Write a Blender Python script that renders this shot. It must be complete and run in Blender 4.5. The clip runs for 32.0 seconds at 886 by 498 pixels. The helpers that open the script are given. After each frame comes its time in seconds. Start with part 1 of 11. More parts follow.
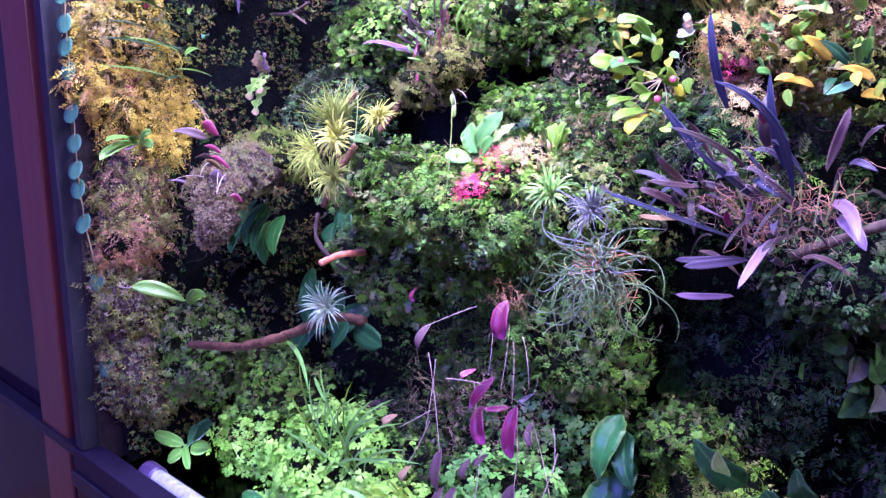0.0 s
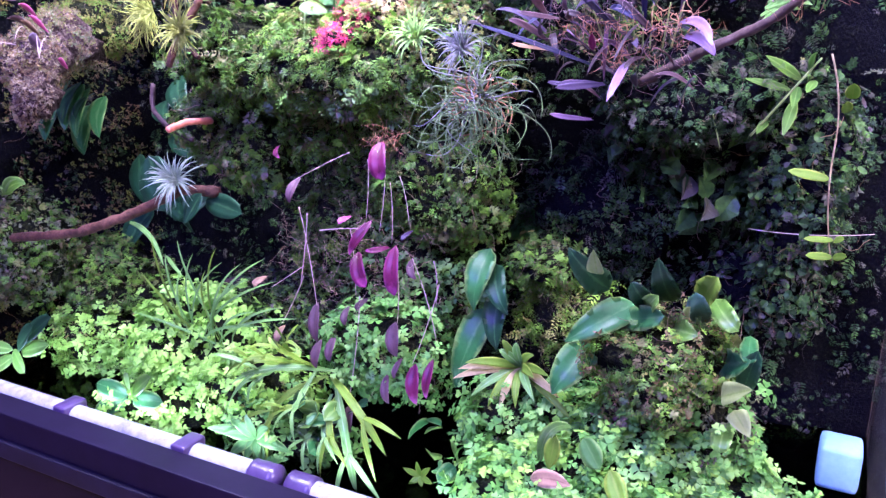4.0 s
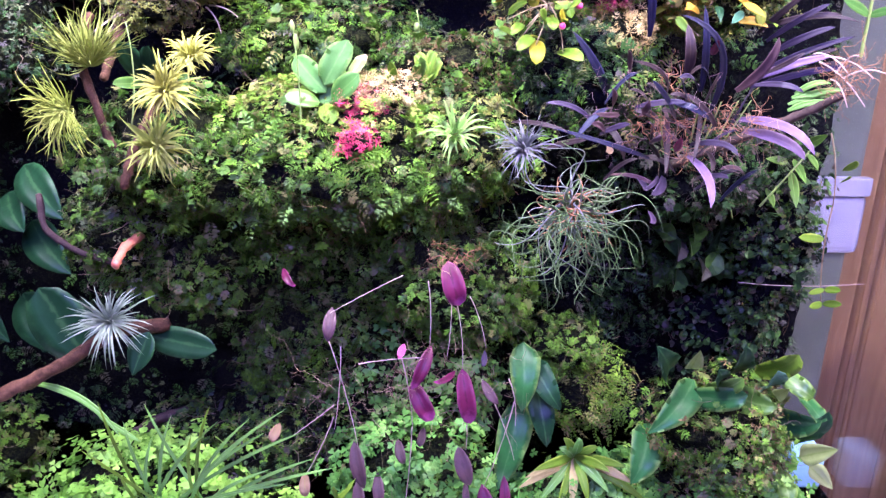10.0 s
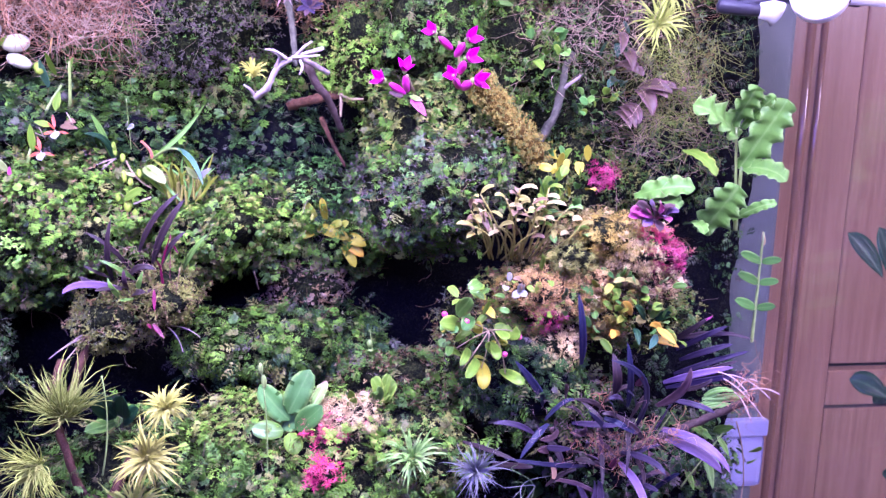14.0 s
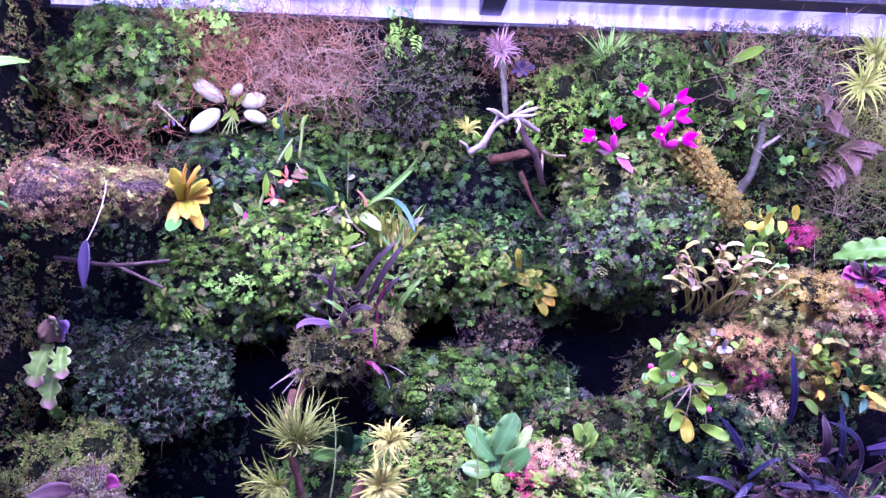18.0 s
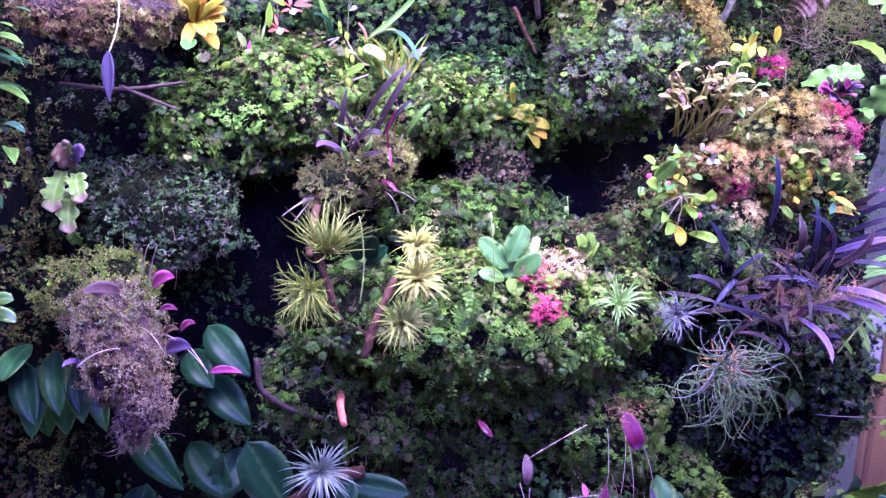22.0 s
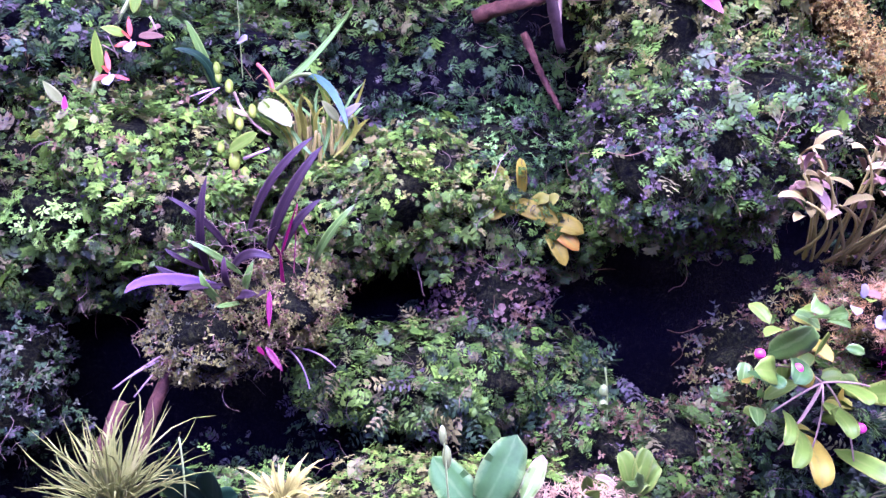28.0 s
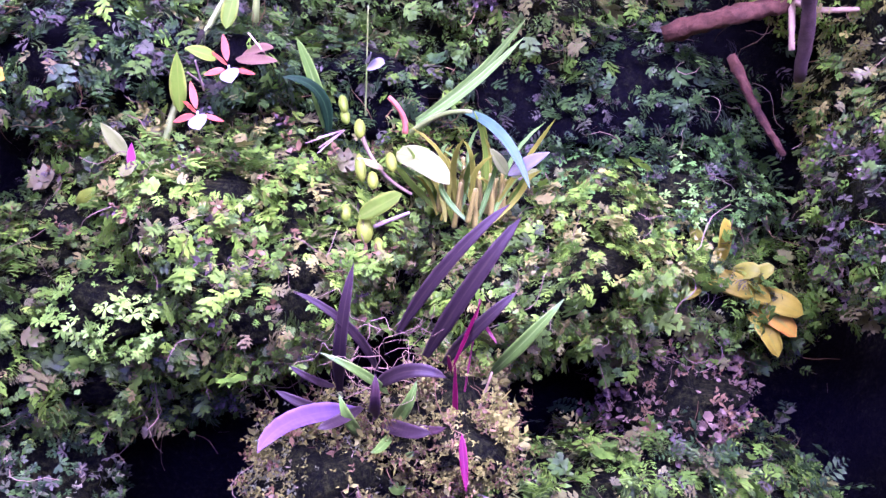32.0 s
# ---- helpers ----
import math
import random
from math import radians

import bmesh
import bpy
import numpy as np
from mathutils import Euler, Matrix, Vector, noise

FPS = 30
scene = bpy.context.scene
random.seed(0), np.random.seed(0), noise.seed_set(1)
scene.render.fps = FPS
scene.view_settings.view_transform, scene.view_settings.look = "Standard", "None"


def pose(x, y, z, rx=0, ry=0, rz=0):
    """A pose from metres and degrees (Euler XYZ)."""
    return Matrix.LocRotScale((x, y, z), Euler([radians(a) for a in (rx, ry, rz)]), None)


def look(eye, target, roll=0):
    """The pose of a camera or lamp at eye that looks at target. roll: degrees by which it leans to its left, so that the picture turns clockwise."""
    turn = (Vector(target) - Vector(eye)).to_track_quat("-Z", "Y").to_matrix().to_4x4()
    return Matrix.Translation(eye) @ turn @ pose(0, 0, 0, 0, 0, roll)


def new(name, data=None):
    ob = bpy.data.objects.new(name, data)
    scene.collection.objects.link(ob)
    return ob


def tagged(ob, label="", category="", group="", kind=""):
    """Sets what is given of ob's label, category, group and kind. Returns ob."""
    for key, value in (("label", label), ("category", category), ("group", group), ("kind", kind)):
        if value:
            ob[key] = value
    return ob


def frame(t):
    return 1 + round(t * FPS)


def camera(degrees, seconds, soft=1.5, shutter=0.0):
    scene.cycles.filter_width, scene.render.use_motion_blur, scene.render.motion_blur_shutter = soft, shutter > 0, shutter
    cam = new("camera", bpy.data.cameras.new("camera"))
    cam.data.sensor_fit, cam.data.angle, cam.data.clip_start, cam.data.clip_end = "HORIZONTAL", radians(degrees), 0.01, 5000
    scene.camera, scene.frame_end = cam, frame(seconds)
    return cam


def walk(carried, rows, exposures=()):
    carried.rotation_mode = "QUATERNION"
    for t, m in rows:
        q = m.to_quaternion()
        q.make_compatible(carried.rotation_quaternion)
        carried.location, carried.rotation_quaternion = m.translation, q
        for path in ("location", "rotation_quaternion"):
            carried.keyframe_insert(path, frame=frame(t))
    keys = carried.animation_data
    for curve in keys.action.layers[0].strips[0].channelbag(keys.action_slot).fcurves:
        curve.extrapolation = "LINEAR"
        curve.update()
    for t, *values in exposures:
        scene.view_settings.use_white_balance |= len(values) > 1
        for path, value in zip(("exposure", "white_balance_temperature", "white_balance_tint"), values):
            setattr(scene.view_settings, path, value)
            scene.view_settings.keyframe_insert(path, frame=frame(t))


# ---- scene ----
cam = camera(58.9, 32.0, soft=1.4)
METRES, EYE, TILT, LEAN, TURN = 2.4, 1.5, 0.0, 0.0, 42.8
ROWS = [
    (0.0, 0.0, 0.0, 0.0, 0.04, -11.53, -0.18),
    (0.5, -0.0009, -0.0044, -0.0083, -0.35, -12.06, -0.1),
    (1.0, -0.0017, -0.0048, -0.0161, -0.58, -12.7, -0.29),
    (1.5, -0.0045, -0.0054, -0.0226, -1.06, -13.58, -0.53),
    (2.0, -0.004, -0.0079, -0.0257, -1.56, -14.44, -0.45),
    (2.5, -0.002, -0.0112, -0.0291, -1.95, -15.19, -0.24),
    (3.0, -0.0042, -0.0153, -0.0319, -2.68, -15.89, -0.35),
    (3.5, -0.013, -0.0172, -0.0365, -7.26, -16.06, -0.7),
    (4.0, -0.0422, -0.0124, -0.0386, -15.68, -16.48, -0.27),
    (4.5, -0.0819, -0.0054, -0.0374, -22.45, -17.72, 0.34),
    (6.5, -0.1449, 0.0168, -0.0244, -37.56, -19.93, -0.49),
    (7.0, -0.1564, 0.0166, -0.0143, -39.63, -20.28, -0.94),
    (7.5, -0.1704, 0.0261, -0.0068, -40.77, -20.3, -1.47),
    (8.0, -0.1733, 0.0385, -0.0014, -41.02, -20.12, -1.8),
    (8.5, -0.1673, 0.0606, -0.0013, -41.4, -19.87, -1.76),
    (9.0, -0.1714, 0.0833, 0.0017, -41.62, -19.63, -1.21),
    (9.5, -0.1776, 0.1071, 0.0058, -42.46, -19.74, -1.35),
    (10.0, -0.1801, 0.1312, 0.0196, -43.38, -19.91, -0.87),
    (10.5, -0.1679, 0.1337, 0.0317, -45.15, -19.13, -1.46),
    (11.0, -0.1698, 0.1343, 0.0546, -46.21, -17.38, -2.11),
    (11.5, -0.181, 0.1375, 0.0684, -47.81, -15.75, -1.69),
    (12.0, -0.1846, 0.1471, 0.0735, -49.33, -14.58, -1.7),
    (12.5, -0.1855, 0.1503, 0.0811, -50.22, -13.74, -1.56),
    (13.0, -0.1919, 0.1485, 0.0896, -50.82, -12.76, -1.49),
    (13.5, -0.1995, 0.1467, 0.0999, -50.97, -11.59, -1.36),
    (14.0, -0.2047, 0.1454, 0.1105, -50.93, -10.22, -1.25),
    (14.5, -0.2007, 0.1467, 0.122, -50.85, -8.78, -1.31),
    (16.5, -0.2166, 0.159, 0.135, -46.18, -4.65, -1.47),
    (17.0, -0.223, 0.1641, 0.1323, -44.38, -4.93, -1.54),
    (17.5, -0.2353, 0.1671, 0.1209, -43.34, -5.71, -1.88),
    (18.0, -0.2514, 0.171, 0.1114, -43.14, -6.8, -2.23),
    (18.5, -0.2694, 0.1673, 0.1048, -43.73, -7.56, -2.0),
    (19.0, -0.2941, 0.1605, 0.0972, -44.71, -7.98, -1.24),
    (19.5, -0.3191, 0.1586, 0.0901, -45.86, -8.35, -1.14),
    (20.0, -0.3367, 0.1628, 0.0848, -47.24, -8.75, -1.09),
    (20.5, -0.3399, 0.1636, 0.0778, -48.3, -9.83, -0.91),
    (21.0, -0.3397, 0.1643, 0.0704, -49.31, -11.01, -1.33),
    (21.5, -0.3269, 0.1738, 0.065, -49.71, -11.94, -1.75),
    (22.0, -0.3035, 0.186, 0.0623, -49.39, -12.38, -1.92),
    (22.5, -0.2835, 0.2015, 0.0612, -48.79, -12.68, -2.09),
    (23.0, -0.2554, 0.2121, 0.0622, -48.47, -13.0, -1.95),
    (23.5, -0.232, 0.2128, 0.0671, -48.4, -12.87, -1.58),
    (24.0, -0.213, 0.2172, 0.0728, -47.98, -12.15, -1.53),
    (24.5, -0.2023, 0.2195, 0.0794, -47.02, -11.17, -1.46),
    (25.0, -0.1922, 0.2206, 0.0825, -46.01, -10.38, -1.43),
    (25.5, -0.1806, 0.2233, 0.0852, -44.72, -9.93, -1.56),
    (27.5, -0.1325, 0.2541, 0.0799, -41.37, -9.89, -1.98),
    (28.0, -0.1267, 0.279, 0.078, -43.07, -10.34, -1.61),
    (28.5, -0.1158, 0.297, 0.0745, -45.0, -10.81, -1.5),
    (29.0, -0.111, 0.309, 0.0772, -46.31, -10.92, -1.65),
    (29.5, -0.1155, 0.3175, 0.0842, -46.98, -10.31, -1.95),
    (30.0, -0.1192, 0.3273, 0.0867, -47.52, -9.5, -2.57),
    (30.5, -0.1212, 0.3373, 0.0888, -47.4, -9.19, -2.85),
    (31.0, -0.1237, 0.3502, 0.0886, -46.94, -9.37, -2.75),
    (31.5, -0.1217, 0.3612, 0.0859, -46.06, -9.71, -2.15),
    (32.0, -0.1195, 0.372, 0.0843, -45.52, -9.17, -1.4),
]
EXPOSURES = [(0.0, 0.60, 4560, 52), (4.0, 0.80, 4720, 53), (7.0, 0.56, 5300, 28), (10.0, 0.58, 5050, 38), (11.5, 0.46, 4880, 46), (13.0, 0.08, 4720, 61), (17.0, -0.24, 4500, 78), (19.0, -0.16, 4540, 70), (22.0, 0.16, 4570, 70), (25.0, -0.05, 4690, 74), (28.0, -0.12, 4570, 88), (30.0, -0.04, 4770, 90), (32.0, -0.03, 4800, 94)]
walk(cam, [(t, pose(0, 0, EYE, TILT, LEAN, TURN) @ pose(METRES * x, METRES * y, METRES * z, 90 + pitch, roll, yaw)) for t, x, y, z, yaw, pitch, roll in ROWS], EXPOSURES)

# ---- light ----
scene.view_settings.exposure = 0.0
world = bpy.data.worlds.new("room_dusk")
scene.world = world
world.use_nodes = True
wbg = world.node_tree.nodes["Background"]
wbg.inputs[0].default_value = (0.40, 0.28, 0.9, 1)
wbg.inputs[1].default_value = 0.07
LID_POWER = 0.60


def area_lamp(name, at, target, sx, sy, watts, colour, spread=180):
    d = bpy.data.lights.new(name, "AREA")
    d.shape, d.size, d.size_y, d.energy, d.color, d.spread = "RECTANGLE", sx, sy, watts, colour, radians(spread)
    ob = new(name, d)
    ob.matrix_world = look(at, target)
    return ob


area_lamp("lamp_bar_light", (-0.73, 0.63, 1.968), (-0.73, 0.95, 1.50), 1.14, 0.05, 17.5, (1.0, 0.90, 0.74), 178)
area_lamp("lamp_bar_light", (-0.70, 0.56, 1.965), (-0.70, 0.66, 0.9), 1.20, 0.05, 14.0, (1.0, 0.93, 0.78), 140)
# Unseen violet fill out in the room, added to lift and tint shadows.
area_lamp("violet_fill_light", (-0.6, -0.75, 2.56), (-0.6, 0.9, 1.2), 1.2, 0.5, 76.0, (0.42, 0.33, 1.0))
area_lamp("lid_light", (-0.66, 0.79, 1.974), (-0.66, 0.98, 1.77), 1.24, 0.14, 6.5, (1.0, 0.90, 0.95))
area_lamp("corner_room_light", (1.3, 0.0, 2.5), (0.5, 1.4, 0.9), 0.4, 0.4, 38.0, (1.0, 0.80, 0.58))
for x in (-0.92, -0.27):
    area_lamp("tube_light", (x, 0.572, 0.888), (x, 0.75, 1.0), 0.56, 0.012, 0.55, (0.92, 1.0, 0.9), 150)


# ---- materials ----
def nodes_of(name):
    m = bpy.data.materials.new(name)
    m.use_nodes = True
    nt = m.node_tree
    return m, nt, nt.nodes["Principled BSDF"], nt.nodes["Material Output"]


def link(nt, a, b):
    nt.links.new(a, b)


def ramp(nt, fac, stops):
    r = nt.nodes.new("ShaderNodeValToRGB")
    els = r.color_ramp.elements
    while len(els) < len(stops):
        els.new(0.5)
    for e, (p, c) in zip(els, stops):
        e.position, e.color = p, (*c, 1)
    link(nt, fac, r.inputs[0])
    return r.outputs[0]


def math_node(nt, op, a, b):
    n = nt.nodes.new("ShaderNodeMath")
    n.operation = op
    for i, v in enumerate((a, b)):
        if isinstance(v, (int, float)):
            n.inputs[i].default_value = v
        else:
            link(nt, v, n.inputs[i])
    return n.outputs[0]


def noise_node(nt, scale, detail=3, rough=0.6, coord="Object"):
    tc = nt.nodes.new("ShaderNodeTexCoord")
    n = nt.nodes.new("ShaderNodeTexNoise")
    n.inputs["Scale"].default_value, n.inputs["Detail"].default_value, n.inputs["Roughness"].default_value = scale, detail, rough
    link(nt, tc.outputs[coord], n.inputs["Vector"])
    return n.outputs[0]


def bump(nt, height, bsdf, strength=0.4, dist=0.002):
    b = nt.nodes.new("ShaderNodeBump")
    b.inputs["Strength"].default_value, b.inputs["Distance"].default_value = strength, dist
    link(nt, height, b.inputs["Height"])
    link(nt, b.outputs[0], bsdf.inputs["Normal"])


def see_through(nt, bsdf, out, colour, share):
    t = nt.nodes.new("ShaderNodeBsdfTranslucent")
    mix = nt.nodes.new("ShaderNodeMixShader")
    mix.inputs[0].default_value = share
    link(nt, colour, t.inputs[0])
    link(nt, bsdf.outputs[0], mix.inputs[1])
    link(nt, t.outputs[0], mix.inputs[2])
    link(nt, mix.outputs[0], out.inputs[0])


def foliage(name, dark, mid, light, rough=0.42, trans=0.22, patch=14.0, rnd=0.3, glint=None):
    """Small leaves: neighbours are much alike, and drifts of colour run over the clump at two sizes."""
    m, nt, b, out = nodes_of(name)
    geo = nt.nodes.new("ShaderNodeNewGeometry")
    big = noise_node(nt, patch, 2, 0.6)
    small = noise_node(nt, patch * 5.5, 2, 0.6)
    info = nt.nodes.new("ShaderNodeObjectInfo")
    chance = math_node(nt, "FRACT", math_node(nt, "ADD", geo.outputs["Random Per Island"], info.outputs["Random"]), 0)
    drift = math_node(nt, "ADD", math_node(nt, "MULTIPLY", big, 0.55), math_node(nt, "MULTIPLY", small, 0.45))
    f = math_node(nt, "ADD", math_node(nt, "MULTIPLY", chance, rnd), math_node(nt, "MULTIPLY", math_node(nt, "SUBTRACT", drift, 0.28), 2.2 * (1 - rnd)))
    col = ramp(nt, f, [(0.10, dark), (0.5, mid), (0.95, light)])
    if glint:
        odd = math_node(nt, "GREATER_THAN", math_node(nt, "FRACT", math_node(nt, "MULTIPLY", chance, 7.31), 0), 0.78)
        mx = nt.nodes.new("ShaderNodeMix")
        mx.data_type = "RGBA"
        link(nt, math_node(nt, "MULTIPLY", odd, 0.6), mx.inputs[0])
        link(nt, col, mx.inputs[6])
        mx.inputs[7].default_value = (*glint, 1)
        col = mx.outputs[2]
    link(nt, col, b.inputs["Base Color"])
    b.inputs["Roughness"].default_value = rough
    b.inputs["Specular IOR Level"].default_value = 0.2
    see_through(nt, b, out, col, trans)
    return m


def leafmat(name, body, edge, rib, rough=0.32, trans=0.18, mottle=60.0, tip=None):
    """One larger leaf: midrib, paler or darker margin, mottling and a faint vein relief."""
    m, nt, b, out = nodes_of(name)
    uv = nt.nodes.new("ShaderNodeUVMap")
    uv.uv_map = "UVMap"
    sep = nt.nodes.new("ShaderNodeSeparateXYZ")
    link(nt, uv.outputs[0], sep.inputs[0])
    across = math_node(nt, "ABSOLUTE", math_node(nt, "SUBTRACT", sep.outputs[1], 0.5), 0)
    n = noise_node(nt, mottle, 4, 0.7)
    info = nt.nodes.new("ShaderNodeObjectInfo")
    c1 = ramp(nt, math_node(nt, "ADD", across, math_node(nt, "MULTIPLY", math_node(nt, "SUBTRACT", n, 0.5), 0.35)),
              [(0.0, rib), (0.07, body), (0.36, body), (0.52, edge)])
    hsv = nt.nodes.new("ShaderNodeHueSaturation")
    link(nt, c1, hsv.inputs["Color"])
    v = math_node(nt, "ADD", math_node(nt, "MULTIPLY", n, 0.8), math_node(nt, "MULTIPLY", info.outputs["Random"], 0.35))
    link(nt, math_node(nt, "ADD", v, 0.42), hsv.inputs["Value"])
    col = hsv.outputs[0]
    if tip:
        mx = nt.nodes.new("ShaderNodeMix")
        mx.data_type = "RGBA"
        link(nt, ramp(nt, math_node(nt, "ADD", sep.outputs[0], math_node(nt, "MULTIPLY", math_node(nt, "SUBTRACT", n, 0.5), 0.5)), [(0.72, (0, 0, 0)), (0.95, (1, 1, 1))]), mx.inputs[0])
        link(nt, col, mx.inputs[6])
        mx.inputs[7].default_value = (*tip, 1)
        col = mx.outputs[2]
    link(nt, col, b.inputs["Base Color"])
    b.inputs["Roughness"].default_value = rough
    b.inputs["Specular IOR Level"].default_value = 0.4 if rough < 0.35 else 0.22
    w = nt.nodes.new("ShaderNodeTexWave")
    w.inputs["Scale"].default_value, w.inputs["Distortion"].default_value = 5.0, 2.0
    link(nt, uv.outputs[0], w.inputs["Vector"])
    bump(nt, math_node(nt, "ADD", math_node(nt, "MULTIPLY", w.outputs["Fac"], 0.12), n), b, 0.3, 0.0006)
    see_through(nt, b, out, col, trans)
    return m


def rough_mat(name, a, b2, scale=40.0, rough=0.8, relief=0.6, dist=0.003, metal=0.0, c=None, coord="Object", shine=None):
    m, nt, b, out = nodes_of(name)
    n = noise_node(nt, scale, 6, 0.7, coord)
    n2 = noise_node(nt, scale * 0.17, 2, 0.5, coord)
    f = math_node(nt, "ADD", math_node(nt, "MULTIPLY", n, 0.6), math_node(nt, "MULTIPLY", n2, 0.4))
    stops = [(0.35, a), (0.65, b2)] if c is None else [(0.33, a), (0.5, b2), (0.68, c)]
    link(nt, ramp(nt, f, stops), b.inputs["Base Color"])
    b.inputs["Roughness"].default_value, b.inputs["Metallic"].default_value = rough, metal
    b.inputs["Specular IOR Level"].default_value = shine or (0.5 if rough < 0.6 else 0.15)
    bump(nt, f, b, relief, dist)
    return m


def wood_mat(name, a, b2, along, rough=0.45, scale=6.0):
    """Boards: grain drawn out along one axis."""
    m, nt, b, out = nodes_of(name)
    tc = nt.nodes.new("ShaderNodeTexCoord")
    mp = nt.nodes.new("ShaderNodeMapping")
    mp.inputs["Scale"].default_value = [0.6 if i == along else 14.0 for i in range(3)]
    link(nt, tc.outputs["Object"], mp.inputs[0])
    n = nt.nodes.new("ShaderNodeTexNoise")
    n.inputs["Scale"].default_value, n.inputs["Detail"].default_value, n.inputs["Roughness"].default_value = scale, 6, 0.65
    link(nt, mp.outputs[0], n.inputs["Vector"])
    link(nt, ramp(nt, n.outputs[0], [(0.3, a), (0.7, b2)]), b.inputs["Base Color"])
    b.inputs["Roughness"].default_value = rough
    bump(nt, n.outputs[0], b, 0.2, 0.001)
    return m


def glass_mat(name, haze=0.05):
    """Clear glass with a thin uneven film of water marks."""
    m, nt, b, out = nodes_of(name)
    b.inputs["Base Color"].default_value = (0.95, 0.97, 0.97, 1)
    b.inputs["Transmission Weight"].default_value = 1.0
    b.inputs["Roughness"].default_value = 0.0
    b.inputs["IOR"].default_value = 1.45
    d = nt.nodes.new("ShaderNodeBsdfDiffuse")
    d.inputs[0].default_value = (0.7, 0.7, 0.72, 1)
    m2 = nt.nodes.new("ShaderNodeMixShader")
    link(nt, math_node(nt, "MULTIPLY", noise_node(nt, 9.0, 5, 0.7), haze), m2.inputs[0])
    link(nt, b.outputs[0], m2.inputs[1])
    link(nt, d.outputs[0], m2.inputs[2])
    link(nt, m2.outputs[0], out.inputs[0])
    return m


def moss_ground(name, stops):
    """What shows between the leaves: peat with flecks of moss, rootlets and dead leaf; near-black stops paint gap
    shade.
    """
    m, nt, b, out = nodes_of(name)
    n = noise_node(nt, 260.0, 5, 0.75)
    n2 = noise_node(nt, 30.0, 3, 0.6)
    f = math_node(nt, "ADD", math_node(nt, "MULTIPLY", n, 0.72), math_node(nt, "MULTIPLY", n2, 0.28))
    link(nt, ramp(nt, f, stops), b.inputs["Base Color"])
    b.inputs["Roughness"].default_value, b.inputs["Specular IOR Level"].default_value = 0.95, 0.05
    bump(nt, f, b, 1.0, 0.012)
    return m


# Peat and moss mat carry the shade of hollows and gaps in their colour.
M_SHADED_PEAT = moss_ground("shaded_peat", [(0.46, (0.003, 0.003, 0.006)), (0.56, (0.007, 0.007, 0.008)), (0.64, (0.018, 0.021, 0.010)), (0.72, (0.045, 0.033, 0.024))])
M_SHADED_MAT = moss_ground("shaded_moss_mat", [(0.42, (0.004, 0.005, 0.004)), (0.50, (0.011, 0.013, 0.006)), (0.58, (0.030, 0.036, 0.010)), (0.67, (0.075, 0.062, 0.026))])
M_GOLDCORE = moss_ground("gold_moss_mat", [(0.40, (0.035, 0.020, 0.006)), (0.52, (0.13, 0.085, 0.014)), (0.66, (0.28, 0.20, 0.04))])
M_WALLMOSS = moss_ground("wall_moss_mat", [(0.40, (0.018, 0.014, 0.006)), (0.52, (0.085, 0.07, 0.016)), (0.66, (0.24, 0.20, 0.05))])
M_STUMP = moss_ground("stump_moss_mat", [(0.40, (0.02, 0.012, 0.012)), (0.52, (0.09, 0.06, 0.05)), (0.66, (0.26, 0.20, 0.16))])
M_BARK = rough_mat("dark_bark", (0.012, 0.008, 0.008), (0.045, 0.028, 0.024), 70, 0.75, 0.9, 0.004, c=(0.09, 0.06, 0.05))
M_BARK_RED = rough_mat("reddish_bark", (0.014, 0.006, 0.004), (0.055, 0.024, 0.013), 110, 0.7, 1.0, 0.006, c=(0.13, 0.062, 0.034))
M_DRIFT = rough_mat("pale_driftwood", (0.11, 0.085, 0.08), (0.34, 0.28, 0.26), 60, 0.7, 0.7, 0.003)
M_STUB = rough_mat("cut_branch", (0.34, 0.08, 0.04), (0.55, 0.20, 0.12), 90, 0.4, 0.5, 0.002)
M_STEM = rough_mat("thin_stem", (0.14, 0.10, 0.05), (0.32, 0.24, 0.14), 90, 0.6, 0.3, 0.001)
M_ROOT = rough_mat("aerial_root", (0.30, 0.21, 0.19), (0.52, 0.40, 0.34), 120, 0.65, 0.3, 0.001)
M_STALK = rough_mat("green_stalk", (0.10, 0.16, 0.03), (0.26, 0.34, 0.08), 90, 0.45, 0.3, 0.001)

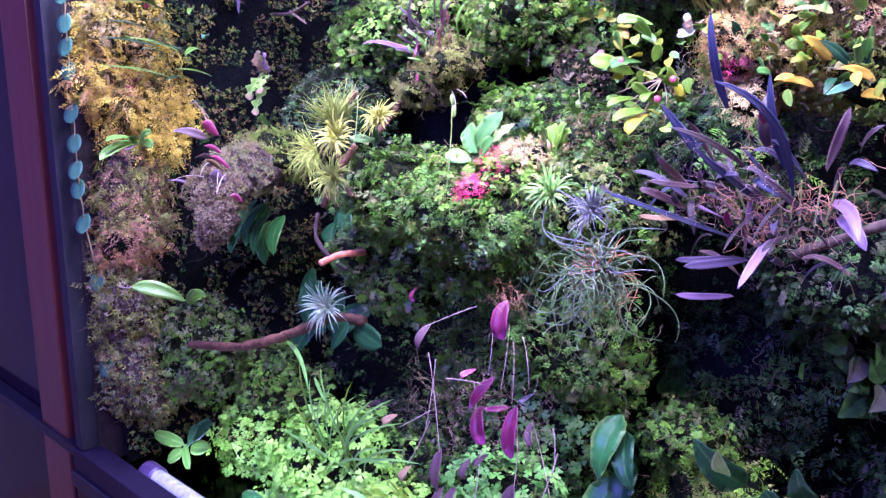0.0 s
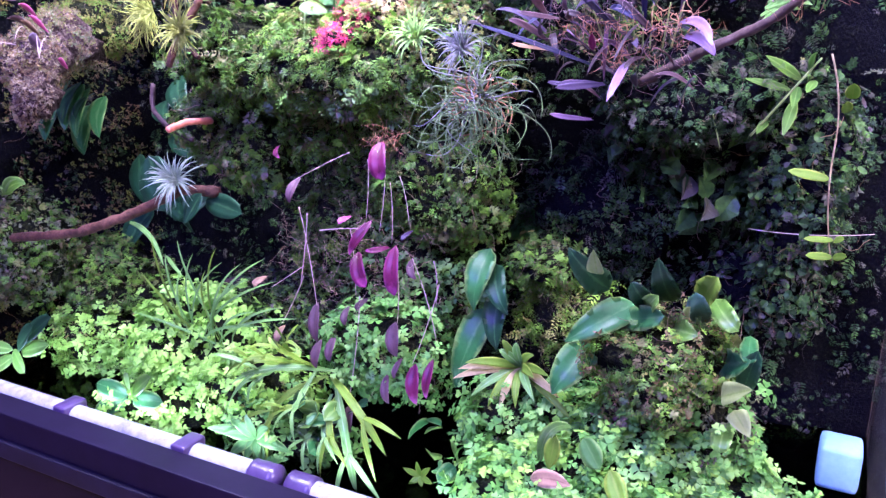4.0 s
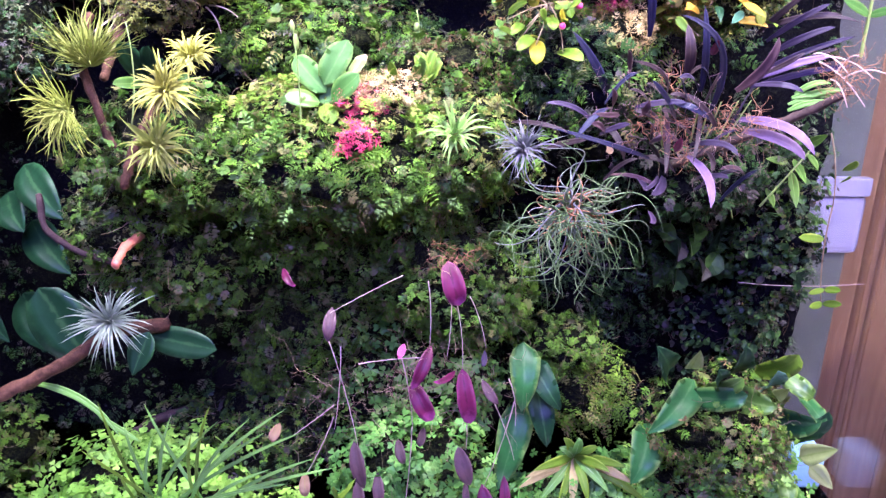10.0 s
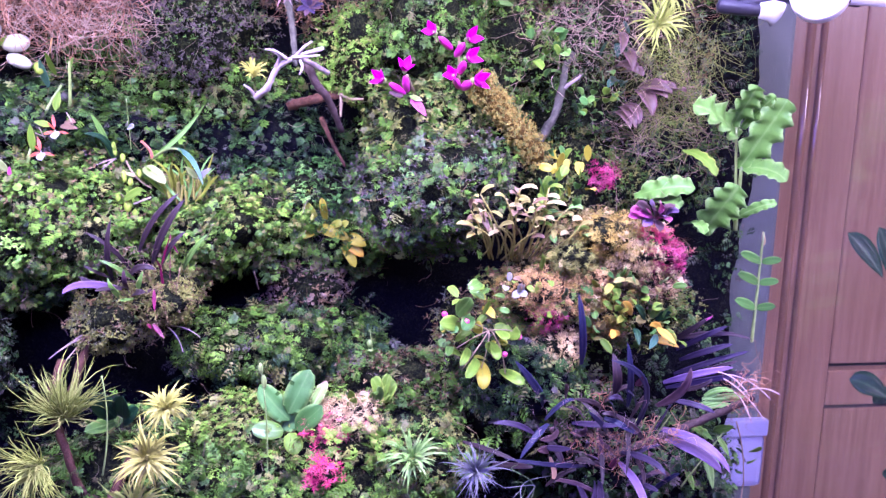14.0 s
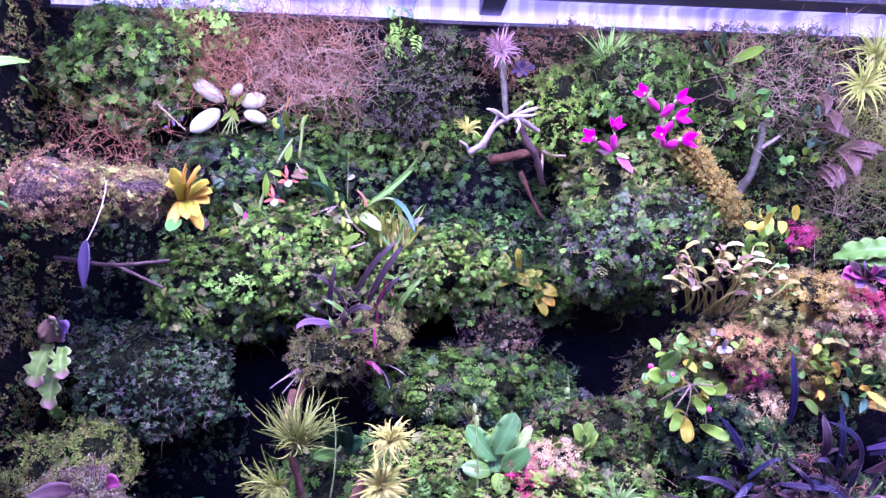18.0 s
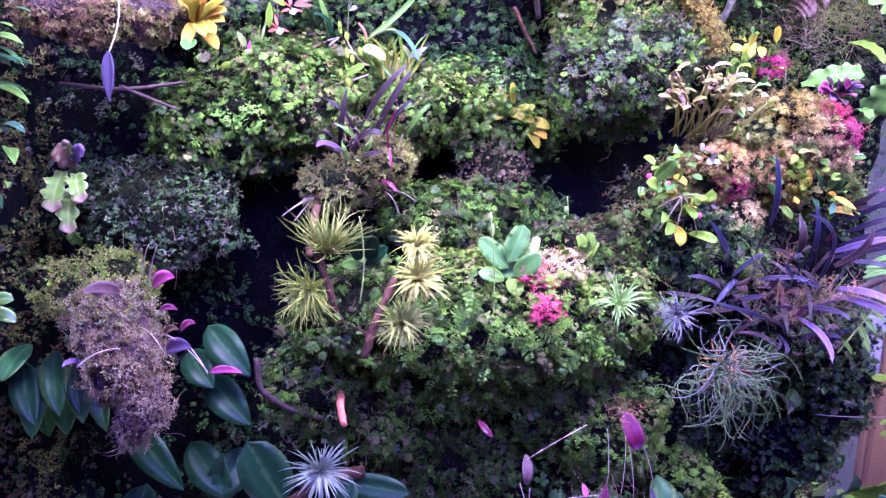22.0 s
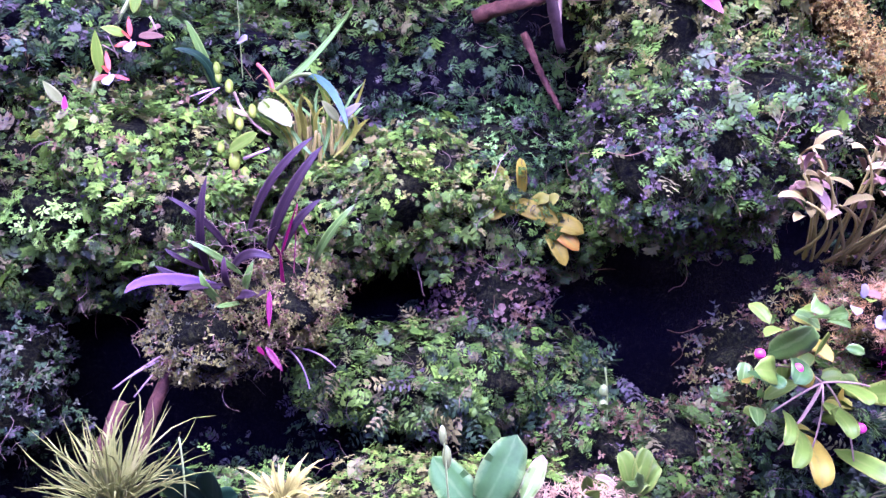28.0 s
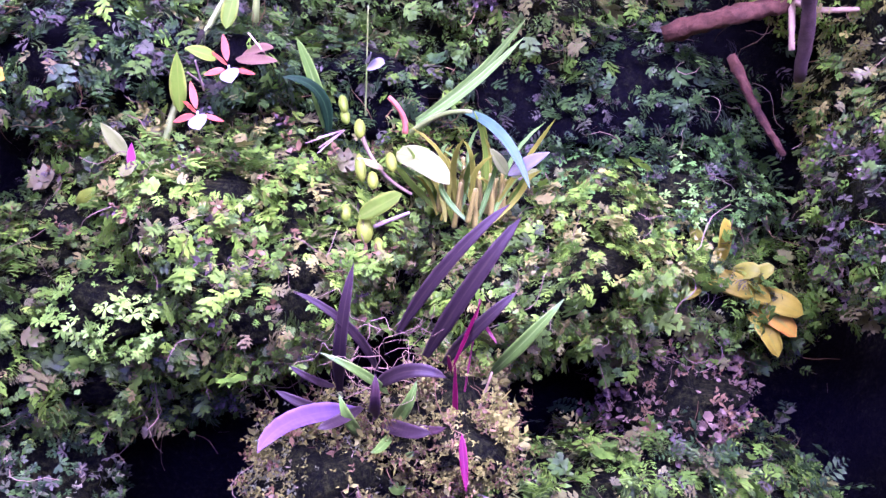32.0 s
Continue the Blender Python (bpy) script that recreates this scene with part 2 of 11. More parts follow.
F = {
    "green": foliage("fern_green", (0.024, 0.022, 0.012), (0.062, 0.14, 0.012), (0.23, 0.43, 0.030), glint=(0.15, 0.11, 0.05)),
    "bright": foliage("fern_bright", (0.045, 0.075, 0.014), (0.14, 0.28, 0.018), (0.33, 0.52, 0.042), glint=(0.26, 0.18, 0.07)),
    # Fern green darkened for growth in hollows: the shade is in its colour.
    "deep": foliage("fern_shaded", (0.009, 0.011, 0.010), (0.022, 0.056, 0.013), (0.10, 0.21, 0.03), glint=(0.09, 0.06, 0.065)),
    "grey": foliage("moss_grey", (0.032, 0.038, 0.022), (0.11, 0.13, 0.06), (0.27, 0.31, 0.14), glint=(0.20, 0.15, 0.10)),
    "olive": foliage("moss_olive", (0.05, 0.046, 0.014), (0.16, 0.17, 0.030), (0.35, 0.36, 0.07)),
    "purple": foliage("moss_purple", (0.024, 0.019, 0.020), (0.075, 0.062, 0.050), (0.20, 0.20, 0.08), glint=(0.13, 0.09, 0.09)),
    "mauve": foliage("moss_mauve", (0.08, 0.055, 0.04), (0.25, 0.19, 0.12), (0.48, 0.43, 0.28), glint=(0.20, 0.20, 0.08)),
    "brown": foliage("moss_brown", (0.045, 0.024, 0.010), (0.16, 0.10, 0.042), (0.32, 0.24, 0.10)),
    "rust": foliage("moss_rust", (0.12, 0.05, 0.03), (0.31, 0.155, 0.08), (0.50, 0.34, 0.19)),
    "gold": foliage("sphagnum_gold", (0.10, 0.07, 0.010), (0.27, 0.20, 0.025), (0.48, 0.40, 0.08)),
    # Wall feather moss, its colour brightened to make up for weak light there.
    "lifted_gold": foliage("feather_lifted_gold", (0.23, 0.155, 0.012), (0.50, 0.37, 0.032), (0.72, 0.60, 0.12), patch=20),
    "orange": foliage("sphagnum_orange", (0.17, 0.09, 0.025), (0.40, 0.24, 0.07), (0.60, 0.44, 0.16), patch=20),
    "blush": foliage("sphagnum_blush", (0.24, 0.14, 0.05), (0.46, 0.34, 0.13), (0.66, 0.57, 0.27)),
    "crimson": foliage("sphagnum_crimson", (0.11, 0.006, 0.025), (0.30, 0.02, 0.08), (0.54, 0.17, 0.24)),
    "pink": foliage("sphagnum_pink", (0.32, 0.015, 0.06), (0.60, 0.045, 0.13), (0.76, 0.28, 0.24)),
    "magenta": foliage("sphagnum_magenta", (0.18, 0.008, 0.09), (0.46, 0.03, 0.24), (0.80, 0.24, 0.50)),
    "lime": foliage("sprout_lime", (0.08, 0.20, 0.018), (0.22, 0.44, 0.045), (0.42, 0.64, 0.11), patch=9),
    "mint": foliage("sprout_mint", (0.03, 0.10, 0.018), (0.11, 0.28, 0.04), (0.33, 0.55, 0.11), patch=9),
    "dirt": foliage("dead_litter", (0.06, 0.04, 0.025), (0.17, 0.12, 0.075), (0.38, 0.30, 0.20)),
}


# ---- builders ----
def mesh_from(name, V, T, mat, uv=None, smooth=False):
    """A mesh from vertices and triangles or quads, given as arrays."""
    V, T = np.asarray(V, np.float32), np.asarray(T, np.int32)
    me = bpy.data.meshes.new(name)
    k = T.shape[1]
    me.vertices.add(len(V))
    me.vertices.foreach_set("co", V.ravel())
    me.loops.add(T.size)
    me.loops.foreach_set("vertex_index", T.ravel())
    me.polygons.add(len(T))
    me.polygons.foreach_set("loop_start", np.arange(len(T), dtype=np.int32) * k)
    me.polygons.foreach_set("use_smooth", np.full(len(T), smooth))
    if uv is not None:
        lay = me.uv_layers.new(name="UVMap")
        lay.data.foreach_set("uv", np.asarray(uv, np.float32)[T.ravel()].ravel())
    me.update(calc_edges=True)
    me.materials.append(mat)
    return me


def part(name, data, mat, parent, label="", kind=""):
    V, T, uv = data
    ob = new(name, mesh_from(name, V, T, mat, uv, True))
    ob.parent = parent
    return tagged(ob, label, kind=kind)


def thing(name, at, label, category, group="", kind=""):
    ob = new(name)
    ob.location = at
    ob.empty_display_size = 0.02
    return tagged(ob, label, category, group, kind)


def from_bm(bm):
    bmesh.ops.triangulate(bm, faces=bm.faces)
    bm.verts.index_update()
    V = np.array([v.co[:] for v in bm.verts])
    T = np.array([[v.index for v in f.verts] for f in bm.faces])
    bm.free()
    return V, T, None


def box_bm(x0, y0, z0, x1, y1, z1, bevel=0.002):
    bm = bmesh.new()
    bmesh.ops.create_cube(bm, size=1, matrix=Matrix.Translation(((x0 + x1) / 2, (y0 + y1) / 2, (z0 + z1) / 2)) @ Matrix.Diagonal((x1 - x0, y1 - y0, z1 - z0, 1)))
    if bevel:
        bmesh.ops.bevel(bm, geom=bm.edges[:], offset=bevel, segments=2, affect="EDGES", profile=0.6)
    return bm


def block(name, b, mat, label="", category="", kind="", bevel=0.002, parent=None):
    """A bevelled board or slab between two corners."""
    V, T, _ = from_bm(box_bm(*b, bevel))
    ob = new(name, mesh_from(name, V, T, mat))
    if parent:
        ob.parent = parent
    return tagged(ob, label, category, kind=kind)


def unit(v):
    v = np.asarray(v, float)
    return v / (np.linalg.norm(v) + 1e-9)


def arc(a, b, bend, n):
    """n + 1 points from a to b that sag or rise by the vector bend at the middle."""
    a, b, bend = np.asarray(a, float), np.asarray(b, float), np.asarray(bend, float)
    t = np.linspace(0, 1, n + 1)[:, None]
    return a * (1 - t) + b * t + bend * (4 * t * (1 - t))


SHAPES = {
    "strap": lambda t: np.minimum(1, 0.45 + 2.2 * t) * (1 - t ** 4) ** 0.7,
    "lance": lambda t: np.sin(np.pi * np.clip(t, 0, 1) ** 0.8) ** 0.8 * 0.98 + 0.02,
    "oval": lambda t: np.sqrt(np.clip(1 - (2 * t - 1) ** 2, 0, 1)) * 0.98 + 0.02,
    "heart": lambda t: np.where(t < 0.22, np.sqrt(np.clip(t / 0.22, 0, 1)), np.cos((t - 0.22) / 0.78 * np.pi / 2) ** 0.85) * 0.99 + 0.01,
    "spoon": lambda t: 0.12 + 0.88 * np.clip(np.sin(np.pi * np.clip((t - 0.25) / 0.75, 0, 1)), 0, 1) ** 0.6,
    "needle": lambda t: (1 - t) ** 0.8,
    "tongue": lambda t: np.minimum(1, 0.25 + 3 * t) * np.sqrt(np.clip(1 - np.clip((t - 0.6) / 0.4, 0, 1) ** 2, 0, 1)),
}


def leaf(a, b, width, bend=(0, 0, 0), face=(0, -1, 0.4), shape="lance", fold=0.25, thick=0.0006, wave=0.0, n=9, waves=3.0, ruffle=0.0):
    """A leaf from a to b: two skins, a folded midrib, a curved spine and, if wanted, a wavy margin. face: the way its upper side looks."""
    sp = arc(a, b, bend, n)
    t = np.linspace(0, 1, n + 1)
    tan = np.gradient(sp, axis=0)
    tan /= np.linalg.norm(tan, axis=1)[:, None] + 1e-9
    up = np.asarray(face, float)[None] - tan * (tan @ np.asarray(face, float))[:, None]
    up /= np.linalg.norm(up, axis=1)[:, None] + 1e-9
    side = np.cross(tan, up)
    w = SHAPES[shape](t) * width / 2 * (1 + ruffle * np.sin(t * waves * 2 * np.pi + 1))
    s = np.array([-1, -0.5, 0, 0.5, 1.0])
    top = sp[:, None] + side[:, None] * (s[None, :, None] * w[:, None, None]) + up[:, None] * ((np.abs(s)[None, :, None] * w[:, None, None]) * fold)
    if wave:
        top = top + up[:, None] * (np.sin(t * waves * 2 * np.pi)[:, None, None] * (np.abs(s) ** 2)[None, :, None] * wave * np.sign(s + 0.01)[None, :, None])
    low = top - up[:, None] * (thick * (1 - 0.8 * np.abs(s))[None, :, None])
    V = np.concatenate([top.reshape(-1, 3), low.reshape(-1, 3)])
    uv = np.stack([np.repeat(t, 5), np.tile((s + 1) / 2, n + 1)], 1)
    uv = np.concatenate([uv, uv])
    Q = []
    m = 5 * (n + 1)
    for i in range(n):
        for j in range(4):
            q = [5 * i + j, 5 * i + j + 1, 5 * i + j + 6, 5 * i + j + 5]
            Q.append(q)
            Q.append([m + k for k in q[::-1]])
        Q.append([5 * i, 5 * i + 5, m + 5 * i + 5, m + 5 * i])
        Q.append([5 * i + 9, 5 * i + 4, m + 5 * i + 4, m + 5 * i + 9])
    return V, np.array(Q), uv


def tube(points, r0, r1=None, sides=6, knobs=0.0, seed=1):
    """A tapered tube through points, with closed ends and, if wanted, knobbly sides."""
    P = np.asarray(points, float)
    n = len(P)
    r1 = r0 if r1 is None else r1
    tan = np.gradient(P, axis=0)
    tan /= np.linalg.norm(tan, axis=1)[:, None] + 1e-9
    ref = np.array([0.31, 0.27, 0.91]) if abs(tan[:, 2]).mean() < 0.8 else np.array([0.9, 0.3, 0.1])
    u = np.cross(tan, ref)
    u /= np.linalg.norm(u, axis=1)[:, None] + 1e-9
    v = np.cross(tan, u)
    rng = np.random.default_rng(seed)
    r = np.linspace(r0, r1, n)[:, None] * (1 + knobs * rng.normal(size=(n, sides)).clip(-1.5, 1.5))
    a = np.linspace(0, 2 * np.pi, sides, endpoint=False)
    ring = P[:, None] + r[..., None] * (np.cos(a)[None, :, None] * u[:, None] + np.sin(a)[None, :, None] * v[:, None])
    V = np.concatenate([ring.reshape(-1, 3), P[:1] - tan[:1] * r0 * 0.4, P[-1:] + tan[-1:] * r1 * 0.4])
    T = []
    for i in range(n - 1):
        for j in range(sides):
            k = (j + 1) % sides
            p, q, s, o = i * sides + j, i * sides + k, (i + 1) * sides + k, (i + 1) * sides + j
            T += [(p, q, s), (p, s, o)]
    for j in range(sides):
        k = (j + 1) % sides
        T += [(n * sides, k, j), (n * sides + 1, (n - 1) * sides + j, (n - 1) * sides + k)]
    return V, np.array(T), np.zeros((len(V), 2))


def join(parts):
    """Several meshes with faces of one size, as one."""
    V, T, U, o = [], [], [], 0
    for v, t, u in parts:
        V.append(v), T.append(t + o), U.append(u if u is not None else np.zeros((len(v), 2)))
        o += len(v)
    return np.concatenate(V), np.concatenate(T), np.concatenate(U)


def wander(a, b, sway, n, rng):
    """A crooked line from a to b."""
    p = arc(a, b, (0, 0, 0), n)
    w = rng.normal(size=(n + 1, 3)) * sway
    w[0] = w[-1] = 0
    for _ in range(2):
        w[1:-1] = (w[:-2] + w[1:-1] * 2 + w[2:]) / 4
    return p + w


# small leaf shapes, about 1 long, along +x, facing +z
def frond(pairs=5, lobes=2, width=0.42, droop=0.25, seed=0):
    """A divided fern frond: forked lobes of uneven length on a bent midrib."""
    r = random.Random(seed)
    bend, droop = r.uniform(-0.25, 0.25), droop * r.uniform(0.5, 1.6)
    V, T = [], []
    n = pairs + 2
    for i in range(n):
        t = i / (n - 1)
        V.append((t, bend * t * t, -droop * t * t))
    for i in range(1, n):
        t = i / (n - 1)
        ln = width * math.sin(math.pi * min(1, t * 0.78 + 0.16)) ** 0.8
        for sgn in (-1, 1):
            a0 = radians(r.uniform(46, 74)) if i < n - 1 else radians(24)
            for k in range(lobes):
                a = a0 - radians(36 * k + r.uniform(-9, 9)) if lobes > 1 else a0
                l2 = ln * r.uniform(0.65, 1.2) * (1 - 0.15 * k)
                x0, y0, z0 = V[i]
                c, s = math.cos(a), math.sin(a) * sgn
                o = len(V)
                wd, lift = r.uniform(0.16, 0.26) * l2, r.uniform(-0.16, 0.14) * l2
                V.append((x0 + c * l2 * 0.62 - s * wd, y0 + s * l2 * 0.62 + c * wd, z0 + lift))
                V.append((x0 + c * l2 * 0.62 + s * wd, y0 + s * l2 * 0.62 - c * wd, z0 + lift))
                V.append((x0 + c * l2, y0 + s * l2, z0 + lift * 2 - 0.05))
                T += [(i, o, o + 1), (o, o + 2, o + 1)]
    for i in range(n - 1):
        o = len(V)
        V.append((V[i][0] + 0.02, V[i][1] + 0.018, V[i][2]))
        T.append((i, i + 1, o))
    return np.array(V), np.array(T)


def fan(n=5, spread=200, wid=0.3, notch=0.35, seed=0):
    """Lobed leaflets round one point, like clover or a divided filmy leaf."""
    rr = random.Random(seed)
    V, T = [(0, 0, 0)], []
    for k in range(n):
        a = radians(-spread / 2 + spread * k / (n - 1)) if spread < 350 else 2 * math.pi * k / n
        a += rr.uniform(-0.16, 0.16)
        g, h = rr.uniform(0.75, 1.1), rr.uniform(-0.15, 0.25)
        c, s = math.cos(a), math.sin(a)
        o = len(V)
        for r, w in ((0.55, -wid), (0.55, wid), (0.95, -wid * 0.75), (0.95, wid * 0.75), (1 - notch * 0.3, 0)):
            V.append((g * (c * r - s * w), g * (s * r + c * w), h * r - 0.1 * r * r + (0.05 if abs(w) > 0 else 0)))
        T += [(0, o, o + 1), (o, o + 4, o + 1), (o, o + 2, o + 4), (o + 4, o + 3, o + 1)]
    return np.array(V), np.array(T)


def sprig(n=9, ln=0.34, up=0.25, twist=2.4):
    """A mossy shoot: small leaves in a spiral round a short stem that rises along +x."""
    V, T = [], []
    for i in range(n):
        t = i / n
        a = i * twist
        b = np.array((t, 0, 0))
        d = np.array((0.55 + up * t, math.cos(a), math.sin(a)))
        d /= np.linalg.norm(d)
        s = np.cross(d, (1, 0.2, 0.1))
        s /= np.linalg.norm(s)
        l2 = ln * (1 - 0.45 * t)
        o = len(V)
        V += [b - s * 0.03, b + d * l2 * 0.5 - s * l2 * 0.24, b + d * l2 * 0.5 + s * l2 * 0.24, b + d * l2, b + np.array((1 / n, 0, 0))]
        T += [(o, o + 1, o + 2), (o + 1, o + 3, o + 2), (o, o + 4, o + 1)]
        if i:
            T.append((o, o - 1, o + 2))
    return np.array(V), np.array(T)


def disc(n=6, cup=0.18):
    V, T = [(0, 0, 0), (0.5, 0, -cup * 0.5)], []
    for k in range(n):
        a = 2 * math.pi * k / n
        V.append((0.5 + 0.5 * math.cos(a), 0.48 * math.sin(a), 0))
    for k in range(n):
        T.append((1, 2 + k, 2 + (k + 1) % n))
    T.append((0, 2 + n // 2, 2 + (n // 2 + 1) % n))
    return np.array(V), np.array(T)


def pointed(wid=0.42, fold=0.16, droop=0.2):
    """A small pointed oval leaf, folded along its midrib."""
    V, T = [(0, 0, 0)], []
    for t, w in ((0.22, 0.72), (0.5, 1.0), (0.78, 0.66)):
        V += [(t, -wid * w, fold * w), (t, 0, -droop * t * t), (t, wid * w, fold * w)]
    V.append((1, 0, -droop))
    T += [(0, 1, 2), (0, 2, 3)]
    for o in (1, 4):
        T += [(o, o + 3, o + 4), (o, o + 4, o + 1), (o + 1, o + 4, o + 5), (o + 1, o + 5, o + 2)]
    T += [(7, 10, 8), (8, 10, 9)]
    return np.array(V), np.array(T)


def rays(n=7, wid=0.05, up=0.5):
    """A star-shaped tuft of thin strands."""
    V, T = [(0, 0, 0)], []
    for k in range(n):
        a = 2 * math.pi * k / n + 0.4 * math.sin(k * 7)
        h = up * (0.5 + 0.5 * math.sin(k * 3.7 + 1))
        c, s = math.cos(a), math.sin(a)
        o = len(V)
        V += [(c * 0.5 - s * wid, s * 0.5 + c * wid, h * 0.7), (c * 0.5 + s * wid, s * 0.5 - c * wid, h * 0.7), (c, s, h * 0.75)]
        T += [(0, o + 1, o), (o, o + 1, o + 2)]
    return np.array(V), np.array(T)


def thread(seed=0, wid=0.006):
    """One dead rootlet or moss thread, lying loosely."""
    rr = random.Random(seed)
    V, T = [], []
    a, x, y = rr.uniform(-0.6, 0.6), 0.0, 0.0
    for i in range(7):
        s, c = math.sin(a), math.cos(a)
        z = 0.14 * math.sin(i * 0.9 + seed)
        V += [(x - s * wid, y + c * wid, z), (x + s * wid, y - c * wid, z + 0.01)]
        a += rr.uniform(-0.6, 0.6)
        x, y = x + math.cos(a) / 6, y + math.sin(a) / 6
        if i:
            o = 2 * i
            T += [(o - 2, o - 1, o), (o - 1, o + 1, o)]
    return np.array(V), np.array(T)


# shape, size in metres (least, most), shoots per square metre, how far they stand off, tilt towards the normal
def kinds_of(make, *args, n=4):
    return [make(*args, seed=k) for k in range(n)]


KINDS = {
    "film": (kinds_of(frond, 3, 1, 0.62, 0.3) + kinds_of(frond, 3, 2, 0.6, 0.25, n=1), (0.0042, 0.0108), 43000, 0.012, 0.3),
    "filmnear": (kinds_of(frond, 3, 2, 0.62, 0.25), (0.0032, 0.0086), 74000, 0.011, 0.28),
    "fern": (kinds_of(frond, 6, 1, 0.36, 0.25), (0.016, 0.032), 9000, 0.02, 0.4),
    "spray": (kinds_of(frond, 4, 2, 0.56, 0.35), (0.008, 0.0165), 10500, 0.014, 0.24),
    "lobe": (kinds_of(fan, 5, 210, 0.2, 0.35), (0.0027, 0.0058), 52000, 0.010, 0.22),
    "fine": ([sprig(5, 0.55), sprig(4, 0.7, 0.1, 2.1)], (0.005, 0.013), 27000, 0.008, 0.65),
    "sphag": ([rays(9, 0.07, 0.9), rays(7, 0.09, 0.6)], (0.003, 0.0068), 64000, 0.012, 0.2),
    "feather": (kinds_of(frond, 7, 1, 0.24, 0.4), (0.016, 0.034), 18000, 0.012, 0.3),
    "clover": (kinds_of(fan, 3, 360, 0.52, 0.7), (0.006, 0.011), 20000, 0.030, 0.12),
    "round": ([pointed(0.46), disc(8, 0.5)], (0.006, 0.013), 16000, 0.022, 0.15),
    "broad": ([pointed(0.36), pointed(0.42, 0.1, 0.35)], (0.020, 0.038), 2600, 0.03, 0.3),
    "short": ([sprig(4, 0.65), sprig(4, 0.7, 0.1, 2.1)], (0.003, 0.0075), 62000, 0.006, 0.6),
    "velvet": ([sprig(3, 0.8), sprig(3, 0.9, 0.1, 2.1)], (0.0022, 0.0052), 115000, 0.005, 0.6),
    "thread": (kinds_of(thread, n=6), (0.014, 0.042), 2600, 0.016, 0.12),
    "litter": ([disc(6, 0.8), sprig(4, 0.7), sprig(6, 0.5), disc(5, 1.0)], (0.003, 0.008), 40000, 0.012, 0.35),
}
MOUNDS = []


def mound(x, y, z, rx, ry, rz, cover, label, name="moss_mound", category="moss", rough=0.42, lay="front", core=None, rootlets=True):
    """A lump of the planted wall. cover: (kind, colour, share of the usual density) for each kind of growth on it."""
    cover = list(cover) + [("spray", colour, 0.7 * share) for kind, colour, share in cover if kind in ("film", "filmnear")]
    if rootlets:
        cover = list(cover) + [("thread", "dirt" if len(MOUNDS) % 3 else "brown", 1.0)]
    MOUNDS.append((np.array((x, y, z)), np.array((rx, ry, rz)), cover, label, name, category, rough, lay, core))


def ball(r, rough, seed, sub=3):
    bm = bmesh.new()
    bmesh.ops.create_icosphere(bm, subdivisions=sub, radius=1)
    bm.verts.index_update()
    V = np.array([v.co[:] for v in bm.verts])
    T = np.array([[v.index for v in f.verts] for f in bm.faces])
    bm.free()
    o = Vector((seed * 3.1, seed * 1.7, seed * 0.9))
    k = np.array([noise.fractal(Vector(v) * 1.7 + o, 0.8, 2.1, 4) for v in V])
    return V * (1 + rough * k)[:, None] * r, T


def scatter(P, N, tmpls, size, off, tilt, rng):
    """Points with normals shared out among a few leaf shapes, as one set of vertices and triangles."""
    which = rng.integers(0, len(tmpls), len(P))
    Vs, Ts, o = [], [], 0
    for k, tmpl in enumerate(tmpls):
        W, TT = strew(P[which == k], N[which == k], tmpl, size, off, tilt, rng)
        Vs.append(W), Ts.append(TT + o)
        o += len(W)
    return np.concatenate(Vs), np.concatenate(Ts)


def strew(P, N, tmpl, size, off, tilt, rng, spread=1.0, hang=0.75):
    """Many copies of one small leaf shape on points with normals, as one set of vertices and triangles."""
    V, T = tmpl
    n = len(P)
    up = np.array((0, 0, 1.0))
    nn = N + rng.normal(size=(n, 3)) * 0.42 * spread + up * 0.45
    nn /= np.linalg.norm(nn, axis=1)[:, None]
    d = rng.normal(size=(n, 3)) + np.array((0, -0.2, -hang))
    d -= nn * (d * nn).sum(1)[:, None]
    d /= np.linalg.norm(d, axis=1)[:, None]
    d = d * (1 - tilt) + nn * tilt
    d /= np.linalg.norm(d, axis=1)[:, None]
    s = np.cross(nn, d)
    s /= np.linalg.norm(s, axis=1)[:, None]
    u = np.cross(d, s)
    k = (size[0] + (size[1] - size[0]) * rng.random(n) ** 1.4)[:, None, None]
    base = P + N * (rng.uniform(-0.15, 1, n) * off)[:, None]
    W = base[:, None] + k * (V[None, :, :1] * d[:, None] + V[None, :, 1:2] * s[:, None] + V[None, :, 2:] * u[:, None])
    TT = (T[None] + (np.arange(n) * len(V))[:, None, None]).reshape(-1, 3)
    return W.reshape(-1, 3), TT


def sample(V, T, n, rng, lay):
    a, b, c = V[T[:, 0]], V[T[:, 1]], V[T[:, 2]]
    cr = np.cross(b - a, c - a)
    ar = np.linalg.norm(cr, axis=1) / 2
    nm = cr / (2 * ar[:, None] + 1e-12)
    if lay == "front":
        keep = (nm[:, 1] < 0.15)
    elif lay == "left":
        keep = (nm[:, 0] > -0.5) & (nm[:, 1] < 0.7)
    else:
        keep = nm[:, 2] > -0.4
    w = ar * keep
    n = int(n * w.sum())
    if n < 1:
        return np.zeros((0, 3)), np.zeros((0, 3))
    i = rng.choice(len(T), n, p=w / w.sum())
    r1, r2 = np.sqrt(rng.random(n))[:, None], rng.random(n)[:, None]
    return a[i] * (1 - r1) + b[i] * r1 * (1 - r2) + c[i] * r1 * r2, nm[i]


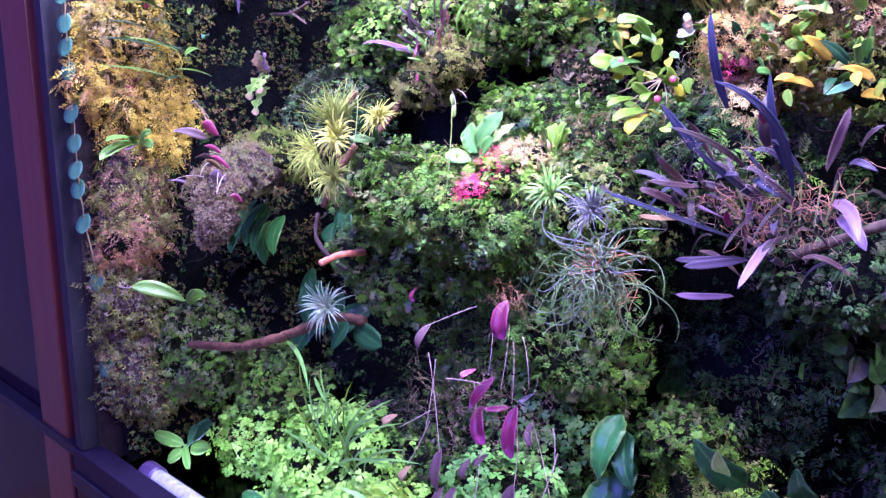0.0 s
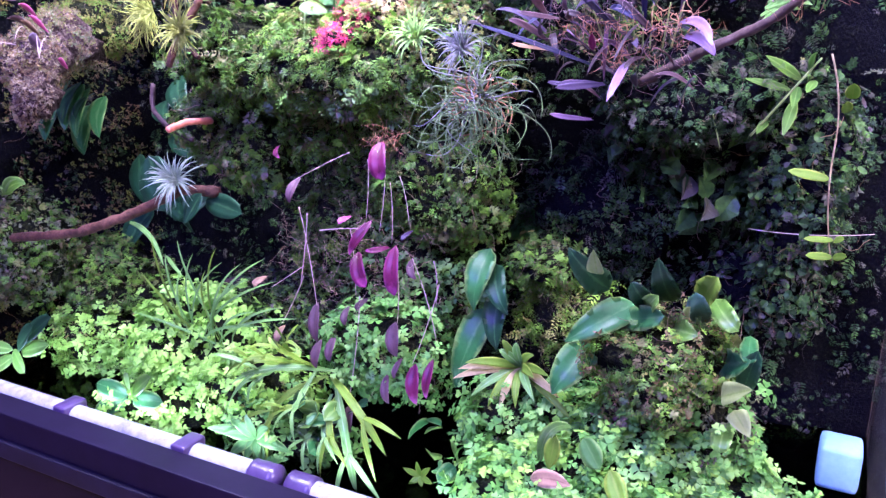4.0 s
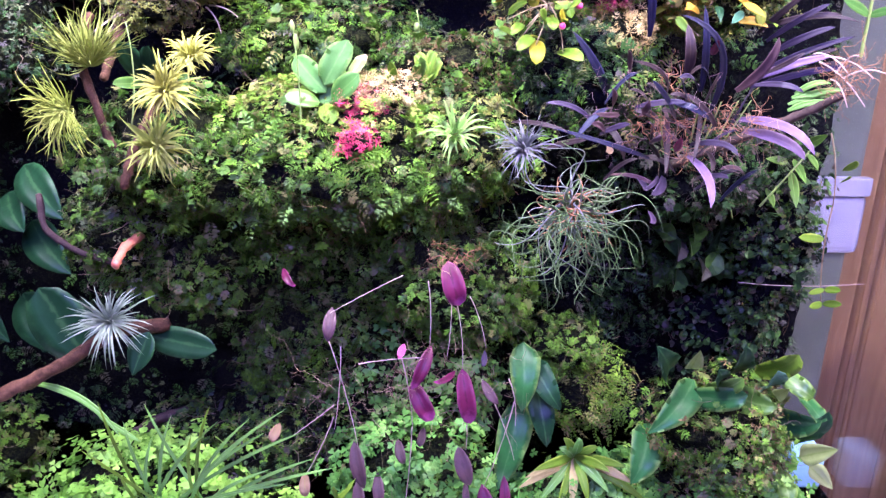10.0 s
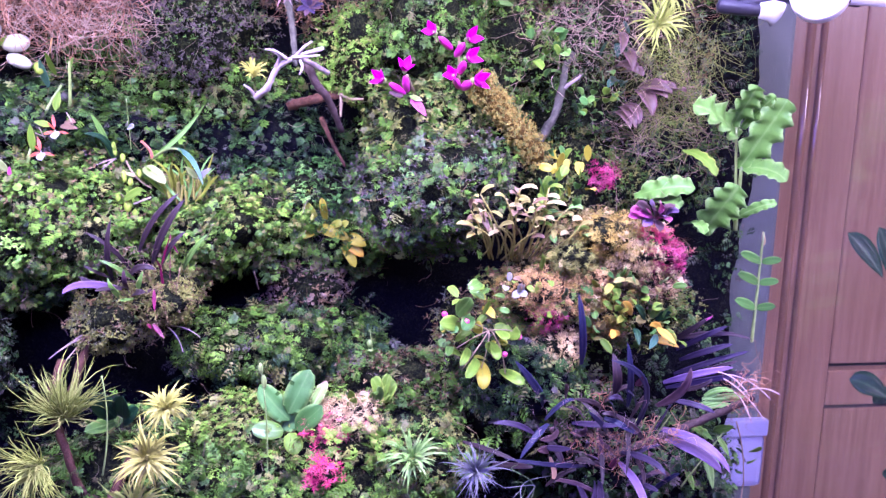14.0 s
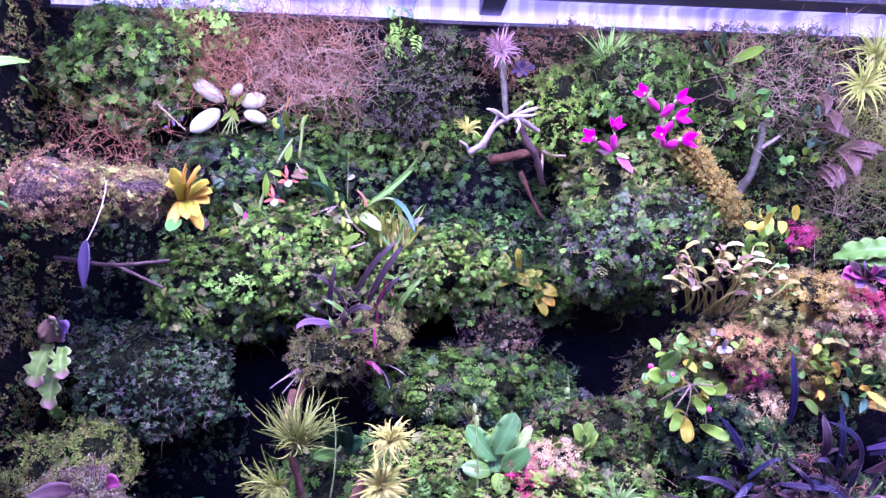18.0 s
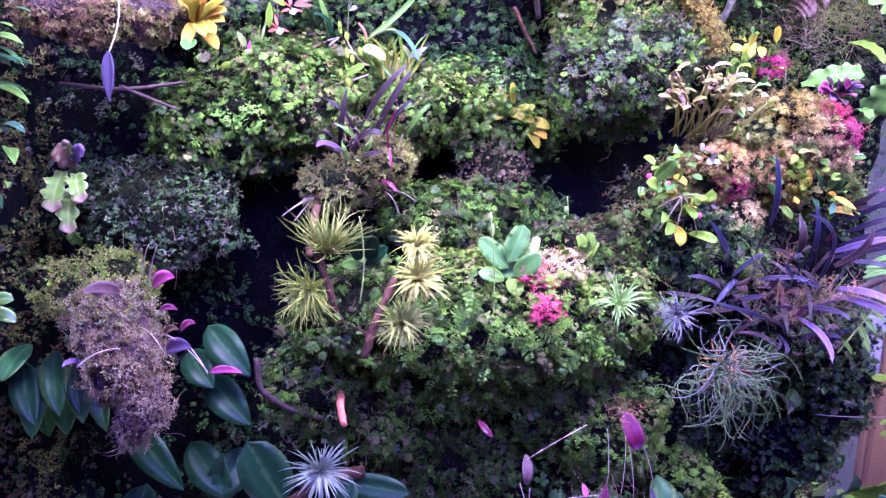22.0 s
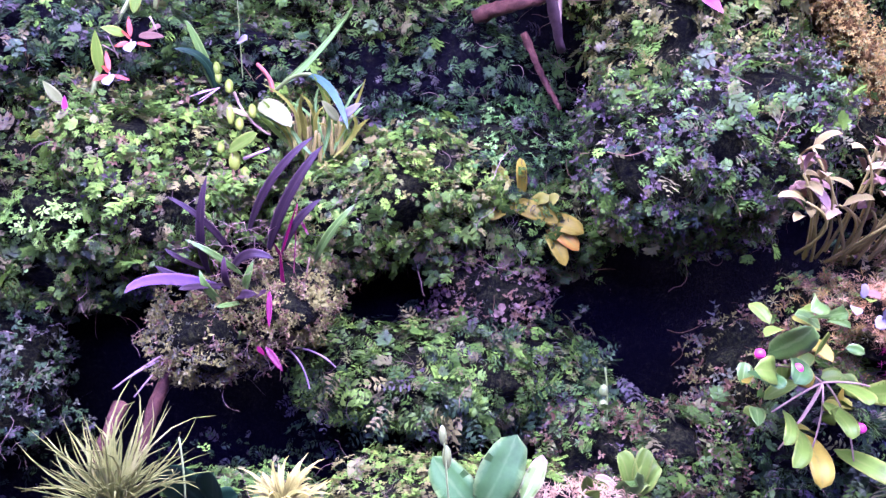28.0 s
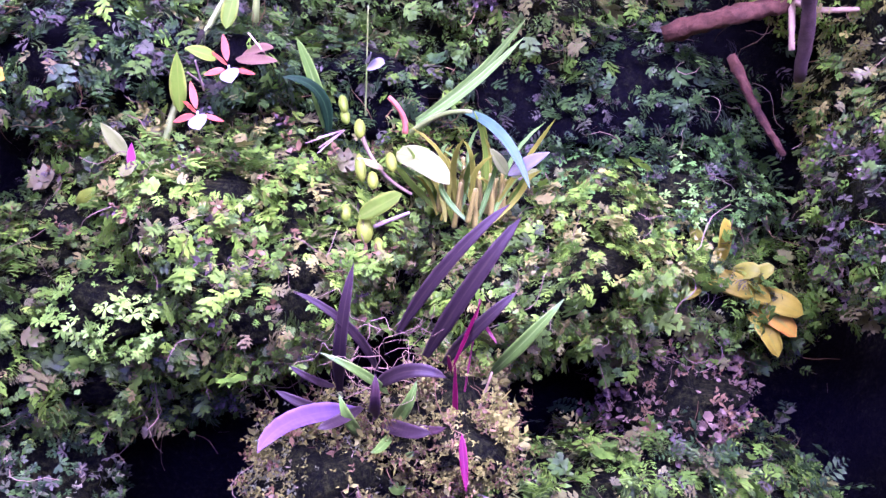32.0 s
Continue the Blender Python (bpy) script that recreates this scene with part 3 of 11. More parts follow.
GROWTH = {"film": "filmy_fern", "filmnear": "filmy_fern", "fern": "fern_cover", "spray": "fern_cover", "lobe": "creeper_cover", "fine": "moss_cover", "sphag": "sphagnum_cover",
          "feather": "feather_moss", "clover": "clover_cover", "round": "creeper_cover", "broad": "leaf_cover", "litter": "leaf_litter", "thread": "rootlet_cover", "short": "moss_cover", "velvet": "moss_cover"}


def cushions(P):
    """Height and slope at points of a growth that swells in small cushions."""
    def h(q):
        return noise.noise(q * 24.0) + 0.4 * noise.noise(q * 62.0)
    e = 0.003
    G = [(h(v), h(v + Vector((e, 0, 0))), h(v + Vector((0, e, 0))), h(v + Vector((0, 0, e)))) for v in map(Vector, P)]
    G = np.array(G)
    return G[:, 0], (G[:, 1:] - G[:, :1]) / e


def build_mounds():
    rng = np.random.default_rng(7)
    for i, (c, r, cover, label, name, category, rough, lay, core) in enumerate(MOUNDS):
        top = thing(name, c, label, category)
        V, T = ball(r, rough, i + 1)
        # Mounds under the darkened fern get the darker core, shade painted in.
        part("peat_core", (V * 0.94, T, None), core or (M_SHADED_PEAT if cover[0][1] == "deep" else M_SHADED_MAT), top)
        for kind, colour, share in cover:
            tmpl, size, dens, off, tilt = KINDS[kind]
            P, N = sample(V, T, dens * share, rng, lay)
            W = P + c
            ok = np.ones(len(P), bool)
            for j, (c2, r2, *_) in enumerate(MOUNDS):
                if j != i and np.all(np.abs(c - c2) < r + r2):
                    ok &= (((W - c2) / (r2 * 0.9)) ** 2).sum(1) > 1
            P, N = P[ok], N[ok]
            if len(P):
                g, tip = cushions(W[ok])
                keep = g + rng.normal(size=len(g)) * 0.16 > -0.40
                lift = 0.024 * min(1.0, r.min() / 0.045)
                N = N[keep] - tip[keep] * lift
                N /= np.linalg.norm(N, axis=1)[:, None]
                P = P[keep] + N * (np.clip(g[keep], -0.4, 0.6) * lift)[:, None]
            if len(P):
                W, TT = scatter(P, N, tmpl, size, off, tilt, rng)
                ob = new(GROWTH[kind], mesh_from(GROWTH[kind], W, TT, F[colour]))
                ob.parent = top
                tagged(ob, kind="stuff")


def bank(name, label, u0, u1, z0, z1, place, cover, seed, lay, bare=None):
    """The rough planted backing of a wall: a lumpy sheet, overgrown with shaded fern. place(u, z, relief) gives a point of it."""
    nu, nz = int((u1 - u0) / 0.02), int((z1 - z0) / 0.02)
    us, zs = np.linspace(u0, u1, nu + 1), np.linspace(z0, z1, nz + 1)
    V = np.array([place(u, z, noise.fractal(Vector((u * 7 + seed, z * 7, seed)), 0.9, 2.0, 5)) for z in zs for u in us])
    T = []
    for i in range(nz):
        for j in range(nu):
            a = i * (nu + 1) + j
            T += [(a, a + 1, a + nu + 2), (a, a + nu + 2, a + nu + 1)]
    T = np.array(T)
    top = thing(name, (0, 0, 0), label, "moss")
    part("peat_sheet", (V, T, None), M_SHADED_PEAT, top)
    rng = np.random.default_rng(seed)
    for kind, colour, share in cover:
        tmpl, size, dens, off, tilt = KINDS[kind]
        P, N = sample(V, T, dens * share, rng, lay)
        ok = np.ones(len(P), bool)
        for c2, r2, *_ in MOUNDS:
            ok &= (((P - c2) / (r2 * 0.92)) ** 2).sum(1) > 1
        ok &= np.array([noise.noise(Vector(q) * 22.0) for q in P]) > -0.1
        if bare:
            ok &= ~((P[:, 0] > bare[0]) & (P[:, 0] < bare[1]) & (P[:, 2] > bare[2]) & (P[:, 2] < bare[3]))
        W, TT = scatter(P[ok], N[ok], tmpl, size, off, tilt, rng)
        ob = new(GROWTH[kind], mesh_from(GROWTH[kind], W, TT, F[colour]))
        ob.parent = top
        tagged(ob, kind="stuff")

# ---- setting ----
M_BLACK = rough_mat("black_aluminium", (0.009, 0.008, 0.012), (0.022, 0.02, 0.03), 30, 0.4, 0.1, 0.001, shine=0.2)
M_RAIL = rough_mat("violet_black_rail", (0.006, 0.004, 0.011), (0.013, 0.009, 0.022), 30, 0.4, 0.1, 0.001, shine=0.14)
M_CORK = rough_mat("dark_cork", (0.006, 0.005, 0.006), (0.03, 0.022, 0.02), 50, 0.7, 0.8, 0.006)
M_WALLWOOD = wood_mat("honey_wood", (0.60, 0.33, 0.09), (0.76, 0.47, 0.18), 2)
M_DOORWOOD = wood_mat("brown_door_wood", (0.24, 0.130, 0.055), (0.37, 0.225, 0.105), 2, 0.3)
M_BEAD = wood_mat("varnished_bead", (0.20, 0.105, 0.042), (0.32, 0.19, 0.085), 2, 0.16)
M_SHELFWOOD = wood_mat("pale_shelf_wood", (0.38, 0.23, 0.12), (0.52, 0.35, 0.20), 0)
M_REDWOOD = wood_mat("red_brown_post", (0.06, 0.016, 0.014), (0.12, 0.034, 0.026), 2, 0.3)
M_DARKPANEL = rough_mat("dark_violet_panel", (0.005, 0.003, 0.006), (0.012, 0.006, 0.012), 8, 0.2, 0.05, 0.001, shine=0.12)
M_CABGLASS = rough_mat("violet_cabinet_glass", (0.007, 0.004, 0.009), (0.016, 0.009, 0.018), 8, 0.12, 0.05, 0.001, shine=0.14)
M_GLASS = glass_mat("tank_glass", 0.014)
M_GLASSEDGE = rough_mat("glass_edge", (0.22, 0.21, 0.22), (0.42, 0.40, 0.42), 30, 0.2, 0.1, 0.001)
M_GROOVE_SHADE = rough_mat("groove_shade", (0.02, 0.011, 0.006), (0.04, 0.022, 0.012), 30, 0.6, 0.1, 0.001)
M_DUCT = rough_mat("grey_duct", (0.085, 0.10, 0.075), (0.135, 0.15, 0.12), 20, 0.5, 0.1, 0.001)
M_DUCTBAND = rough_mat("pale_duct_joint", (0.27, 0.26, 0.33), (0.36, 0.35, 0.43), 20, 0.45, 0.1, 0.001)
M_ROOM = rough_mat("room_plaster", (0.30, 0.27, 0.26), (0.38, 0.34, 0.32), 6, 0.9, 0.1, 0.001)
M_WHITE = rough_mat("white_plastic", (0.72, 0.72, 0.78), (0.82, 0.82, 0.86), 30, 0.35, 0.05, 0.001)
M_BLUE = rough_mat("pale_blue_foam", (0.15, 0.29, 0.42), (0.22, 0.38, 0.52), 40, 0.6, 0.2, 0.001)
M_PURPLECLIP = rough_mat("violet_black_clip", (0.03, 0.018, 0.05), (0.07, 0.045, 0.10), 40, 0.3, 0.1, 0.001)
M_POT = rough_mat("glazed_green_pot", (0.10, 0.13, 0.09), (0.17, 0.20, 0.14), 12, 0.25, 0.2, 0.002)
M_SOIL = rough_mat("bark_soil", (0.03, 0.02, 0.015), (0.14, 0.09, 0.06), 90, 0.9, 1.0, 0.006)
M_GRAVEL = rough_mat("mossy_gravel", (0.012, 0.02, 0.008), (0.05, 0.08, 0.02), 70, 0.7, 0.9, 0.006)


def water_mat():
    m, nt, b, out = nodes_of("still_water")
    b.inputs["Base Color"].default_value = (0.07, 0.11, 0.035, 1)
    b.inputs["Roughness"].default_value = 0.04
    b.inputs["Transmission Weight"].default_value = 1.0
    b.inputs["IOR"].default_value = 1.2
    bump(nt, noise_node(nt, 16.0, 2), b, 0.12, 0.003)
    return m


def lid_mat():
    """Lit diffuser under a lamp: lilac white, with paler and darker drawn-out streaks."""
    m, nt, b, out = nodes_of("lit_diffuser")
    tc = nt.nodes.new("ShaderNodeTexCoord")
    mp = nt.nodes.new("ShaderNodeMapping")
    mp.inputs["Rotation"].default_value = (0, 0, 0.5)
    mp.inputs["Scale"].default_value = (38.0, 3.0, 1.0)
    link(nt, tc.outputs["Object"], mp.inputs[0])
    n = nt.nodes.new("ShaderNodeTexNoise")
    n.inputs["Scale"].default_value, n.inputs["Detail"].default_value, n.inputs["Distortion"].default_value = 1.0, 3, 0.6
    link(nt, mp.outputs[0], n.inputs["Vector"])
    f = math_node(nt, "ADD", math_node(nt, "MULTIPLY", n.outputs[0], 0.8), math_node(nt, "MULTIPLY", noise_node(nt, 5.0, 4), 0.3))
    col = ramp(nt, f, [(0.42, (0.42, 0.33, 0.86)), (0.52, (0.74, 0.66, 1.05)), (0.62, (1.3, 1.22, 1.4))])
    b.inputs["Base Color"].default_value = (0.22, 0.20, 0.27, 1)
    link(nt, col, b.inputs["Emission Color"])
    b.inputs["Emission Strength"].default_value = LID_POWER
    return m


M_WATER, M_LID = water_mat(), lid_mat()
M_TUBE = rough_mat("grey_pvc_tube", (0.13, 0.13, 0.14), (0.40, 0.40, 0.42), 45, 0.12, 0.05, 0.001)

block("wall_back", (-1.34, 1.08, 0.55, 0.03, 1.11, 2.0), M_CORK, "black cork back wall of the planted tank", "wall", "structure")
block("wall_left", (-1.34, 0.53, 0.55, -1.31, 1.08, 2.0), M_CORK, "black cork side wall of the planted tank", "wall", "structure")
block("floor", (-1.31, 0.53, 0.70, 0.03, 1.08, 0.74), M_GRAVEL, "dark mossy gravel bed under the water", "floor", "structure")
block("water", (-1.309, 0.536, 0.745, 0.029, 1.079, 0.852), M_WATER, "still shallow greenish water in the tank", "water", "structure", 0)
pane = block("glass_wall_right", (0.031, 0.52, 0.6, 0.039, 1.11, 1.985), M_GLASS, "slightly misted clear glass side of the tank", "glass", "structure", 0)
pane.visible_shadow = False
block("glass_edge", (0.029, 0.513, 0.6, 0.041, 0.5195, 1.985), M_BLACK, "black sealed front edge of the glass side", "trim", "structure", 0.001)
seam = new("glass_seam", mesh_from("glass_seam", *tube([(0.028, 0.488, 1.95), (0.028, 0.546, 1.36), (0.028, 0.597, 0.853)], 0.0022, sides=6)[:2], M_GLASSEDGE))
tagged(seam, "pale silicone seam running down the glass side", "trim", kind="structure")
block("front_rail", (-1.34, 0.495, 0.842, 0.04, 0.535, 0.884), M_RAIL, "black aluminium rail along the tank front", "rail", "structure")
block("front_track", (-1.34, 0.49, 0.815, 0.04, 0.53, 0.8415), M_BLACK, "black sliding track under the front rail", "rail", "structure")
block("front_lower_glass", (-1.34, 0.505, 0.3, 0.04, 0.515, 0.82), M_DARKPANEL, "dark lower front panel of the tank", "panel", "structure")
block("front_post_left", (-1.335, 0.50, 0.8845, -1.31, 0.53, 1.985), M_BLACK, "black corner post of the tank", "post", "structure")

# the neighbouring cabinet front, left of the tank
block("cabinet_post", (-1.50, 0.505, 0.3, -1.385, 0.53, 2.2), M_REDWOOD, "dark red-brown wooden post beside the tank", "post", "structure")
block("cabinet_glass", (-2.6, 0.53, 0.87, -1.34, 0.55, 2.2), M_CABGLASS, "dark glossy front of the cabinet beside the tank", "panel", "structure")
block("cabinet_rail", (-2.6, 0.50, 0.862, -1.34, 0.5285, 0.882), M_BLACK, "black rail of the cabinet beside the tank", "rail", "structure")
block("cabinet_base", (-2.6, 0.51, 0.0, -1.3405, 0.5295, 0.861), M_DARKPANEL, "dark violet-black base of the cabinet beside the tank", "panel", "structure")

# lid
lid = thing("lid", (0, 0, 0), "lit lilac diffuser lid with black bars above the plants", "lid", kind="structure")
for x0, x1 in ((-1.31, -0.672), (-0.64, 0.028)):
    for y0, y1 in ((0.44, 0.638), (0.655, 0.878), (0.943, 1.08)):
        block("diffuser", (x0, y0, 1.985, x1, y1, 1.992), M_LID, parent=lid, bevel=0)
# Glowing upright strip, added in place of lid that reaches further back.
block("added_lid_strip", (-1.31, 1.030, 1.957, 0.028, 1.0335, 1.984), M_LID, parent=lid, bevel=0)
block("lid_seal", (-1.31, 1.026, 1.952, 0.028, 1.036, 1.9568), M_BLACK, parent=lid, bevel=0)
block("lid_bar", (-1.31, 0.8785, 1.972, 0.03, 0.9425, 1.996), M_BLACK, parent=lid)
block("lid_bar", (-1.31, 0.6385, 1.978, 0.03, 0.6545, 1.996), M_BLACK, parent=lid)
block("lid_bar", (-0.6715, 0.44, 1.966, -0.6405, 1.08, 1.998), M_BLACK, parent=lid)

# tube along the front edge
for x0, x1 in ((-1.165, -0.622), (-0.566, 0.012)):
    tubing = thing("front_tube", (x0, 0.553, 0.873), "grey plastic tube lying along the front rail, held by dark clips", "tube", "front tubes")
    part("tube", tube([(t, 0, 0) for t in np.linspace(0, x1 - x0, 24)], 0.0145, sides=18), M_TUBE, tubing)
    for e in (0.0, x1 - x0):
        part("end_cap", tube([(e + d, 0, 0) for d in (-0.017, -0.012, -0.006, 0.0, 0.006, 0.012, 0.017)], 0.0185, sides=14, knobs=0.02), M_PURPLECLIP, tubing, "ribbed violet-black end cap")
    for e in (0.20, 0.42):
        part("clip", from_bm(box_bm(e - 0.012, -0.02, -0.017, e + 0.012, 0.018, 0.018, 0.003)), M_PURPLECLIP, tubing, "dark plastic clip")

# room
block("room_floor", (-3, -3, -0.05, 3, 2.2, 0.0), M_SHELFWOOD, "plain wooden floor of the room", "floor", "structure", 0)
block("room_wall_back", (0.045, 1.40, 0, 3, 1.45, 2.6), M_WALLWOOD, "honey-coloured wooden wall of the room", "wall", "structure", 0)
block("room_wall_left", (-3.05, -3, 0, -3, 2.2, 2.6), M_ROOM, "plain plaster wall of the room", "wall", "structure", 0)
block("room_wall_right", (3, -3, 0, 3.05, 2.2, 2.6), M_WALLWOOD, "honey-coloured wooden wall of the room", "wall", "structure", 0)
block("room_wall_front", (-3, -3.05, 0, 3, -3, 2.6), M_ROOM, "plain plaster wall of the room", "wall", "structure", 0)
block("ceiling", (-3, -3, 2.6, 3, 2.2, 2.65), M_ROOM, "plain ceiling of the room", "ceiling", "structure", 0)
door = thing("door_1", (0, 0, 0), "closed brown panelled wooden door behind the glass", "door", kind="structure")
for x0, x1 in ((0.17, 0.245), (0.31, 0.441), (0.90, 0.99)):
    block("stile", (x0, 1.365, 0, x1, 1.399, 2.1), M_DOORWOOD, parent=door, bevel=0.004)
block("architrave", (0.246, 1.35, 0, 0.309, 1.399, 2.15), M_DOORWOOD, parent=door, bevel=0.006)
for z0, z1 in ((0.2, 1.16), (1.24, 2.0)):
    block("door_panel", (0.450, 1.378, z0 + 0.009, 0.891, 1.396, z1 - 0.009), M_DOORWOOD, parent=door, bevel=0.006)
block("door_rail", (0.442, 1.366, 1.161, 0.899, 1.399, 1.239), M_DOORWOOD, parent=door, bevel=0.004)
# Board behind the door gaps, the shade of the grooves painted in its colour.
block("door_back", (0.4415, 1.397, 0.1, 0.8995, 1.3995, 2.05), M_GROOVE_SHADE, parent=door, bevel=0)
for x, r in ((0.322, 0.010), (0.352, 0.006)):
    part("bead", tube([(x, 1.363, z) for z in np.linspace(0.05, 2.08, 5)], r, sides=14), M_BEAD, door, "rounded glossy bead")
duct = thing("duct", (0, 0, 0), "grey vertical duct with a pale joint behind the tank", "duct")
block("pipe", (0.048, 1.13, 0.0, 0.150, 1.21, 2.05), M_DUCT, parent=duct, bevel=0.008)
block("joint", (0.046, 1.118, 1.12, 0.158, 1.13, 1.215), M_DUCTBAND, parent=duct, bevel=0.01)
block("joint_rim", (0.046, 1.112, 1.215, 0.16, 1.13, 1.245), M_DUCTBAND, parent=duct, bevel=0.004)
shelf = thing("shelf", (0, 0, 0), "pale wooden shelf with a dark upright beside the tank", "shelf")
block("board", (0.360, 0.35, 0.700, 1.2, 1.21, 0.733), M_SHELFWOOD, parent=shelf, bevel=0.004)
block("upright", (0.372, 1.13, 0.0, 0.405, 1.20, 0.6995), M_BLACK, parent=shelf)
block("upright", (1.12, 1.13, 0.0, 1.16, 1.20, 0.6995), M_BLACK, parent=shelf)
block("bin", (0.46, 0.95, 0.0, 0.85, 1.28, 0.46), M_WHITE, "white plastic storage bin under the shelf", "storage bin", bevel=0.03)
block("wall_rail", (0.42, 1.385, 1.30, 1.2, 1.3995, 1.36), M_WALLWOOD, "honey-coloured wooden rail along the wall", "trim", "structure", 0.004)


def pot(x, y, z):
    top = thing("flower_pot", (x, y, z), "glazed dark green plant pot on a white saucer", "plant pot")

    def turned(name, prof, mat, label, square=0.0):
        bm = bmesh.new()
        n = 40
        rings = [[bm.verts.new((r * (1 + square * math.cos(8 * math.pi * k / n)) * math.cos(2 * math.pi * k / n + 0.35), r * (1 + square * math.cos(8 * math.pi * k / n)) * math.sin(2 * math.pi * k / n + 0.35), h)) for k in range(n)] for r, h in prof]
        for a, b in zip(rings, rings[1:]):
            for k in range(n):
                bm.faces.new((a[k], a[(k + 1) % n], b[(k + 1) % n], b[k]))
        bm.faces.new(rings[0][::-1])
        bm.faces.new(rings[-1])
        part(name, from_bm(bm), mat, top, label)
    turned("saucer", [(0.085, 0), (0.115, 0.01), (0.135, 0.032), (0.131, 0.034), (0.108, 0.012), (0.09, 0.008)], M_WHITE, "shallow white saucer")
    turned("body", [(0.095, 0.009), (0.116, 0.05), (0.133, 0.12), (0.138, 0.20), (0.140, 0.245), (0.130, 0.247), (0.127, 0.225)], M_POT, "glazed green body", 0.16)
    turned("soil", [(0.125, 0.215), (0.1245, 0.226), (0.06, 0.232), (0.01, 0.234)], M_SOIL, "coarse bark soil", 0.16)


pot(0.475, 1.075, 0.7335)

# pump, fan and nozzle
pump = thing("pump_block", (-0.014, 0.873, 0.852), "pale blue foam block at the water's edge against the glass", "filter")
part("foam", from_bm(box_bm(-0.017, -0.024, 0.014, 0.030, 0.024, 0.070, 0.007)), M_BLUE, pump)


def round_fan(at, face):
    top = thing("fan", at, "round white clip fan high on the glass", "fan")
    f = unit(face)
    w = unit(np.cross(f, (0, 0, 1)))
    u = np.cross(w, f)
    prof = [(-0.012, 0.027), (-0.010, 0.030), (0.008, 0.030), (0.012, 0.0285), (0.013, 0.0255), (0.012, 0.0235), (0.0125, 0.003)]
    n = 48
    V = np.array([f * d + r * (math.cos(2 * math.pi * k / n) * w + math.sin(2 * math.pi * k / n) * u) for d, r in prof for k in range(n)])
    T = [(i * n + k, i * n + (k + 1) % n, (i + 1) * n + (k + 1) % n, (i + 1) * n + k) for i in range(len(prof) - 1) for k in range(n)]
    part("housing", (V, np.array(T), None), M_WHITE, top)
    for k in range(4):
        q = -w * 0.0301 * math.cos(-0.35 + k * 0.07) - u * 0.0301 * math.sin(0.35 - k * 0.07)
        part("slot", tube([q - f * 0.006, q + f * 0.006], 0.0011, sides=5), M_BLACK, top, "dark vent slot")
    part("clip", tube([(0.0, 0.02, 0.0), (0.06, 0.03, 0.0), (0.1145, 0.03, 0.0)], 0.006, 0.008, 8), M_WHITE, top, "white clip arm on the glass")
    return top


round_fan((-0.084, 0.720, 1.893), (-0.55, -0.8, 0.05))
nozzle = thing("mist_nozzle", (-0.106, 0.800, 1.889), "black mist nozzle with a clear tip on the side glass", "nozzle")
part("body", tube([(-0.045, 0.01, 0), (-0.02, 0.005, -0.004), (0, 0, -0.006)], 0.009, 0.007, 10), M_BLACK, nozzle)
part("arm", tube(arc((-0.02, 0.008, 0), (0.137, 0.02, 0.012), (0, 0, 0.006), 10), 0.006, 0.0075, 8), M_BLACK, nozzle, "black arm fixed to the glass")
part("tip", tube([(0, 0, -0.006), (0.012, -0.003, -0.006), (0.02, -0.004, -0.01)], 0.009, 0.015, 12), M_GLASSEDGE, nozzle, "cloudy clear tip")
part("hose", tube(arc((-0.05, 0.01, 0.01), (0.05, -0.02, 0.03), (0, 0, 0.012), 10), 0.002, sides=6), M_BLACK, nozzle)

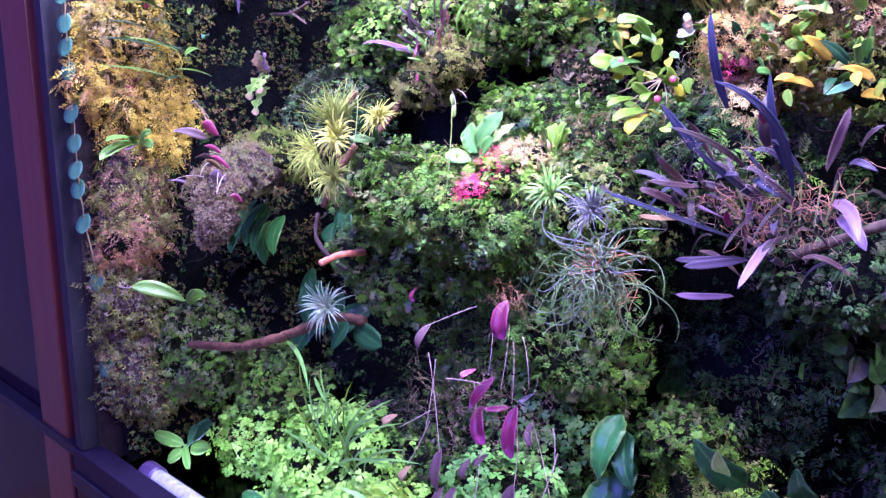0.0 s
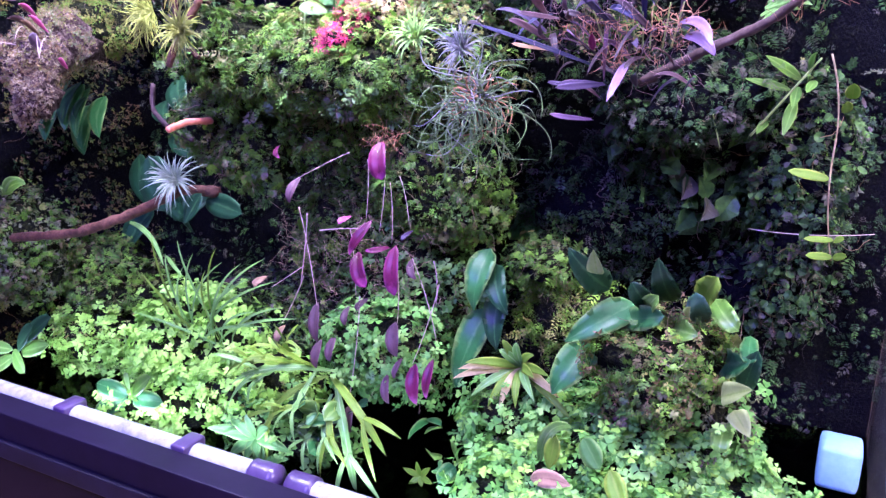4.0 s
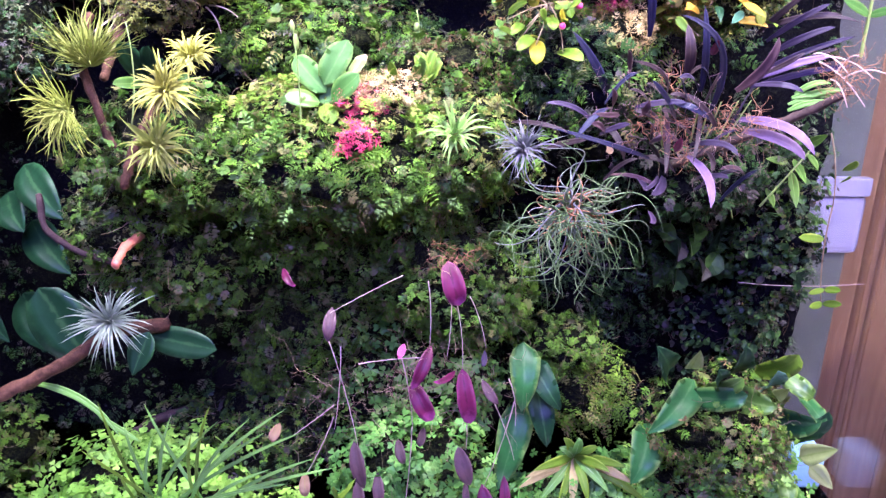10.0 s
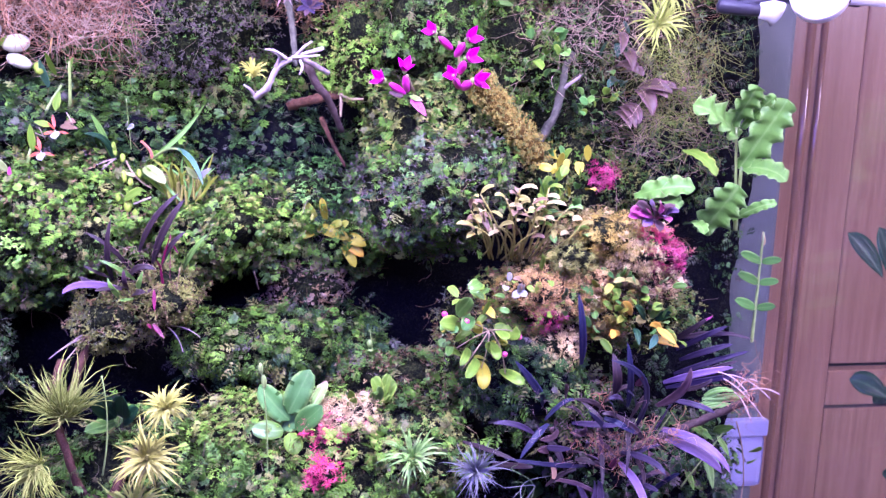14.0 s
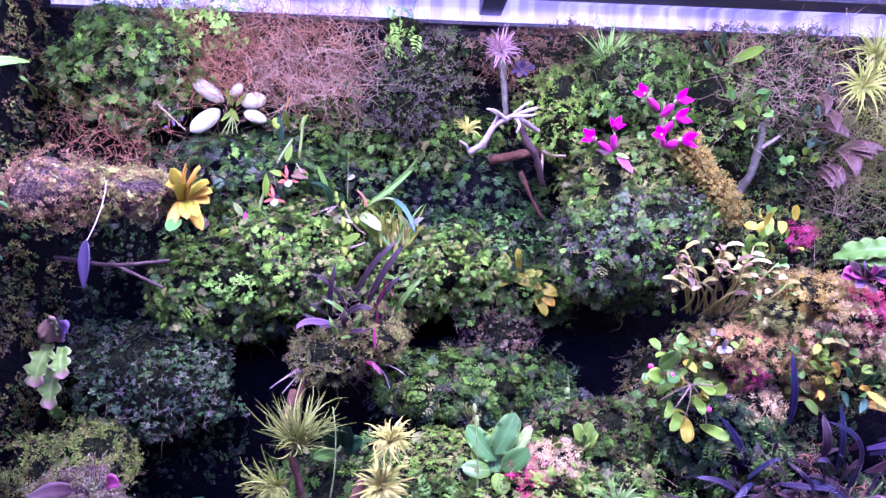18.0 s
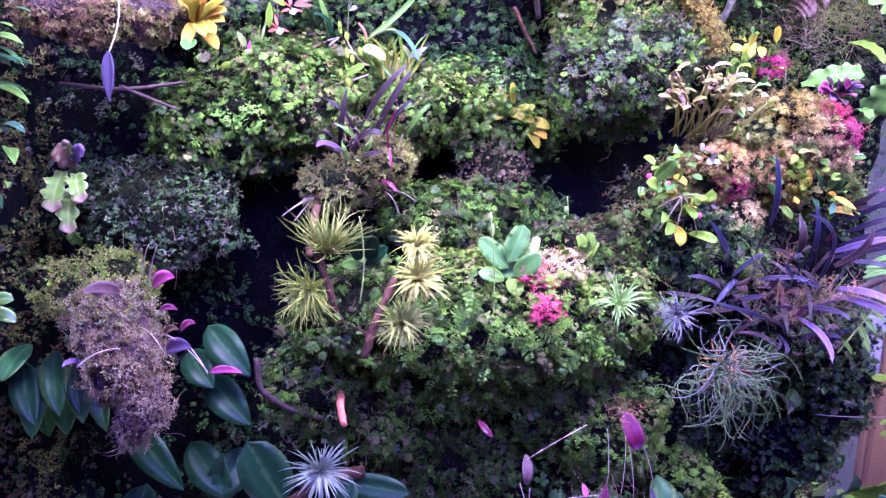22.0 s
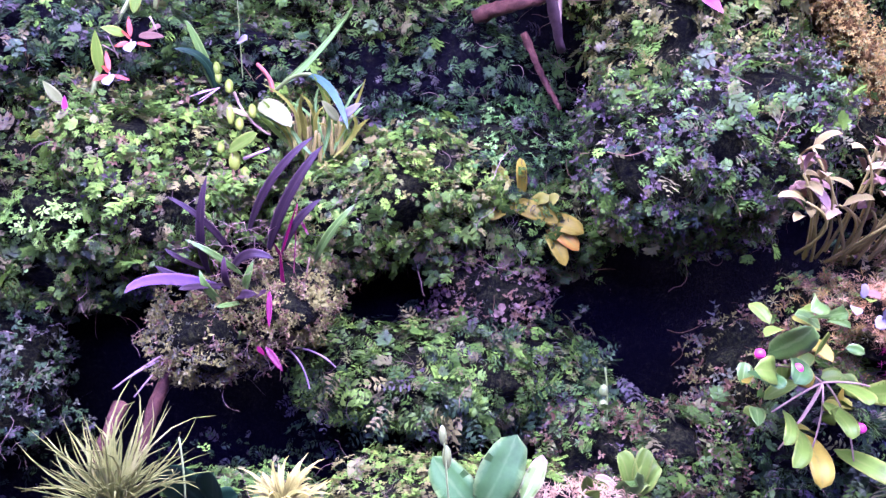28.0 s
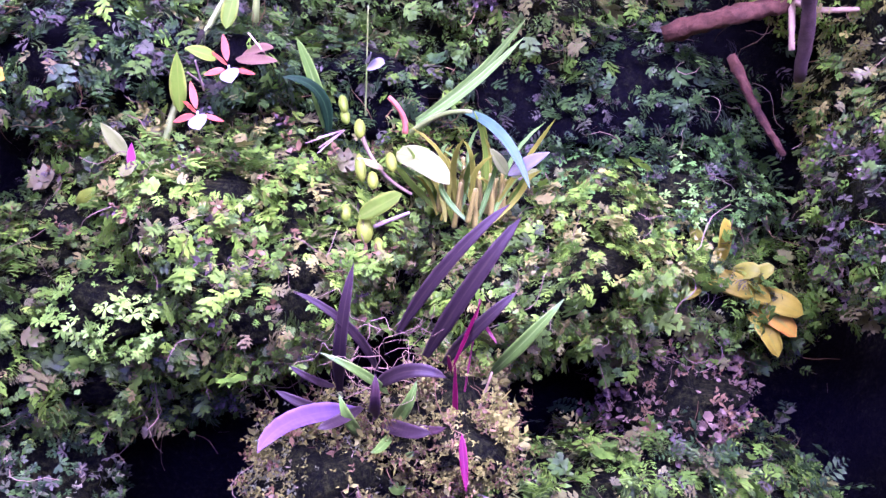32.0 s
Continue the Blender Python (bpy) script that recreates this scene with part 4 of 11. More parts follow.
# ---- plants ----
LM = {
    "purple": leafmat("purple_leaf", (0.028, 0.017, 0.020), (0.062, 0.040, 0.042), (0.045, 0.030, 0.027), 0.48),
    "violet": leafmat("violet_leaf", (0.031, 0.021, 0.042), (0.065, 0.046, 0.085), (0.045, 0.032, 0.058), 0.45),
    "lilac": leafmat("lilac_leaf", (0.13, 0.08, 0.15), (0.22, 0.14, 0.23), (0.16, 0.10, 0.17), 0.36),
    "darkblade": leafmat("blackish_blade", (0.018, 0.018, 0.040), (0.036, 0.033, 0.075), (0.036, 0.036, 0.056), 0.38),
    "maroon": leafmat("maroon_leaf", (0.085, 0.010, 0.035), (0.16, 0.035, 0.08), (0.06, 0.008, 0.022), 0.36, tip=(0.30, 0.06, 0.17)),
    "dusky": leafmat("dusky_pink_leaf", (0.068, 0.036, 0.040), (0.115, 0.07, 0.072), (0.055, 0.03, 0.033), 0.5),
    "rose": leafmat("rose_leaf", (0.40, 0.07, 0.20), (0.54, 0.20, 0.32), (0.34, 0.06, 0.15), 0.35),
    "magenta": leafmat("magenta_petal", (0.40, 0.004, 0.25), (0.48, 0.012, 0.32), (0.30, 0.004, 0.17), 0.6, 0.25),
    "pinkpale": leafmat("pale_pink_leaf", (0.19, 0.12, 0.065), (0.27, 0.155, 0.105), (0.18, 0.13, 0.055), 0.5, 0.25),
    "green": leafmat("green_leaf", (0.085, 0.185, 0.022), (0.18, 0.31, 0.045), (0.17, 0.29, 0.06), 0.32),
    "deep": leafmat("deep_green_leaf", (0.010, 0.040, 0.014), (0.022, 0.07, 0.022), (0.035, 0.09, 0.03), 0.4),
    "anub": leafmat("leathery_green_leaf", (0.028, 0.115, 0.026), (0.14, 0.22, 0.05), (0.07, 0.17, 0.05), 0.36),
    "jade": leafmat("jade_leaf", (0.055, 0.155, 0.022), (0.15, 0.26, 0.05), (0.09, 0.20, 0.035), 0.55, 0.3),
    "lime": leafmat("lime_leaf", (0.13, 0.24, 0.014), (0.24, 0.32, 0.03), (0.17, 0.27, 0.025), 0.48, 0.3),
    "yellow": leafmat("yellow_leaf", (0.34, 0.31, 0.012), (0.42, 0.38, 0.03), (0.28, 0.28, 0.02), 0.5, 0.3),
    "orange": leafmat("orange_yellow_leaf", (0.46, 0.31, 0.022), (0.54, 0.24, 0.025), (0.36, 0.34, 0.04), 0.35, 0.3),
    "stag": leafmat("pale_green_frond", (0.13, 0.28, 0.035), (0.26, 0.42, 0.10), (0.2, 0.37, 0.07), 0.42, 0.3),
    "grass": leafmat("grass_blade", (0.16, 0.34, 0.06), (0.24, 0.44, 0.1), (0.3, 0.48, 0.16), 0.35, 0.25),
    "white": leafmat("white_petal", (0.27, 0.27, 0.23), (0.32, 0.32, 0.28), (0.24, 0.28, 0.16), 0.5, 0.3),
    "cream": leafmat("cream_green_spathe", (0.19, 0.24, 0.065), (0.27, 0.31, 0.11), (0.15, 0.21, 0.04), 0.4, 0.3),
    "silver": leafmat("silver_round_leaf", (0.045, 0.12, 0.065), (0.09, 0.17, 0.11), (0.06, 0.13, 0.07), 0.4),
    "mott": leafmat("mottled_leaf", (0.15, 0.27, 0.035), (0.34, 0.36, 0.13), (0.26, 0.36, 0.09), 0.42, 0.25, 50.0, tip=(0.30, 0.19, 0.13)),
    "blush": leafmat("brownish_rose_bract", (0.075, 0.045, 0.03), (0.15, 0.075, 0.075), (0.09, 0.06, 0.03), 0.45),
    "creamleaf": leafmat("cream_leaf", (0.22, 0.20, 0.042), (0.31, 0.27, 0.085), (0.18, 0.19, 0.035), 0.5, 0.25),
    "chart": leafmat("yellow_green_leaf", (0.22, 0.25, 0.016), (0.31, 0.33, 0.04), (0.18, 0.22, 0.02), 0.5, 0.3),
    "straw": leafmat("straw_leaf", (0.36, 0.30, 0.11), (0.52, 0.42, 0.18), (0.32, 0.27, 0.1), 0.5, 0.2),
    "dead": leafmat("dead_leaf", (0.36, 0.22, 0.12), (0.48, 0.32, 0.20), (0.25, 0.14, 0.08), 0.55, 0.1),
    "tan": leafmat("red_sepal", (0.36, 0.06, 0.02), (0.44, 0.15, 0.06), (0.32, 0.05, 0.02), 0.4, 0.25),
    "pine": leafmat("wine_flower", (0.08, 0.004, 0.022), (0.18, 0.014, 0.055), (0.12, 0.008, 0.035), 0.35, 0.12),
}
TL = {
    "yellow": foliage("airplant_yellow", (0.20, 0.21, 0.03), (0.38, 0.38, 0.05), (0.56, 0.55, 0.15), 0.55, 0.25, 20),
    "lime": foliage("airplant_lime", (0.18, 0.24, 0.03), (0.36, 0.42, 0.06), (0.54, 0.56, 0.14), 0.55, 0.25, 20),
    "tan": foliage("airplant_tan", (0.09, 0.13, 0.018), (0.21, 0.25, 0.035), (0.38, 0.37, 0.11), 0.6, 0.2, 20),
    "silver": foliage("airplant_silver", (0.12, 0.17, 0.09), (0.28, 0.35, 0.22), (0.52, 0.56, 0.44), 0.5, 0.2, 20),
    "greylilac": foliage("airplant_greylilac", (0.035, 0.07, 0.016), (0.095, 0.15, 0.05), (0.19, 0.21, 0.14), 0.45, 0.15, 20),
    "lilac": foliage("airplant_lilac", (0.07, 0.09, 0.06), (0.16, 0.165, 0.15), (0.30, 0.28, 0.30), 0.45, 0.2, 20),
    "mauve": foliage("airplant_mauve", (0.10, 0.05, 0.055), (0.26, 0.15, 0.16), (0.46, 0.35, 0.35), 0.5, 0.2, 20),
    "root": foliage("root_threads", (0.13, 0.085, 0.05), (0.29, 0.20, 0.13), (0.48, 0.38, 0.27), 0.6, 0.1, 20),
    "grass": foliage("grass_tuft", (0.10, 0.22, 0.03), (0.24, 0.42, 0.08), (0.5, 0.62, 0.2), 0.4, 0.25, 20),
    "rustroot": foliage("russet_threads", (0.10, 0.042, 0.018), (0.28, 0.13, 0.058), (0.48, 0.29, 0.165), 0.6, 0.1, 20),
}
M_WHITEPOD = rough_mat("pale_pod", (0.26, 0.26, 0.16), (0.46, 0.45, 0.33), 70, 0.55, 0.9, 0.004)
M_GREYBRANCH = rough_mat("grey_branch", (0.02, 0.02, 0.014), (0.07, 0.066, 0.045), 90, 0.7, 0.9, 0.004, c=(0.14, 0.13, 0.095))
M_MAGENTA = rough_mat("magenta_tube", (0.36, 0.01, 0.20), (0.5, 0.03, 0.3), 60, 0.45, 0.2, 0.001)
M_WINE = rough_mat("wine_stem", (0.10, 0.01, 0.03), (0.24, 0.03, 0.08), 60, 0.4, 0.1, 0.001)
M_BULB = rough_mat("green_bulb", (0.07, 0.13, 0.006), (0.17, 0.23, 0.014), 60, 0.5, 0.2, 0.001, shine=0.15)
M_CANE = rough_mat("yellow_cane", (0.16, 0.145, 0.018), (0.28, 0.26, 0.045), 90, 0.5, 0.3, 0.001)
M_BERRY = rough_mat("pink_bud", (0.6, 0.03, 0.16), (0.75, 0.10, 0.26), 60, 0.35, 0.1, 0.001)


def rel(p, q):
    return np.asarray(q, float) - np.array(p.location)


def deepen(p, eye, k):
    """Set a thing back from a viewpoint to its true depth, k times as far, and as much larger."""
    p.location = Vector(eye) + (p.location - Vector(eye)) * k
    p.scale = (k, k, k)


def blade(p, a, b, w, mat, bend=(0, 0, 0), face=(0, -1, 0.5), shape="lance", name="leaf", label="", under=None, **kw):
    """One leaf or petal of the plant p; under: the part that it belongs to, if it is a piece of one."""
    return part(name, leaf(rel(p, a), rel(p, b), w, bend, face, shape, **kw), LM[mat], under or p, label)


def stem(p, a, b, r, mat=None, bend=(0, 0, 0), name="stem", r1=None, knobs=0.05, n=10, label=""):
    return part(name, tube(arc(rel(p, a), rel(p, b), bend, n), r, r1 if r1 else r * 0.7, 6, knobs), mat or M_STALK, p, label)


def egg(p, a, b, w, mat, name="bulb", label="", fat=1.0):
    """A pod or bulb from a to b."""
    a, b = rel(p, a), rel(p, b)
    t = np.linspace(0, 1, 9)[:, None]
    pts = a * (1 - t) + b * t
    V, T, U = tube(pts, 1.0, 1.0, 10)
    n = len(pts)
    r = np.sqrt(np.clip(1 - (2 * t[:, 0] - 1) ** 2, 0.02, 1)) * w / 2 * (1 + (fat - 1) * (t[:, 0] - 0.5))
    ring = V[:n * 10].reshape(n, 10, 3)
    V[:n * 10] = (pts[:, None] + (ring - pts[:, None]) * r[:, None, None]).reshape(-1, 3)
    V[n * 10], V[n * 10 + 1] = a, b
    return part(name, (V, T, U), mat, p, label)


def tuft(name, at, label, n, length, width, colour, axis=(0, -1, 0.3), spread=(5, 95), curl=0.25, seed=1, category="air plant", sway=0.06, group=""):
    """A rosette of thin tapering leaves that curve outwards from one point."""
    p = thing(name, at, label, category, group)
    add_tuft(p, (0, 0, 0), n, length, width, colour, axis, spread, curl, seed, sway)
    return p


def add_tuft(p, o, n, length, width, colour, axis, spread, curl, seed, sway=0.06, pname="leaf"):
    rng = np.random.default_rng(seed)
    ax = unit(axis)
    u = unit(np.cross(ax, (0.3, 0.2, 0.9)))
    v = np.cross(ax, u)
    for i in range(n):
        th = radians(spread[0] + (spread[1] - spread[0]) * math.sqrt((i + 0.5) / n))
        ph = i * 2.39996 + rng.normal() * 0.2
        out = math.cos(ph) * u + math.sin(ph) * v
        d = ax * math.cos(th) + out * math.sin(th)
        ln = length * rng.uniform(0.5, 1.15)
        tip = d * ln + rng.normal(size=3) * sway * ln
        part(pname, leaf(np.array(o) + d * length * 0.02, np.array(o) + tip, width * rng.uniform(0.8, 1.2), ax * curl * ln * 0.5 * math.sin(th) + np.array((0, 0, 0.10 * ln)) + rng.normal(size=3) * sway * 0.5 * ln, ax + d * 0.2, "needle", 0.5, 0.0004, n=5), TL[colour], p)


def tangle(p, o, n, size, r, colour, length, seed, sway=0.25, down=0.0, pname="root_tangle", sides=4, steps=9):
    """Many thin crooked threads in a loose mat."""
    rng = np.random.default_rng(seed)
    parts = []
    for _ in range(n):
        a = np.array(o) + rng.uniform(-1, 1, 3) * np.array(size)
        d = rng.normal(size=3) * np.array((1, 0.35, 1)) + np.array((0, -0.1, -down))
        b = a + unit(d) * length * rng.uniform(0.5, 1.2)
        parts.append(tube(wander(a, b, length * sway, steps, rng), r * rng.uniform(0.28, 0.55), r * 0.18, sides))
    return part(pname, join(parts), TL[colour], p, kind="stuff")


def curly(p, o, n, length, r, colour, seed, axis=(0, -1, -0.1), hang=0.4, pname="curled_leaf"):
    """Long leaves that writhe outwards and curl back at their tips."""
    rng = np.random.default_rng(seed)
    ax = unit(axis)
    for _ in range(n):
        d = unit(rng.normal(size=3) * np.array((1, 0.7, 0.9)) + ax * 0.7 + np.array((0, 0, -hang * rng.random())))
        s = unit(np.cross(d, rng.normal(size=3)))
        k, ln, ph = rng.uniform(2.5, 6.5), length * rng.uniform(0.45, 1.1), rng.uniform(0, 6)
        t = np.linspace(0, 1, 20)[:, None]
        u = np.cross(d, s)
        pts = np.array(o) + d * ln * (t - 0.16 * t ** 3) + ln * 0.3 * t ** 1.3 * (s * np.sin(k * t + ph) + u * np.cos(k * t * 1.2 + ph) - u * math.cos(ph)) + np.array((0, 0, -0.12 * ln)) * t ** 2
        part(pname, tube(pts, r, r * 0.3, 5), TL[colour], p)


def limb(name, label, pts, r0, r1, mat, knobs=0.15, category="branch", seed=3, sides=9):
    """A crooked piece of branch through a few points."""
    P = np.asarray(pts, float)
    t = np.linspace(0, len(P) - 1, 8 * (len(P) - 1) + 1)
    Q = np.stack([np.interp(t, range(len(P)), P[:, k]) for k in range(3)], 1)
    for _ in range(4):
        Q[1:-1] = (Q[:-2] + 2 * Q[1:-1] + Q[2:]) / 4
    p = thing(name, P[0], label, category)
    part("wood", tube(Q - P[0], r0, r1, sides, knobs, seed), mat, p)
    return p


def petals(p, c, face, n, length, width, mat, name="petal", open_=0.75, turn=0.0, shape="lance"):
    """Petals round a centre, in a shallow cup."""
    f = unit(face)
    u = unit(np.cross(f, (0.1, 0.2, 1)))
    v = np.cross(f, u)
    mid = egg(p, np.asarray(c) - f * length * 0.25, np.asarray(c) + f * length * 0.15, width * 0.5, M_STALK, "flower")
    for i in range(n):
        a = 2 * math.pi * i / n + turn
        d = (math.cos(a) * u + math.sin(a) * v) * open_ + f * (1 - open_)
        blade(p, np.asarray(c), np.asarray(c) + unit(d) * length, width, mat, f * length * -0.1, f, shape, name, n=5, under=mid)


def cluster(p, o, size, n, length, width, mats, seed, shape="oval", aim=(0, -1, 0.4), loose=0.8, name="leaf", droop=0.0):
    """Separate small leaves spread over a patch, each on its own."""
    rng = np.random.default_rng(seed)
    for i in range(n):
        a = np.asarray(o) + rng.uniform(-1, 1, 3) * np.array(size)
        d = unit(np.array(aim) + rng.normal(size=3) * loose + np.array((0, 0, -droop)))
        ln = length * rng.uniform(0.7, 1.2)
        f = unit(np.array((0, -0.6, 1.0)) + rng.normal(size=3) * 0.6)
        blade(p, a, a + d * ln, width * rng.uniform(0.8, 1.2), mats[i % len(mats)], (0, 0, ln * 0.1), f, shape, name, n=6)

# ---- planted wall ----
mound(-1.134, 0.983, 1.868, 0.084, 0.070, 0.077, [('film', 'green', 1.0), ('fine', 'deep', 0.4)], 'green filmy fern cushion below the lid')
mound(-1.045, 1.025, 1.902, 0.141, 0.050, 0.046, [('thread', 'rust', 4.0), ('thread', 'brown', 2.0), ('fine', 'brown', 0.5), ('short', 'rust', 0.3)], 'rusty brown moss among tangled roots')
mound(-0.910, 1.045, 1.885, 0.122, 0.050, 0.056, [('fine', 'brown', 0.4), ('thread', 'rust', 3.0)], 'rusty brown moss among tangled roots')
mound(-0.993, 0.993, 1.737, 0.122, 0.070, 0.043, [('film', 'deep', 1.0), ('film', 'green', 0.4)], 'dark green filmy fern bank')
mound(-0.850, 1.063, 1.805, 0.108, 0.070, 0.072, [('film', 'green', 1.0), ('short', 'green', 0.4)], 'grey-green filmy fern cushion')
mound(-0.769, 1.014, 1.866, 0.081, 0.060, 0.074, [('fine', 'purple', 1.0), ('short', 'green', 0.4)], 'dark purplish moss cushion')
mound(-0.736, 1.058, 1.779, 0.102, 0.070, 0.073, [('short', 'green', 0.5), ('film', 'green', 0.7)], 'grey-green fern cushion on the planted wall')
mound(-0.546, 1.025, 1.902, 0.128, 0.050, 0.040, [('thread', 'rust', 4.0), ('fine', 'brown', 0.7), ('short', 'purple', 0.3)], 'brown moss along the top edge')
mound(-0.281, 1.025, 1.922, 0.197, 0.050, 0.028, [('thread', 'rust', 4.0), ('fine', 'brown', 0.5), ('fine', 'green', 0.4)], 'reddish brown moss along the top edge')
mound(-0.562, 0.969, 1.827, 0.048, 0.060, 0.051, [('velvet', 'bright', 0.8), ('lobe', 'bright', 0.5)], 'bright yellow-green moss cushion')
mound(-0.476, 0.954, 1.858, 0.084, 0.060, 0.063, [('short', 'green', 0.7), ('film', 'green', 0.6)], 'green moss cushion behind pink flowers')
mound(-0.479, 0.944, 1.741, 0.075, 0.080, 0.061, [('lobe', 'olive', 0.7), ('film', 'green', 0.7)], 'olive and green fern cushion')
mound(-0.473, 0.921, 1.663, 0.094, 0.090, 0.074, [('film', 'green', 0.6), ('fine', 'purple', 0.6), ('lobe', 'deep', 0.5)], 'dark purplish green fern cushion')
mound(-0.362, 1.004, 1.840, 0.081, 0.060, 0.081, [('lobe', 'green', 1.0), ('fine', 'bright', 0.4)], 'light green fern cushion')
mound(-0.248, 1.025, 1.767, 0.092, 0.050, 0.085, [('short', 'green', 0.5), ('fine', 'deep', 0.6)], 'grey-green moss bank on the planted wall')
mound(-0.244, 1.015, 1.881, 0.091, 0.050, 0.068, [('short', 'grey', 0.5), ('film', 'green', 0.4)], 'grey-green moss bank on the planted wall')
mound(-0.152, 0.995, 1.846, 0.067, 0.050, 0.089, [('fine', 'grey', 0.6), ('fine', 'brown', 0.3)], 'grey moss bank beside the glass')
mound(-0.232, 1.004, 1.667, 0.081, 0.060, 0.059, [('fine', 'olive', 0.6), ('fine', 'green', 0.6)], 'olive moss bank on the planted wall')
mound(-0.112, 1.004, 1.712, 0.068, 0.060, 0.090, [('fine', 'deep', 0.6), ('lobe', 'green', 0.4)], 'dark moss bank beside the glass')
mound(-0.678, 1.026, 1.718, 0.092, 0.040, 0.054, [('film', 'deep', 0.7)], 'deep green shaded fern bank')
mound(-0.939, 0.962, 1.622, 0.126, 0.080, 0.066, [('filmnear', 'green', 0.8), ('filmnear', 'bright', 0.5), ('fine', 'purple', 0.15), ('fine', 'brown', 0.2)], 'bright filmy fern ledge under orchids')
mound(-0.845, 1.060, 1.655, 0.100, 0.090, 0.050, [('filmnear', 'bright', 0.7), ('fine', 'bright', 0.4), ('fine', 'brown', 0.3)], 'bright mossy ledge under orchids')
mound(-0.722, 0.988, 1.606, 0.106, 0.080, 0.056, [('filmnear', 'green', 0.7), ('filmnear', 'bright', 0.5), ('fine', 'olive', 0.3)], 'yellow-green fern cushion below the orchids')
mound(-0.645, 1.035, 1.648, 0.096, 0.060, 0.059, [('lobe', 'mint', 0.8), ('film', 'deep', 0.6)], 'clover-like green creeper on dark moss')
mound(-0.592, 1.020, 1.577, 0.081, 0.050, 0.037, [('film', 'green', 1.0), ('short', 'green', 0.4)], 'green fern cushion below a yellow orchid')
mound(-1.022, 0.953, 1.585, 0.077, 0.070, 0.063, [('filmnear', 'green', 1.0), ('film', 'bright', 0.4)], 'green filmy fern cushion')
mound(-1.090, 0.913, 1.466, 0.114, 0.070, 0.071, [('fine', 'grey', 0.25), ('lobe', 'deep', 0.8)], 'dark grey-green moss bank in shade')
mound(-0.979, 0.975, 1.540, 0.058, 0.050, 0.026, [('film', 'deep', 0.8), ('film', 'green', 0.3)], 'dark green fern cushion')
mound(-0.628, 0.985, 1.515, 0.051, 0.050, 0.033, [('litter', 'dirt', 1.0), ('fine', 'brown', 0.3)], 'dry brown leaf litter clump', name='litter_clump', category='leaf litter')
mound(-0.706, 0.945, 1.461, 0.079, 0.050, 0.036, [('film', 'green', 1.0), ('fern', 'bright', 0.8)], 'green fern cushion on the ledge')
mound(-0.573, 0.975, 1.449, 0.045, 0.050, 0.037, [('fern', 'deep', 1.0), ('film', 'green', 0.4)], 'small dark green fern clump in shade')
mound(-0.852, 0.885, 1.506, 0.040, 0.048, 0.032, [('velvet', 'olive', 0.9), ('velvet', 'grey', 0.5), ('fine', 'olive', 0.4), ('fine', 'brown', 0.3)], 'mossy stump top under a purple orchid')
mound(-0.249, 0.863, 1.589, 0.072, 0.070, 0.046, [('sphag', 'blush', 0.6), ('sphag', 'gold', 0.35), ('sphag', 'olive', 0.4), ('fine', 'brown', 0.3)], 'pink and cream sphagnum cushion', name='sphagnum_cushion')
mound(-0.205, 0.835, 1.598, 0.026, 0.050, 0.015, [('sphag', 'crimson', 0.6), ('sphag', 'pink', 0.3), ('fine', 'rust', 0.3)], 'deep crimson sphagnum cushion on the planted wall', name='sphagnum_cushion')
mound(-0.298, 0.872, 1.535, 0.091, 0.080, 0.052, [('sphag', 'orange', 0.3), ('sphag', 'gold', 0.35), ('sphag', 'olive', 0.5), ('fine', 'brown', 0.4), ('sphag', 'blush', 0.3), ('lobe', 'bright', 0.5)], 'orange-brown sphagnum cushion on the planted wall', name='sphagnum_cushion')
mound(-0.211, 0.863, 1.523, 0.066, 0.070, 0.039, [('fine', 'olive', 0.6), ('lobe', 'green', 0.6)], 'mixed green moss cushion on the planted wall')
mound(-0.423, 0.905, 1.484, 0.031, 0.050, 0.042, [('fine', 'brown', 0.5), ('fine', 'grey', 0.5), ('short', 'olive', 0.4)], 'brownish grey moss cushion')
mound(-1.119, 0.836, 1.710, 0.101, 0.040, 0.027, [('velvet', 'brown', 0.7), ('lobe', 'olive', 0.7), ('velvet', 'olive', 0.5), ('short', 'rust', 0.3)], 'horizontal log covered with brown and olive moss', core=M_STUMP)
mound(-1.156, 0.770, 1.712, 0.040, 0.050, 0.033, [('velvet', 'brown', 0.8), ('short', 'brown', 0.5), ('lobe', 'olive', 0.2), ('short', 'rust', 0.25)], 'stub of a log with rusty moss', core=M_STUMP)
mound(-1.132, 0.806, 1.388, 0.056, 0.070, 0.040, [('velvet', 'bright', 0.7), ('velvet', 'olive', 0.8), ('fine', 'olive', 0.4)], 'pale olive moss on a hanging stump')
mound(-1.100, 0.716, 1.368, 0.044, 0.064, 0.040, [('velvet', 'mauve', 0.7), ('velvet', 'brown', 0.5), ('velvet', 'olive', 0.5), ('fine', 'grey', 0.4)], 'lilac-grey moss on a hanging stump', core=M_STUMP)
mound(-1.047, 0.628, 1.303, 0.026, 0.030, 0.037, [('velvet', 'mauve', 0.9), ('velvet', 'brown', 0.7)], 'lilac-brown mossy hanging stump on the planted wall', core=M_STUMP)
mound(-0.666, 0.785, 1.337, 0.189, 0.080, 0.051, [('film', 'green', 1.0), ('fern', 'green', 0.6), ('lobe', 'bright', 0.3)], 'fern ledge with drooping fronds')
mound(-0.617, 0.821, 1.379, 0.153, 0.090, 0.038, [('lobe', 'bright', 0.8), ('lobe', 'olive', 0.5), ('film', 'bright', 0.4)], 'bright moss top of the ledge')
